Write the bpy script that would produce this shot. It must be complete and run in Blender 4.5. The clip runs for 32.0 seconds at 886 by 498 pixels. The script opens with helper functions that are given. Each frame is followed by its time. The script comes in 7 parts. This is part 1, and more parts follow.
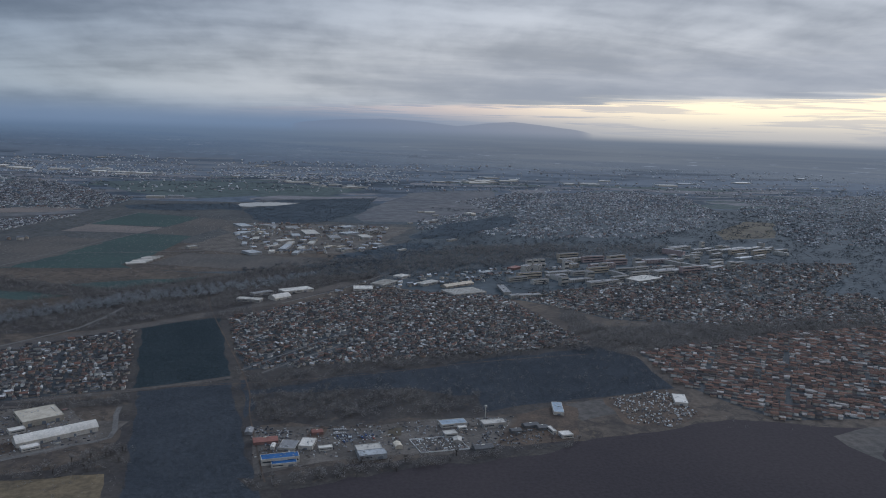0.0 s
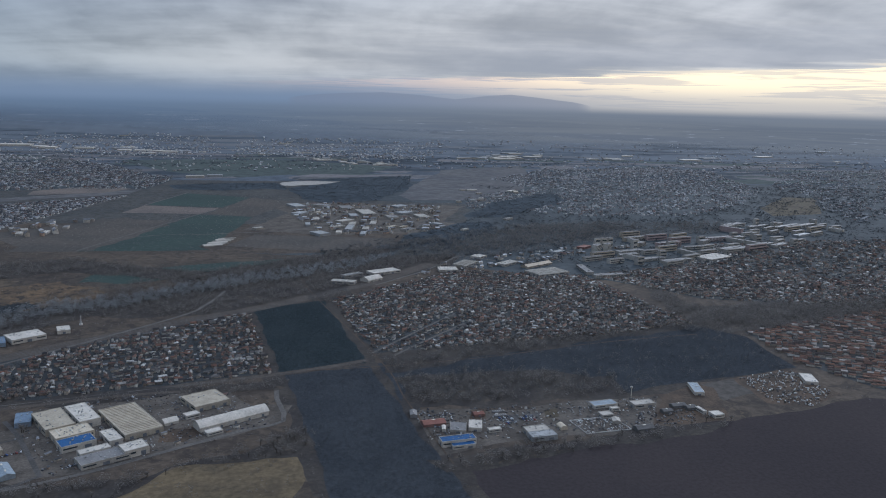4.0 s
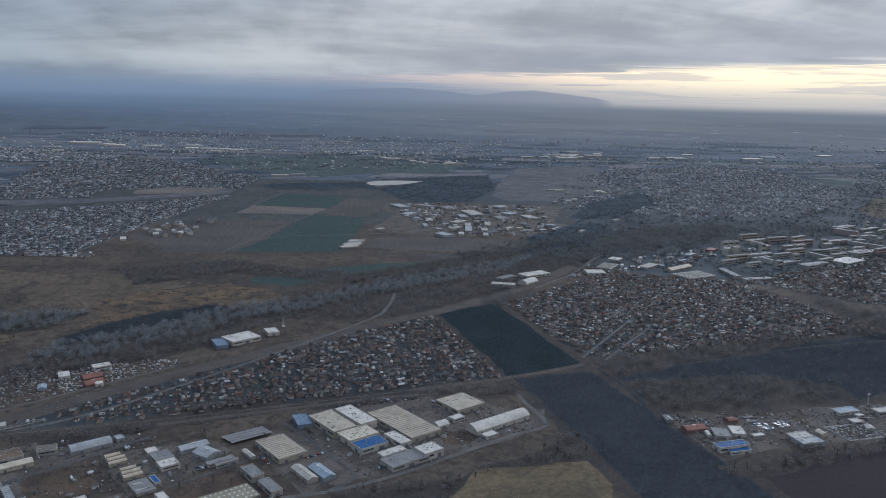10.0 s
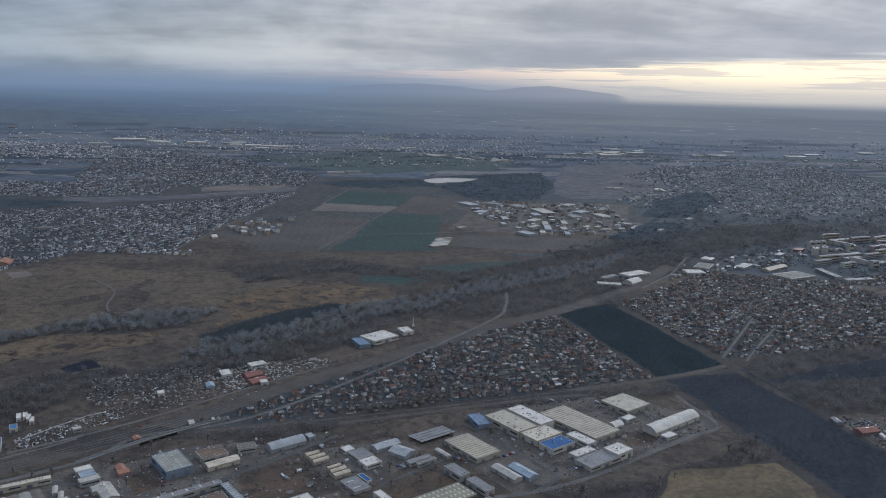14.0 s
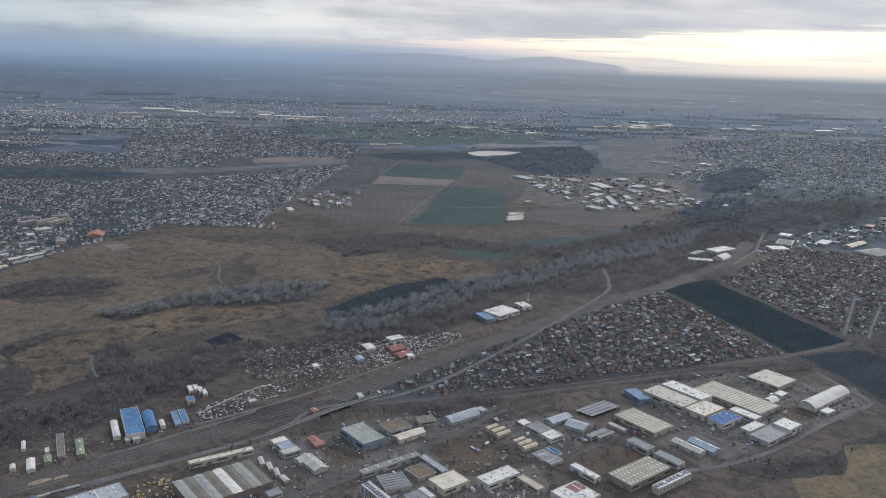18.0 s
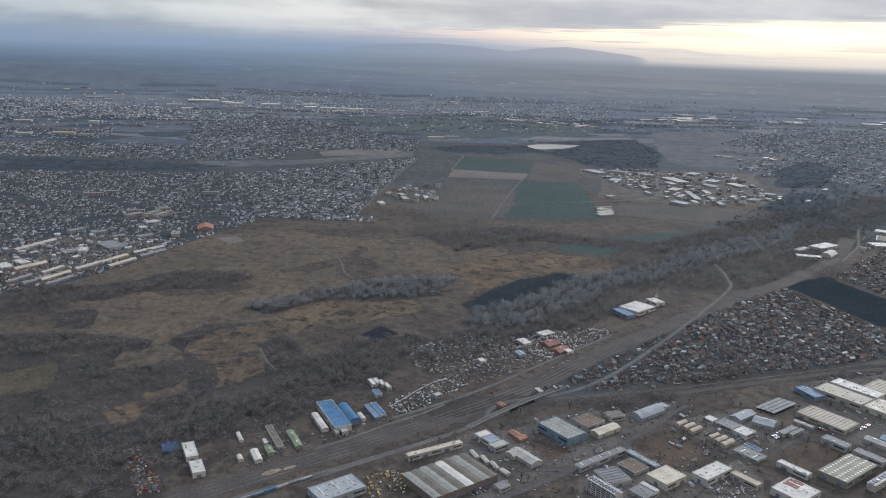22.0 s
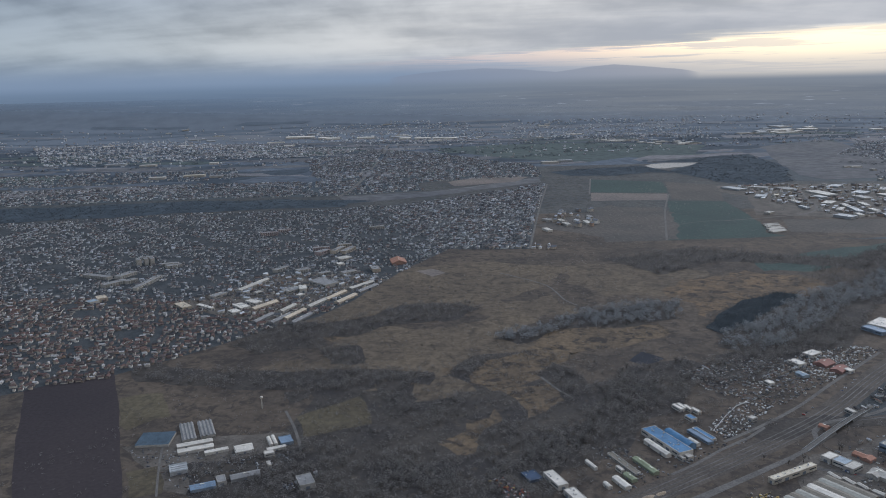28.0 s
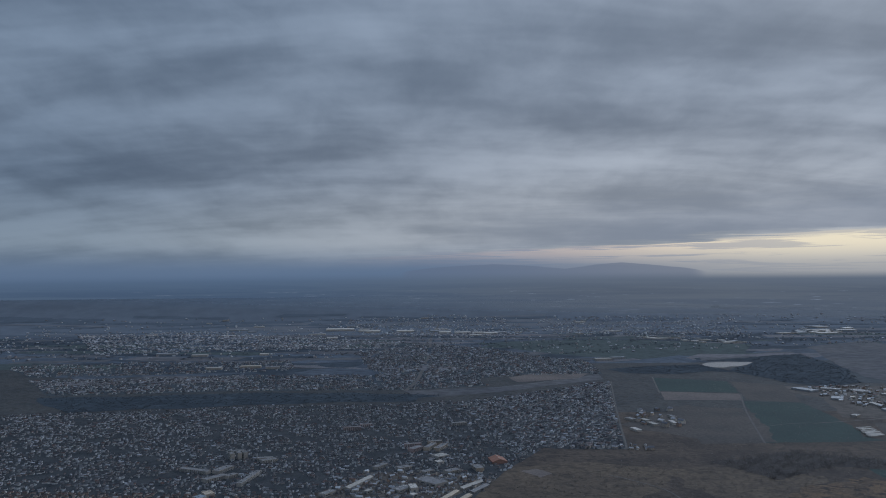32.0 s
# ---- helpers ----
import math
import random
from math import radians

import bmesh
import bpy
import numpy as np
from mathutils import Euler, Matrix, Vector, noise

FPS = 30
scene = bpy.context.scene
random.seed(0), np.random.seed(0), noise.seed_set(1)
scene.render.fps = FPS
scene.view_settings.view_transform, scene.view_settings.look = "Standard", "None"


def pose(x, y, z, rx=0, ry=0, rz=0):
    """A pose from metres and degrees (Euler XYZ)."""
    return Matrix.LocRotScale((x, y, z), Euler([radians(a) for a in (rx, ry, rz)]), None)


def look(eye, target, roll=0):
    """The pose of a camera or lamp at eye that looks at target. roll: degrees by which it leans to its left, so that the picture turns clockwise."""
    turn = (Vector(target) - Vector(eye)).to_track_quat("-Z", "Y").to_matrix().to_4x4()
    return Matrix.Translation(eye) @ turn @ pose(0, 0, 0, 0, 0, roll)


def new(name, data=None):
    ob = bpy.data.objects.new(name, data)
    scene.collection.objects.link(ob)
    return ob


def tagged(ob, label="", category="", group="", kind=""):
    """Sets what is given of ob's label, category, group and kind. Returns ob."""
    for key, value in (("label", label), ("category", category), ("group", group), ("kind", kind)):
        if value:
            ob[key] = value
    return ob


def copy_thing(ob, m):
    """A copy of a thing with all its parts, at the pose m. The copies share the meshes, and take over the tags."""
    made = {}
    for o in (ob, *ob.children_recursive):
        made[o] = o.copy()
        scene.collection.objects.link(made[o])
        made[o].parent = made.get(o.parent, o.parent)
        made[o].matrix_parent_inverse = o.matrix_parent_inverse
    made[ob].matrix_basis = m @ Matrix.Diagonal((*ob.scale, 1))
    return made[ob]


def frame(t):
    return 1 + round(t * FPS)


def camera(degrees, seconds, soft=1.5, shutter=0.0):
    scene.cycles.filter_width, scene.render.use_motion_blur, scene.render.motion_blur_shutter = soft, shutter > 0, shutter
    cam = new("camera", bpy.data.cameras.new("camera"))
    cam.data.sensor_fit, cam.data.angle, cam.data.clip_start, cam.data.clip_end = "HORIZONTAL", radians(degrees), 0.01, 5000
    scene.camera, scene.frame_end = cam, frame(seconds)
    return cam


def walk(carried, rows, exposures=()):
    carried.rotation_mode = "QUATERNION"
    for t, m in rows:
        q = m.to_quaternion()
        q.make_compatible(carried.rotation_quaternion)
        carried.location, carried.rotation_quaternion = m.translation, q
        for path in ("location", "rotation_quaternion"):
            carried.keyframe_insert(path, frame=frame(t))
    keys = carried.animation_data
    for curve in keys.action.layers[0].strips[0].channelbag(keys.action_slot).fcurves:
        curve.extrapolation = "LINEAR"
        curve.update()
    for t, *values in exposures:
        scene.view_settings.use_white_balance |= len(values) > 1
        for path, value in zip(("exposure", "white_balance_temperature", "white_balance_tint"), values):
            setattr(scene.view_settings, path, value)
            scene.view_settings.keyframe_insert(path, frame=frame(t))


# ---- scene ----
# ---------------- camera ----------------
cam = camera(58.5, 32.0, soft=1.0)
PATH = [
    (0, (0.00, 0.00, 260.00), (13.058, 98.017, 245.089), 1.80),
    (0.5, (-17.52, 0.12, 261.53), (-4.611, 98.148, 246.538), 1.76),
    (1, (-35.04, 0.32, 263.00), (-22.245, 98.338, 247.907), 1.65),
    (1.5, (-52.57, 0.57, 264.40), (-39.830, 98.583, 249.209), 1.63),
    (2, (-70.12, 0.88, 265.74), (-56.771, 98.712, 249.890), 1.47),
    (2.5, (-87.67, 1.25, 267.02), (-73.847, 98.718, 249.431), 1.49),
    (3, (-105.24, 1.68, 268.24), (-91.588, 99.072, 250.136), 1.54),
    (3.5, (-122.81, 2.15, 269.40), (-109.343, 99.565, 251.272), 1.49),
    (5.5, (-193.24, 4.47, 273.52), (-180.533, 101.948, 255.191), 1.38),
    (6, (-210.88, 5.14, 274.43), (-198.380, 102.624, 255.988), 1.50),
    (6.5, (-228.53, 5.84, 275.29), (-216.211, 103.348, 256.866), 1.39),
    (7, (-246.20, 6.56, 276.12), (-234.057, 104.086, 257.643), 1.44),
    (7.5, (-263.88, 7.31, 276.90), (-251.997, 104.856, 258.379), 1.46),
    (8, (-281.58, 8.07, 277.64), (-269.853, 105.626, 259.049), 1.38),
    (8.5, (-299.29, 8.85, 278.34), (-287.896, 106.444, 259.743), 1.44),
    (9, (-317.02, 9.64, 279.01), (-305.932, 107.265, 260.382), 1.44),
    (9.5, (-334.77, 10.45, 279.65), (-323.876, 108.082, 260.986), 1.46),
    (10, (-352.53, 11.25, 280.26), (-341.785, 108.895, 261.545), 1.42),
    (10.5, (-370.31, 12.06, 280.84), (-359.811, 109.722, 262.083), 1.45),
    (11, (-388.11, 12.87, 281.40), (-377.822, 110.543, 262.598), 1.46),
    (11.5, (-405.93, 13.67, 281.93), (-395.886, 111.359, 263.074), 1.43),
    (12, (-423.77, 14.46, 282.43), (-413.951, 112.222, 263.825), 1.36),
    (12.5, (-441.63, 15.24, 282.92), (-432.083, 113.032, 264.324), 1.45),
    (13, (-459.51, 16.01, 283.39), (-450.207, 113.826, 264.819), 1.40),
    (13.5, (-477.41, 16.75, 283.85), (-468.332, 114.583, 265.213), 1.38),
    (14, (-495.33, 17.48, 284.29), (-486.318, 115.185, 264.992), 1.45),
    (14.5, (-513.27, 18.18, 284.72), (-504.519, 115.887, 265.315), 1.48),
    (16.5, (-585.28, 20.65, 286.36), (-577.068, 118.360, 266.719), 1.49),
    (17, (-603.34, 21.17, 286.76), (-594.533, 118.518, 265.633), 1.79),
    (17.5, (-621.42, 21.65, 287.16), (-612.341, 118.654, 264.643), 1.96),
    (18, (-639.53, 22.07, 287.57), (-630.495, 119.005, 264.716), 1.84),
    (18.5, (-657.67, 22.44, 287.98), (-648.797, 119.231, 264.452), 2.03),
    (19, (-675.83, 22.76, 288.39), (-667.205, 119.513, 264.640), 2.07),
    (19.5, (-694.02, 23.01, 288.82), (-685.619, 119.777, 265.018), 1.97),
    (20, (-712.23, 23.21, 289.26), (-704.081, 119.980, 265.411), 1.99),
    (20.5, (-730.47, 23.33, 289.71), (-722.671, 120.124, 265.818), 1.87),
    (21, (-748.75, 23.39, 290.17), (-741.159, 120.183, 266.221), 1.78),
    (21.5, (-767.05, 23.37, 290.65), (-759.692, 120.173, 266.659), 1.85),
    (22, (-785.38, 23.28, 291.15), (-778.257, 120.087, 267.123), 1.94),
    (22.5, (-803.73, 23.10, 291.68), (-797.020, 119.921, 267.562), 1.67),
    (23, (-822.12, 22.85, 292.22), (-816.431, 119.652, 267.801), 1.13),
    (23.5, (-840.54, 22.50, 292.79), (-835.354, 119.292, 268.202), 0.96),
    (24, (-858.99, 22.07, 293.39), (-854.052, 118.859, 268.756), 1.01),
    (24.5, (-877.48, 21.54, 294.02), (-872.776, 118.327, 269.325), 0.91),
    (25, (-895.99, 20.91, 294.68), (-892.054, 117.739, 270.003), 0.65),
    (25.5, (-914.54, 20.19, 295.37), (-911.756, 117.111, 270.927), -0.02),
    (27.5, (-989.06, 16.20, 298.53), (-988.251, 113.829, 276.884), -1.28),
    (28, (-1007.78, 14.92, 299.42), (-1007.585, 112.684, 278.385), -1.41),
    (28.5, (-1026.53, 13.52, 300.36), (-1027.709, 111.471, 280.263), -1.83),
    (29, (-1045.32, 11.99, 301.35), (-1047.877, 110.237, 282.874), -2.08),
    (29.5, (-1064.15, 10.34, 302.39), (-1066.814, 109.113, 287.025), -1.87),
    (30, (-1083.01, 8.55, 303.47), (-1084.931, 107.814, 291.520), -1.23),
    (30.5, (-1101.91, 6.63, 304.62), (-1103.008, 106.287, 296.446), -1.08),
    (31, (-1120.85, 4.57, 305.82), (-1121.479, 104.476, 301.572), -0.73),
    (31.5, (-1139.82, 2.37, 307.08), (-1140.260, 102.366, 306.880), -0.77),
    (32, (-1158.84, 0.02, 308.40), (-1159.517, 99.969, 311.515), -0.48),
]
walk(cam, [(t, look(eye, target, roll)) for t, eye, target, roll in PATH],
     [(0, -0.02, 5220, 11), (3, 0.06, 5235, 11), (6, 0.1, 5250, 11), (10, 0.08, 5265, 11), (12.8, -0.02, 5290, 11), (14, 0.13, 5310, 11), (16.5, 0.24, 5380, 11), (17, 0.32, 5450, 11), (18, 0.62, 5620, 11), (18.5, 0.62, 5650, 11), (21, 0.54, 5660, 11), (25.5, 0.57, 5680, 11), (27.5, 0.34, 5520, 11), (29, 0.06, 5380, 11), (30, -0.28, 5230, 10), (31, -0.4, 5080, 10), (32, -0.54, 4980, 10)])

# ---------------- world, sun ----------------
def add_node(nt, kind, **inputs):
    nd = nt.nodes.new(kind)
    for key, value in inputs.items():
        nd.inputs[key.replace("_", " ")].default_value = value
    return nd


def calc(nt, op, a, b=None, c=None, clamp=False):
    """One math node; a, b, c are sockets or numbers."""
    nd = nt.nodes.new("ShaderNodeMath")
    nd.operation, nd.use_clamp = op, clamp
    for k, v in enumerate((a, b, c)):
        if v is None:
            continue
        if isinstance(v, (int, float)):
            nd.inputs[k].default_value = v
        else:
            nt.links.new(v, nd.inputs[k])
    return nd.outputs[0]


def step_up(nt, v, lo, hi):
    """Smooth 0 to 1 as v goes from lo to hi."""
    nd = nt.nodes.new("ShaderNodeMapRange")
    nd.interpolation_type = "SMOOTHSTEP"
    nt.links.new(v, nd.inputs["Value"])
    nd.inputs["From Min"].default_value, nd.inputs["From Max"].default_value = lo, hi
    return nd.outputs[0]


def blend(nt, fac, a, b, how="MIX"):
    nd = nt.nodes.new("ShaderNodeMix")
    nd.data_type, nd.blend_type = "RGBA", how
    for sock, v in ((nd.inputs[0], fac), (nd.inputs[6], a), (nd.inputs[7], b)):
        if isinstance(v, (int, float)):
            sock.default_value = v
        elif isinstance(v, tuple):
            sock.default_value = (*v, 1.0)
        else:
            nt.links.new(v, sock)
    return nd.outputs[2]


def noise_of(nt, vec, scale, detail=4.0, rough=0.55, distort=0.0):
    nd = add_node(nt, "ShaderNodeTexNoise", Scale=scale, Detail=detail, Roughness=rough, Distortion=distort)
    if vec is not None:
        nt.links.new(vec, nd.inputs["Vector"])
    return nd.outputs["Fac"]


world = bpy.data.worlds.new("world")
world.use_nodes = True
scene.world = world


def build_sky(nt):
    nt.nodes.clear()
    co = nt.nodes.new("ShaderNodeTexCoord").outputs["Generated"]
    sep = nt.nodes.new("ShaderNodeSeparateXYZ")
    nt.links.new(co, sep.inputs[0])
    dx, dy, dz = sep.outputs
    up = calc(nt, "MAXIMUM", dz, 0.0)
    flat = calc(nt, "ADD", up, 0.22)
    comb = nt.nodes.new("ShaderNodeCombineXYZ")
    nt.links.new(calc(nt, "MULTIPLY", calc(nt, "DIVIDE", dx, flat), 1.0), comb.inputs[0])
    nt.links.new(calc(nt, "DIVIDE", dy, flat), comb.inputs[1])
    # the underside of a cloud deck, seen from below: wide soft rolls with ragged lumps between them
    big = noise_of(nt, comb.outputs[0], 1.0, 3.0, 0.5, 0.15)
    puffs = add_node(nt, "ShaderNodeMapping")
    puffs.inputs["Scale"].default_value = (1.5, 1.0, 1.0)
    nt.links.new(comb.outputs[0], puffs.inputs["Vector"])
    fine = noise_of(nt, puffs.outputs[0], 2.7, 6.0, 0.58, 0.2)
    rolls = add_node(nt, "ShaderNodeMapping")
    rolls.inputs["Scale"].default_value = (0.34, 1.0, 1.0)
    rolls.inputs["Rotation"].default_value = (0, 0, radians(-6))
    nt.links.new(comb.outputs[0], rolls.inputs["Vector"])
    strata = noise_of(nt, rolls.outputs[0], 2.1, 4.0, 0.55, 0.25)
    deck = calc(nt, "ADD", calc(nt, "MULTIPLY", big, 0.32), calc(nt, "ADD", calc(nt, "MULTIPLY", fine, 0.20), calc(nt, "MULTIPLY", strata, 0.48)))
    light = step_up(nt, deck, 0.38, 0.62)
    cloud = blend(nt, light, (0.40, 0.385, 0.35), (0.70, 0.655, 0.575))
    # the deck is darker and bluer overhead, paler far off
    far = step_up(nt, up, 0.13, 0.03)
    cloud = blend(nt, far, blend(nt, light, (0.268, 0.275, 0.284), (0.56, 0.55, 0.53)), cloud)
    # an overcast sky is brightest overhead; out of view, raised to light the land
    cloud = blend(nt, step_up(nt, up, 0.40, 0.95), cloud, (1.06, 1.09, 1.18))
    # dusk light under the edge of the deck, towards +x
    az = calc(nt, "ARCTAN2", dx, dy)
    cloud = blend(nt, step_up(nt, az, -0.55, 0.35), blend(nt, 1.0, cloud, blend(nt, step_up(nt, up, 0.10, 0.24), (0.54, 0.600, 0.648), (0.66, 0.715, 0.755)), "MULTIPLY"), blend(nt, 1.0, cloud, blend(nt, step_up(nt, up, 0.08, 0.24), (1.32, 1.22, 1.08), (0.98, 0.965, 0.93)), "MULTIPLY"))
    side = step_up(nt, az, -0.30, 0.28)
    warm_side = step_up(nt, az, -0.02, 0.46)
    streak = add_node(nt, "ShaderNodeMapping")
    nt.links.new(co, streak.inputs["Vector"])
    streak.inputs["Scale"].default_value = (6.0, 6.0, 150.0)
    wisps = noise_of(nt, streak.outputs[0], 1.0, 5.0, 0.6, 0.4)
    edge = calc(nt, "ADD", calc(nt, "MULTIPLY", az, 0.040), 0.025)
    edge = calc(nt, "ADD", edge, calc(nt, "MULTIPLY", calc(nt, "SUBTRACT", wisps, 0.5), 0.034))
    under = step_up(nt, calc(nt, "SUBTRACT", edge, dz), -0.0016, 0.0026)
    above = calc(nt, "SUBTRACT", dz, edge)
    belly = calc(nt, "MULTIPLY", calc(nt, "MULTIPLY", step_up(nt, above, -0.004, 0.008), step_up(nt, above, 0.085, 0.015)), side)
    cloud = blend(nt, calc(nt, "MULTIPLY", belly, 0.62), cloud, (0.29, 0.295, 0.31))
    height = step_up(nt, dz, 0.0, 0.035)
    warm_hi = blend(nt, warm_side, (0.92, 0.62, 0.45), (1.40, 1.06, 0.60))
    warm_lo = blend(nt, warm_side, (0.46, 0.40, 0.375), (0.86, 0.70, 0.51))
    glow_col = blend(nt, height, warm_lo, warm_hi)
    grey_wisp = step_up(nt, wisps, 0.49, 0.58)
    glow_col = blend(nt, calc(nt, "MULTIPLY", grey_wisp, calc(nt, "SUBTRACT", 0.92, calc(nt, "MULTIPLY", warm_side, 0.42))), glow_col, (0.44, 0.41, 0.40))
    sky = blend(nt, calc(nt, "MULTIPLY", under, side), cloud, glow_col)
    # far hills, drawn in the sky in haze colours
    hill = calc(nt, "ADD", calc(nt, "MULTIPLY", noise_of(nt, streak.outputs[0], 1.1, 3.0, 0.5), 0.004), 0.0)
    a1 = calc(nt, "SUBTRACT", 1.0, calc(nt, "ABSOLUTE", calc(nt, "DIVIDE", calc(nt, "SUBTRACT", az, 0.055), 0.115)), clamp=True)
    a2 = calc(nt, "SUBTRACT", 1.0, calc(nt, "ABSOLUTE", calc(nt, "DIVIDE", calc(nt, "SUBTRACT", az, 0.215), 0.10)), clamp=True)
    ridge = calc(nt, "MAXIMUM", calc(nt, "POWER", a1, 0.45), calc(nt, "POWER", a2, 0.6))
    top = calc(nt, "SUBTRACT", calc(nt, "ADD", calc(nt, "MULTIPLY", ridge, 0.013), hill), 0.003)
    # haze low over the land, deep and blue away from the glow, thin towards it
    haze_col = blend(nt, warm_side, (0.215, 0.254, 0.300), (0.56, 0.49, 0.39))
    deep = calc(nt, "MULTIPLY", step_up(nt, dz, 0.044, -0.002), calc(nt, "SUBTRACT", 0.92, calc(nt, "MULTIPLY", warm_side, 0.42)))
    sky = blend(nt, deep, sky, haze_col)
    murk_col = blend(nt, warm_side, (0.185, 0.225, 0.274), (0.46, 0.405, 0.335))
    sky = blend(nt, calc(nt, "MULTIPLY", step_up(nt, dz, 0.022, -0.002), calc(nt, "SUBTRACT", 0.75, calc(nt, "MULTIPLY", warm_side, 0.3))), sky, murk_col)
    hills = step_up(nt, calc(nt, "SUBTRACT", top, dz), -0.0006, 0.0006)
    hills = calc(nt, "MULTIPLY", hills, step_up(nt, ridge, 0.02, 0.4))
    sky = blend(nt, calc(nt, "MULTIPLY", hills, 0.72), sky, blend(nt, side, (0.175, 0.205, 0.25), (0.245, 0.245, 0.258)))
    # land past the horizon, haze put into its colour, in faint bands
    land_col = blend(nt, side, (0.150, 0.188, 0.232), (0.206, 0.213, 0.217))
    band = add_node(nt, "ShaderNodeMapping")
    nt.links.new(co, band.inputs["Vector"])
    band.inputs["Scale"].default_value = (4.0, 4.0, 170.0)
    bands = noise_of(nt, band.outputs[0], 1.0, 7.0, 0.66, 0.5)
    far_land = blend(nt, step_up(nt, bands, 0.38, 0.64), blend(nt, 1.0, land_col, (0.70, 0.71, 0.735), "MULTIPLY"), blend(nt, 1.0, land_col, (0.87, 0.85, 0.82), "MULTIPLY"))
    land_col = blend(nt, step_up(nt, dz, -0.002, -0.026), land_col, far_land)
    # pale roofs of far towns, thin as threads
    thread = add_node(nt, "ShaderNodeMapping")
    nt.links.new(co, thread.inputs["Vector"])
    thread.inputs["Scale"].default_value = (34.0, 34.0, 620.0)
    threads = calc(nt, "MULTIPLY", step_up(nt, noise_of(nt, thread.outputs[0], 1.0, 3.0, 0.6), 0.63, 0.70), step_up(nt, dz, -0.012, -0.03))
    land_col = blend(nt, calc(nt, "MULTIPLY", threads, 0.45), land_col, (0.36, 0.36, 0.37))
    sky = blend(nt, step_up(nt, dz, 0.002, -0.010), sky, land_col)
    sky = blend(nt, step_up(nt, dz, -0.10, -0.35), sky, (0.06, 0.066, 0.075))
    clear = nt.nodes.new("ShaderNodeTexSky")
    clear.sky_type, clear.sun_disc = "NISHITA", False
    clear.sun_elevation, clear.sun_rotation = radians(9), radians(34)
    bg_clear = add_node(nt, "ShaderNodeBackground", Strength=0.02)
    # clear sky only shows through well above the horizon
    nt.links.new(blend(nt, step_up(nt, dz, 0.15, 0.6), (0.0, 0.0, 0.0), clear.outputs[0]), bg_clear.inputs[0])
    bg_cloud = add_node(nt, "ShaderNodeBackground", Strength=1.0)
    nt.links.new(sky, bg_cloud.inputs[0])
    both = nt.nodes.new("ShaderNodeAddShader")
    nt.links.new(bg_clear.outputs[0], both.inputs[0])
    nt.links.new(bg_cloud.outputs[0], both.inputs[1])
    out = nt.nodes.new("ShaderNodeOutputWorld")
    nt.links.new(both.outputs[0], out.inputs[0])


build_sky(world.node_tree)

sun = new("sun", bpy.data.lights.new("sun", "SUN"))
sun.data.energy, sun.data.angle, sun.data.color = 1.15, radians(11), (1.0, 0.94, 0.86)
sun.matrix_world = look((0, 0, 0), (-math.sin(radians(34)), -math.cos(radians(34)), -0.42))
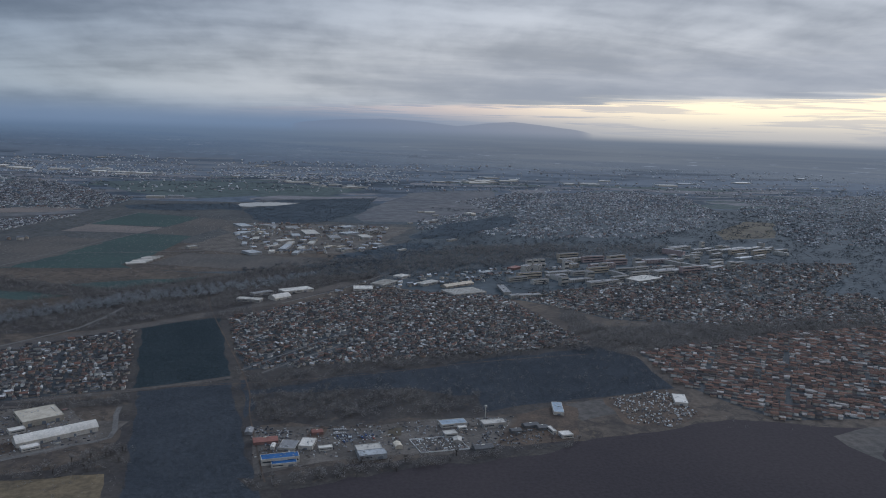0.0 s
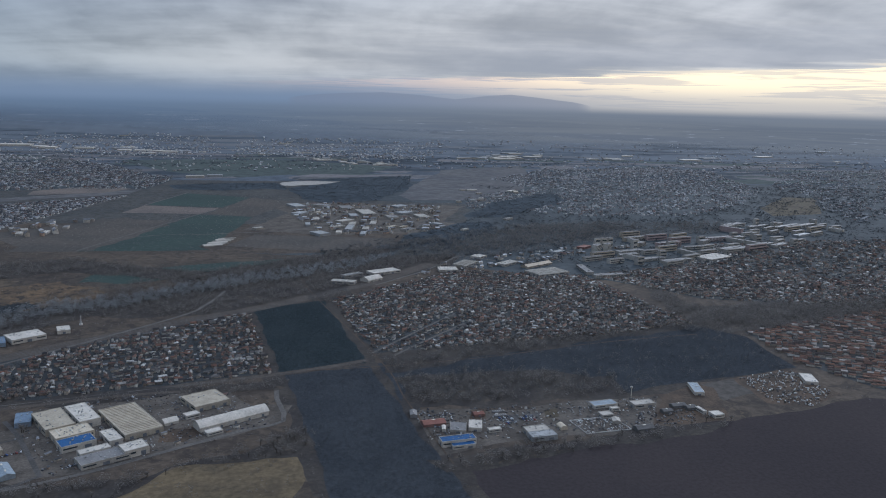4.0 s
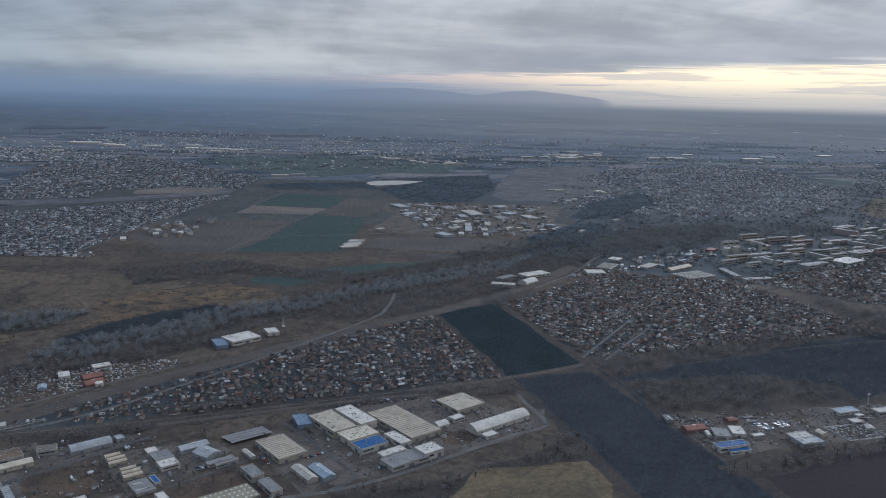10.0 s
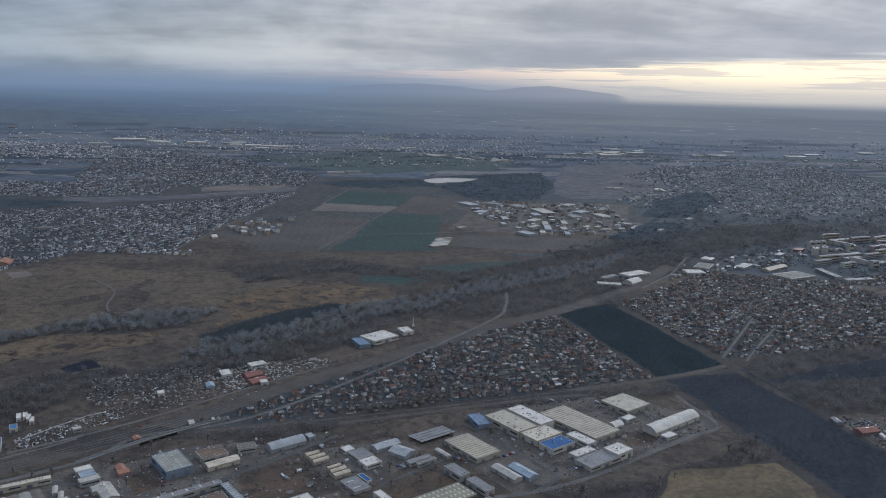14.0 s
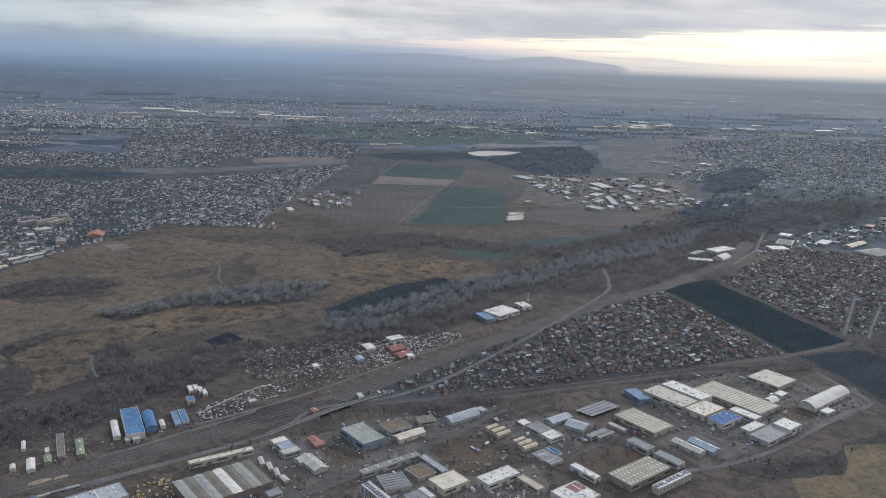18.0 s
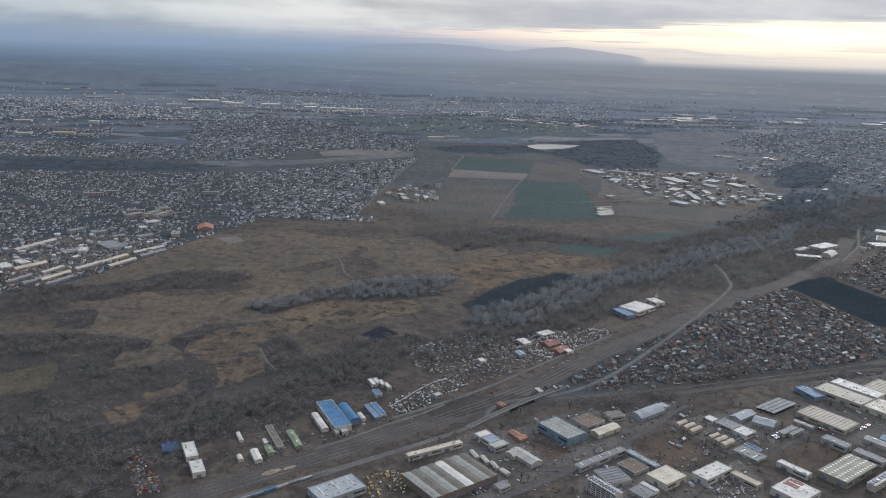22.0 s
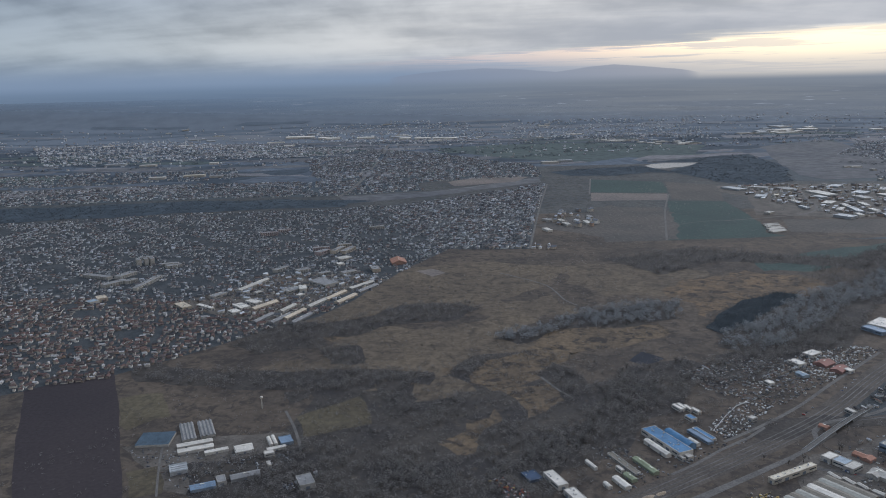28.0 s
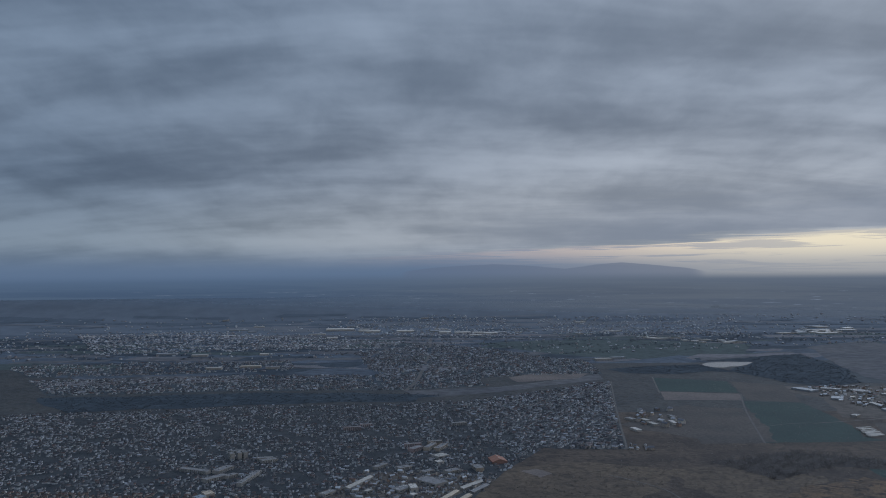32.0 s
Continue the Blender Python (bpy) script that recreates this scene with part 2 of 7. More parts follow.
# ---------------- materials ----------------
def material(name, colour, dark=None, scale=0.05, fine=1.0, rough=0.9, spec=0.1, metal=0.0, island=None, per_object=None,
             bump=0.0, amount=1.0, stripes=0.0, stripe_turn=0.0, thin=False, fade=False, scrub=0.0):
    """A surface with broad stains and fine grain (scale, fine: features per metre); island or per_object: other colours to pick from at random."""
    m = bpy.data.materials.new(name)
    m.use_nodes = True
    nt = m.node_tree
    bsdf = nt.nodes["Principled BSDF"]
    pos = nt.nodes.new("ShaderNodeNewGeometry").outputs["Position"]
    dark = dark or tuple(0.55 * c for c in colour)
    base = colour
    picks = island or per_object
    if picks:
        if island:
            rnd = nt.nodes.new("ShaderNodeNewGeometry").outputs["Random Per Island"]
        else:
            rnd = nt.nodes.new("ShaderNodeObjectInfo").outputs["Random"]
        ramp = nt.nodes.new("ShaderNodeValToRGB")
        ramp.color_ramp.interpolation = "CONSTANT"
        cols = [colour, *picks]
        els = ramp.color_ramp.elements
        els[0].color = (*cols[0], 1)
        els[1].position, els[1].color = 1 / len(cols), (*cols[1], 1)
        for k in range(2, len(cols)):
            els.new(k / len(cols)).color = (*cols[k], 1)
        nt.links.new(rnd, ramp.inputs[0])
        base = ramp.outputs[0]
    broad = noise_of(nt, pos, scale, 5.0, 0.6, 0.3)
    grain = noise_of(nt, pos, fine, 4.0, 0.65)
    fac = calc(nt, "MULTIPLY", step_up(nt, broad, 0.35, 0.68), amount)
    if picks:
        c = blend(nt, calc(nt, "MULTIPLY", fac, 0.45), base, dark)
    else:
        c = blend(nt, fac, base, dark)
    c = blend(nt, 0.55 * min(amount, 1), c, blend(nt, step_up(nt, grain, 0.3, 0.7), (0.55, 0.55, 0.55), (1.35, 1.35, 1.35)), "MULTIPLY")
    if scrub:
        # low dark brushwood in blotches and flecks
        tufts = noise_of(nt, pos, 0.055, 8.0, 0.72, 0.6)
        c = blend(nt, calc(nt, "MULTIPLY", step_up(nt, tufts, 0.49, 0.60), scrub), c, (0.036, 0.031, 0.028))
        straw = noise_of(nt, pos, 0.11, 6.0, 0.7, 0.4)
        c = blend(nt, calc(nt, "MULTIPLY", step_up(nt, straw, 0.56, 0.68), scrub * 0.5), c, (0.150, 0.112, 0.070))
    if stripes:
        rot = add_node(nt, "ShaderNodeMapping")
        rot.inputs["Rotation"].default_value = (0, 0, radians(stripe_turn))
        nt.links.new(pos, rot.inputs["Vector"])
        wave = add_node(nt, "ShaderNodeTexWave", Scale=stripes, Distortion=1.5, Detail=2.0)
        nt.links.new(rot.outputs[0], wave.inputs["Vector"])
        c = blend(nt, 0.14, c, blend(nt, wave.outputs["Fac"], (0.7, 0.7, 0.7), (1.2, 1.2, 1.2)), "MULTIPLY")
    nt.links.new(c, bsdf.inputs["Base Color"])
    if thin:
        leaf = nt.nodes.new("ShaderNodeBsdfTranslucent")
        nt.links.new(c, leaf.inputs["Color"])
        both = add_node(nt, "ShaderNodeMixShader", Fac=0.5)
        nt.links.new(bsdf.outputs[0], both.inputs[1])
        nt.links.new(leaf.outputs[0], both.inputs[2])
        nt.links.new(both.outputs[0], nt.nodes["Material Output"].inputs[0])
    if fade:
        # the far land turns see-through towards its edge, to stand in for haze
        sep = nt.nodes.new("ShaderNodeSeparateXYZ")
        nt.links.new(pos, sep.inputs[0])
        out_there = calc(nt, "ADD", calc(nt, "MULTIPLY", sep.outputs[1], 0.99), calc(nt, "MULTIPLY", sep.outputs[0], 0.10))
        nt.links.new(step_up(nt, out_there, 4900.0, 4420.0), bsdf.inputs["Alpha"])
    bsdf.inputs["Roughness"].default_value = rough
    bsdf.inputs["Specular IOR Level"].default_value = spec
    bsdf.inputs["Metallic"].default_value = metal
    if bump:
        b = add_node(nt, "ShaderNodeBump", Strength=bump, Distance=0.5)
        nt.links.new(grain, b.inputs["Height"])
        nt.links.new(b.outputs[0], bsdf.inputs["Normal"])
    return m


M_GROUND = material("rough_ground", (0.094, 0.074, 0.056), (0.058, 0.048, 0.040), 0.012, 0.12, bump=0.4, scrub=0.75)
M_HEATH = material("dry_heath", (0.128, 0.094, 0.060), (0.086, 0.066, 0.047), 0.02, 0.16, bump=0.4, scrub=0.95)
M_HEATH2 = material("heath_short", (0.118, 0.092, 0.064), (0.089, 0.071, 0.053), 0.010, 0.12, bump=0.3, scrub=0.6)
M_REED = material("dry_reed", (0.142, 0.098, 0.059), (0.084, 0.064, 0.046), 0.03, 0.2, bump=0.4, scrub=0.95)
M_GREEN = material("winter_wheat", (0.044, 0.064, 0.055), (0.038, 0.054, 0.049), 0.008, 0.15)
M_GREEN2 = material("meadow", (0.100, 0.084, 0.055), (0.070, 0.057, 0.039), 0.012, 0.2, bump=0.3, scrub=0.35)
M_MEADOW = material("olive_meadow", (0.140, 0.107, 0.064), (0.096, 0.076, 0.049), 0.014, 0.2, bump=0.3, scrub=0.3)
M_PLOUGH = material("ploughed_soil", (0.048, 0.040, 0.040), (0.036, 0.031, 0.033), 0.006, 0.3, bump=0.2, spec=0.05, rough=0.95, amount=0.6)
M_TAN = material("stubble", (0.160, 0.132, 0.112), (0.122, 0.104, 0.092), 0.01, 0.15, stripes=0.02, stripe_turn=75)
M_BROWN = material("fallow_soil", (0.092, 0.080, 0.068), (0.070, 0.064, 0.057), 0.01, 0.15, stripes=0.02)
# forest floor, darkened so that gaps between crowns read as shade
M_FLOOR = material("forest_floor", (0.062, 0.054, 0.046), (0.042, 0.038, 0.036), 0.02, 0.25, bump=0.4, scrub=0.6)
M_DARKWOOD = material("young_forest", (0.054, 0.058, 0.063), (0.044, 0.048, 0.053), 0.02, 0.3, spec=0.0)
M_DARKPINE = material("young_pine_floor", (0.038, 0.046, 0.049), (0.031, 0.039, 0.042), 0.02, 0.3, spec=0.0)
M_GARDEN = material("gardens", (0.060, 0.062, 0.062), (0.036, 0.040, 0.043), 0.03, 0.3, bump=0.4)
M_YARD = material("yard_concrete", (0.120, 0.104, 0.087), (0.068, 0.059, 0.050), 0.04, 0.4)
M_DIRT = material("yard_dirt", (0.100, 0.072, 0.051), (0.060, 0.047, 0.037), 0.04, 0.4, scrub=0.4)
M_ASPHALT = material("asphalt", (0.094, 0.088, 0.082), (0.066, 0.062, 0.058), 0.05, 0.5)
M_ROADPALE = material("worn_road", (0.127, 0.116, 0.104), (0.094, 0.087, 0.079), 0.05, 0.5)
M_RAIL = material("rail_ballast", (0.090, 0.076, 0.063), (0.065, 0.055, 0.047), 0.04, 0.5)
M_TRACK = material("rail_steel", (0.125, 0.116, 0.107), (0.06, 0.055, 0.051), 0.05, 0.5, rough=0.8)
M_WATER = material("still_water", (0.030, 0.036, 0.042), (0.026, 0.030, 0.036), 0.01, 0.1, rough=0.05, spec=1.0, amount=0.4)
# haze of the distance is mixed into these blue-grey land colours
M_FARWOOD = material("hazed_distant_land", (0.108, 0.122, 0.140), (0.076, 0.089, 0.106), 0.005, 0.03, spec=0.05, rough=1.0, fade=True)
# land of the far ramp, lightened to meet the haze colour behind it
M_RIM = material("hazed_ramp_land", (0.134, 0.147, 0.162), (0.116, 0.129, 0.145), 0.003, 0.01, spec=0.05, rough=1.0, fade=True, amount=0.4)
M_RIMPALE = material("hazed_ramp_pale", (0.158, 0.160, 0.163), (0.140, 0.145, 0.151), 0.003, 0.01, spec=0.05, rough=1.0, fade=True, amount=0.4)
M_RIMDARK = material("hazed_ramp_dark", (0.104, 0.118, 0.133), (0.092, 0.106, 0.121), 0.003, 0.01, spec=0.05, rough=1.0, fade=True, amount=0.4)
# cooler copies of the ground for the middle distance, haze put into the colour
M_OPENLAND = material("hazed_open_land", (0.076, 0.075, 0.069), (0.052, 0.054, 0.054), 0.010, 0.1, bump=0.3, scrub=0.6)
M_MIDLAND = material("hazed_wooded_lowland", (0.064, 0.073, 0.077), (0.045, 0.053, 0.058), 0.008, 0.06, spec=0.1, bump=0.3)

M_WALL = material("render_wall", (0.48, 0.44, 0.38), (0.24, 0.22, 0.20), 0.1, 0.8,
                  island=[(0.60, 0.56, 0.50), (0.34, 0.30, 0.25), (0.18, 0.16, 0.145), (0.44, 0.38, 0.31), (0.72, 0.69, 0.63), (0.24, 0.20, 0.17), (0.34, 0.25, 0.19)])
# far houses in greyer, flatter tones: haze put into the colour
M_WALL_FAR = material("hazed_far_wall", (0.40, 0.39, 0.38), (0.24, 0.24, 0.24), 0.1, 0.8, island=[(0.58, 0.57, 0.55), (0.20, 0.20, 0.205), (0.34, 0.31, 0.29), (0.66, 0.65, 0.63)])
M_ROOF_FAR = material("hazed_far_roof", (0.115, 0.105, 0.102), (0.070, 0.068, 0.070), 0.1, 0.9,
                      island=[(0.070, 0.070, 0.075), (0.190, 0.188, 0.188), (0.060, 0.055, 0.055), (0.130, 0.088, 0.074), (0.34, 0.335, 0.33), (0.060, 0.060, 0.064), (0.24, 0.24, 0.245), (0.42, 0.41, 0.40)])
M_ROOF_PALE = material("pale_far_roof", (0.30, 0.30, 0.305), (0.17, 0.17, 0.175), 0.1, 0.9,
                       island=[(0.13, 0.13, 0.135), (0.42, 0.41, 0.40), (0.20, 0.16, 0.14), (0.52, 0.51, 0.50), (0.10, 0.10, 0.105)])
M_ROOF = material("tile_roof", (0.104, 0.064, 0.050), (0.045, 0.036, 0.033), 0.1, 0.9, rough=0.8,
                  island=[(0.044, 0.038, 0.037), (0.034, 0.032, 0.033), (0.105, 0.068, 0.054), (0.088, 0.060, 0.049), (0.120, 0.066, 0.050), (0.050, 0.046, 0.045), (0.105, 0.098, 0.093),
                          (0.250, 0.235, 0.215), (0.030, 0.030, 0.032), (0.135, 0.082, 0.062), (0.080, 0.060, 0.050), (0.44, 0.42, 0.385), (0.036, 0.034, 0.035), (0.130, 0.120, 0.112), (0.042, 0.040, 0.041), (0.150, 0.082, 0.060)])
M_ROOF_OR = material("orange_tile_roof", (0.160, 0.090, 0.064), (0.080, 0.058, 0.048), 0.1, 0.9, rough=0.8,
                     island=[(0.115, 0.070, 0.054), (0.190, 0.112, 0.078), (0.060, 0.046, 0.042), (0.150, 0.086, 0.063), (0.122, 0.074, 0.057), (0.048, 0.043, 0.041), (0.36, 0.32, 0.28)])
M_ROOF_RED = material("red_tile_roof", (0.112, 0.070, 0.060), (0.055, 0.043, 0.041), 0.1, 0.9, rough=0.8,
                      island=[(0.112, 0.070, 0.060), (0.082, 0.056, 0.050), (0.060, 0.047, 0.045), (0.135, 0.084, 0.070), (0.098, 0.064, 0.056), (0.046, 0.041, 0.042), (0.150, 0.118, 0.106), (0.074, 0.060, 0.056), (0.34, 0.32, 0.30)])
M_ROOF_GREY = material("grey_sheet_roof", (0.170, 0.170, 0.172), (0.100, 0.100, 0.102), 0.1, 0.9, rough=0.6,
                       island=[(0.08, 0.08, 0.082), (0.30, 0.30, 0.305), (0.06, 0.055, 0.052), (0.46, 0.46, 0.455), (0.13, 0.08, 0.065), (0.05, 0.05, 0.05)])
M_TWIG = material("bare_twigs", (0.208, 0.192, 0.176), (0.124, 0.118, 0.113), 0.03, 0.25, thin=True,
                  island=[(0.184, 0.172, 0.160), (0.228, 0.210, 0.192), (0.192, 0.178, 0.164)])
M_PALETWIG = material("pale_poplar_twigs", (0.270, 0.277, 0.277), (0.180, 0.188, 0.193), 0.03, 0.25, thin=True,
                      island=[(0.245, 0.253, 0.256), (0.295, 0.300, 0.296)])
M_PINE = material("pine_needles", (0.076, 0.093, 0.097), (0.063, 0.078, 0.082), 0.03, 0.5, spec=0.0, thin=True,
                  island=[(0.067, 0.083, 0.088), (0.086, 0.103, 0.106)])
M_BLACKPINE = material("black_pine", (0.076, 0.086, 0.092), (0.060, 0.069, 0.075), 0.03, 0.4, spec=0.0, thin=True)
M_BLACKFLOOR = material("pine_litter", (0.052, 0.057, 0.060), (0.040, 0.045, 0.048), 0.03, 0.4, spec=0.0)
# lightened and blued to look like hedges seen through haze
M_HEDGE = material("hazed_far_hedge", (0.105, 0.115, 0.126), (0.085, 0.095, 0.107), 0.01, 0.3, thin=True)
M_BARK = material("bark", (0.060, 0.050, 0.042), (0.036, 0.031, 0.027), 0.5, 3.0)
M_DARKTWIG = material("dark_twigs", (0.096, 0.101, 0.107), (0.078, 0.083, 0.089), 0.02, 0.5, spec=0.0, thin=True, island=[(0.086, 0.091, 0.097), (0.108, 0.111, 0.115)])
# twigs with the blue-green cast of haze mixed into their colour
M_FARTWIG = material("hazed_far_twigs", (0.076, 0.086, 0.092), (0.058, 0.067, 0.074), 0.01, 0.3, thin=True, island=[(0.066, 0.071, 0.078), (0.092, 0.094, 0.097)])
M_DARKWATER = material("dark_water", (0.011, 0.014, 0.022), (0.009, 0.011, 0.018), 0.01, 0.1, rough=0.5, spec=0.05, amount=0.4)
M_GARDENTREE = material("garden_tree", (0.080, 0.075, 0.070), (0.050, 0.049, 0.048), 0.02, 0.5, thin=True,
                        island=[(0.045, 0.054, 0.042), (0.072, 0.068, 0.060), (0.036, 0.045, 0.039), (0.108, 0.093, 0.078)])
M_ROOF_MIX = material("mixed_roof", (0.120, 0.118, 0.118), (0.070, 0.068, 0.070), 0.1, 0.9, rough=0.7,
                      island=[(0.050, 0.045, 0.045), (0.150, 0.150, 0.152), (0.040, 0.040, 0.043), (0.100, 0.062, 0.050), (0.34, 0.34, 0.345), (0.060, 0.058, 0.060), (0.034, 0.034, 0.037)])
# ---------------- land ----------------
RISE_FROM, RISE_LONG, RISE = 4050.0, 900.0, 150.0


def land_z(y):
    """Height of the land: a plain, then a far ramp fitted to the camera's horizon."""
    u = np.clip((np.asarray(y, float) - RISE_FROM) / RISE_LONG, 0, 1.3)
    return RISE * u * u


def part(name, bm, mat, parent=None, label=""):
    """Links a bmesh as one mesh object under a thing or a part."""
    me = bpy.data.meshes.new(name)
    bm.to_mesh(me)
    bm.free()
    for one in mat if isinstance(mat, (list, tuple)) else (mat,):
        me.materials.append(one)
    ob = new(name, me)
    ob.parent = parent
    return tagged(ob, label)


def raw(name, verts, faces, mats, mat_ids=None):
    """One mesh object from arrays of corners and faces."""
    me = bpy.data.meshes.new(name)
    verts, faces = np.asarray(verts, np.float32), np.asarray(faces, np.int32)
    n, k = faces.shape
    me.vertices.add(len(verts))
    me.vertices.foreach_set("co", verts.ravel())
    me.loops.add(n * k)
    me.loops.foreach_set("vertex_index", faces.ravel())
    me.polygons.add(n)
    me.polygons.foreach_set("loop_start", np.arange(0, n * k, k, dtype=np.int32))
    for one in mats:
        me.materials.append(one)
    if mat_ids is not None:
        me.polygons.foreach_set("material_index", np.asarray(mat_ids, np.int32))
    me.update(calc_edges=True)
    return new(name, me)


def build_ground():
    ys = np.concatenate([np.linspace(-2500, 2700, 12), [2800, 3200, 3600, 4000], np.arange(4050, 5300, 50)])
    xs = np.linspace(-5200, 5200, 27)
    gx, gy = np.meshgrid(xs, ys)
    v = np.stack([gx.ravel(), gy.ravel(), land_z(gy.ravel())], -1)
    w = len(xs)
    i, j = np.meshgrid(np.arange(len(ys) - 1), np.arange(w - 1), indexing="ij")
    a = (i * w + j).ravel()
    f = np.stack([a, a + 1, a + 1 + w, a + w], -1)
    # the farther the ground, the more haze its material has in the colour
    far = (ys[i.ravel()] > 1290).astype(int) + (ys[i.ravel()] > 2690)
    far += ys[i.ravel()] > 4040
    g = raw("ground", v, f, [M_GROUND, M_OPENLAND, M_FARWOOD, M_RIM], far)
    return tagged(g, "flat winter plain of dull brown earth and grass", "ground", kind="structure")


build_ground()


def softened(poly, step, wob, seed):
    """A closed outline with extra corners every step metres that swings in and out by about wob metres, in lobes and small notches."""
    rng = random.Random(seed)
    out = []
    run = 0.0
    ph = [rng.uniform(0, 6.28) for _ in range(4)]
    for (x0, y0), (x1, y1) in zip(poly, poly[1:] + poly[:1]):
        L = math.hypot(x1 - x0, y1 - y0) or 1.0
        n = max(1, int(L / step))
        nx, ny = (y1 - y0) / L, (x0 - x1) / L
        for k in range(n):
            u = k / n
            run += L / n
            off = wob * (0.6 * math.sin(run / (step * 2.2) + ph[0]) + 0.4 * math.sin(run / (step * 0.9) + ph[1]) + rng.uniform(-0.35, 0.35))
            out.append((x0 + (x1 - x0) * u + nx * off, y0 + (y1 - y0) * u + ny * off))
    return out


SHEETS = []
ROADS = []


def patch(name, poly, mat, level=1, wob=0.0, step=14.0, label="", category="field"):
    """A field or yard: a thin sheet on the ground, a few centimetres above it by its level."""
    pts = softened(poly, step, wob, len(poly) + int(poly[0][0])) if wob else list(poly)
    SHEETS.append(level)
    z = 0.02 * level + 0.0006 * SHEETS.count(level)
    bm = bmesh.new()
    tri_pts = [Vector((x, y, 0)) for x, y in pts]
    from mathutils.geometry import tessellate_polygon
    vs = [bm.verts.new((x, y, 0)) for x, y in pts]
    for t in tessellate_polygon([tri_pts]):
        try:
            bm.faces.new([vs[k] for k in t])
        except ValueError:
            pass
    if max(y for _, y in pts) > RISE_FROM:
        for _ in range(6):
            long = [e for e in bm.edges if e.calc_length() > 55]
            if long:
                bmesh.ops.subdivide_edges(bm, edges=long, cuts=1)
        bmesh.ops.triangulate(bm, faces=bm.faces)
        z += 0.35
    for v in bm.verts:
        v.co.z = float(land_z(v.co.y)) + z
    bmesh.ops.recalc_face_normals(bm, faces=bm.faces)
    for f in bm.faces:
        if f.normal.z < 0:
            f.normal_flip()
    ob = part(name, bm, mat)
    return tagged(ob, label, category, kind="structure")


def strip(name, line, width, mat, level=6, label="", category="road"):
    """A road, track or ditch: a band along a line of points."""
    pts = [Vector((x, y, 0)) for x, y in line]
    dense = []
    for k in range(len(pts) - 1):
        p0, p1, p2, p3 = pts[max(k - 1, 0)], pts[k], pts[k + 1], pts[min(k + 2, len(pts) - 1)]
        n = max(1, int((p2 - p1).length / 15))
        for j in range(n):
            u = j / n
            dense.append(0.5 * ((2 * p1) + (p2 - p0) * u + (2 * p0 - 5 * p1 + 4 * p2 - p3) * u * u + (3 * p1 - p0 - 3 * p2 + p3) * u ** 3))
    dense.append(pts[-1])
    SHEETS.append(level)
    ROADS.append(([(q.x, q.y) for q in dense[::2]], width))
    lift = 0.02 * level + 0.0006 * SHEETS.count(level)
    bm = bmesh.new()
    rows = []
    for k, q in enumerate(dense):
        d = (dense[min(k + 1, len(dense) - 1)] - dense[max(k - 1, 0)]).normalized()
        side = Vector((-d.y, d.x, 0)) * width / 2
        zz = float(land_z(q.y)) + lift + (0.5 if q.y > RISE_FROM else 0)
        rows.append([bm.verts.new((*(q + s * side).xy, zz)) for s in (1, -1)])
    for a, b in zip(rows, rows[1:]):
        bm.faces.new((a[0], a[1], b[1], b[0]))
    ob = part(name, bm, mat)
    return tagged(ob, label, category, kind="structure")


def inside(poly, x, y):
    """Which of the points x, y lie in the outline."""
    ok = np.zeros(len(x), bool)
    for (x0, y0), (x1, y1) in zip(poly, poly[1:] + poly[:1]):
        if y0 != y1:
            cut = ((y0 > y) != (y1 > y)) & (x < (x1 - x0) * (y - y0) / (y1 - y0) + x0)
            ok ^= cut
    return ok
# ---------------- houses and woods in numbers ----------------
def boxes_with_roofs(x, y, turn, length, width, eave, ridge):
    """Corners and faces of gabled houses, all arrays; the last array says which faces are roof."""
    n = len(x)
    lx, wy = length / 2, width / 2
    o = 1.12
    loc = []
    for sx, sy in ((-1, -1), (1, -1), (1, 1), (-1, 1)):
        loc.append((sx * lx, sy * wy, np.zeros(n) - 0.3))
    for sx, sy in ((-1, -1), (1, -1), (1, 1), (-1, 1)):
        loc.append((sx * lx, sy * wy, eave))
    for sx in (-1, 1):
        loc.append((sx * lx, np.zeros(n), ridge - 0.12))
    for sx, sy in ((-1, -1), (1, -1), (1, 1), (-1, 1)):
        loc.append((sx * lx * 1.06, sy * wy * o, eave - 0.12))
    for sx in (-1, 1):
        loc.append((sx * lx * 1.06, np.zeros(n), ridge))
    c, s = np.cos(turn), np.sin(turn)
    z0 = land_z(y)
    v = np.stack([np.stack([x + c * a - s * b, y + s * a + c * b, z0 + h], -1) for a, b, h in loc], 1)
    quads = [(0, 1, 5, 4), (2, 3, 7, 6), (1, 2, 6, 5), (3, 0, 4, 7), (5, 6, 9, 9), (7, 4, 8, 8), (10, 11, 15, 14), (12, 13, 14, 15)]
    tri = []
    ids = []
    for q in quads:
        a, b, d, e = q
        roof = int(a >= 10)
        tri.append((a, b, d))
        ids.append(roof)
        if d != e:
            tri.append((a, d, e))
            ids.append(roof)
    tri = np.array(tri)
    f = (tri[None] + (np.arange(n) * 16)[:, None, None]).reshape(-1, 3)
    return v.reshape(-1, 3), f, np.tile(np.array(ids), n)


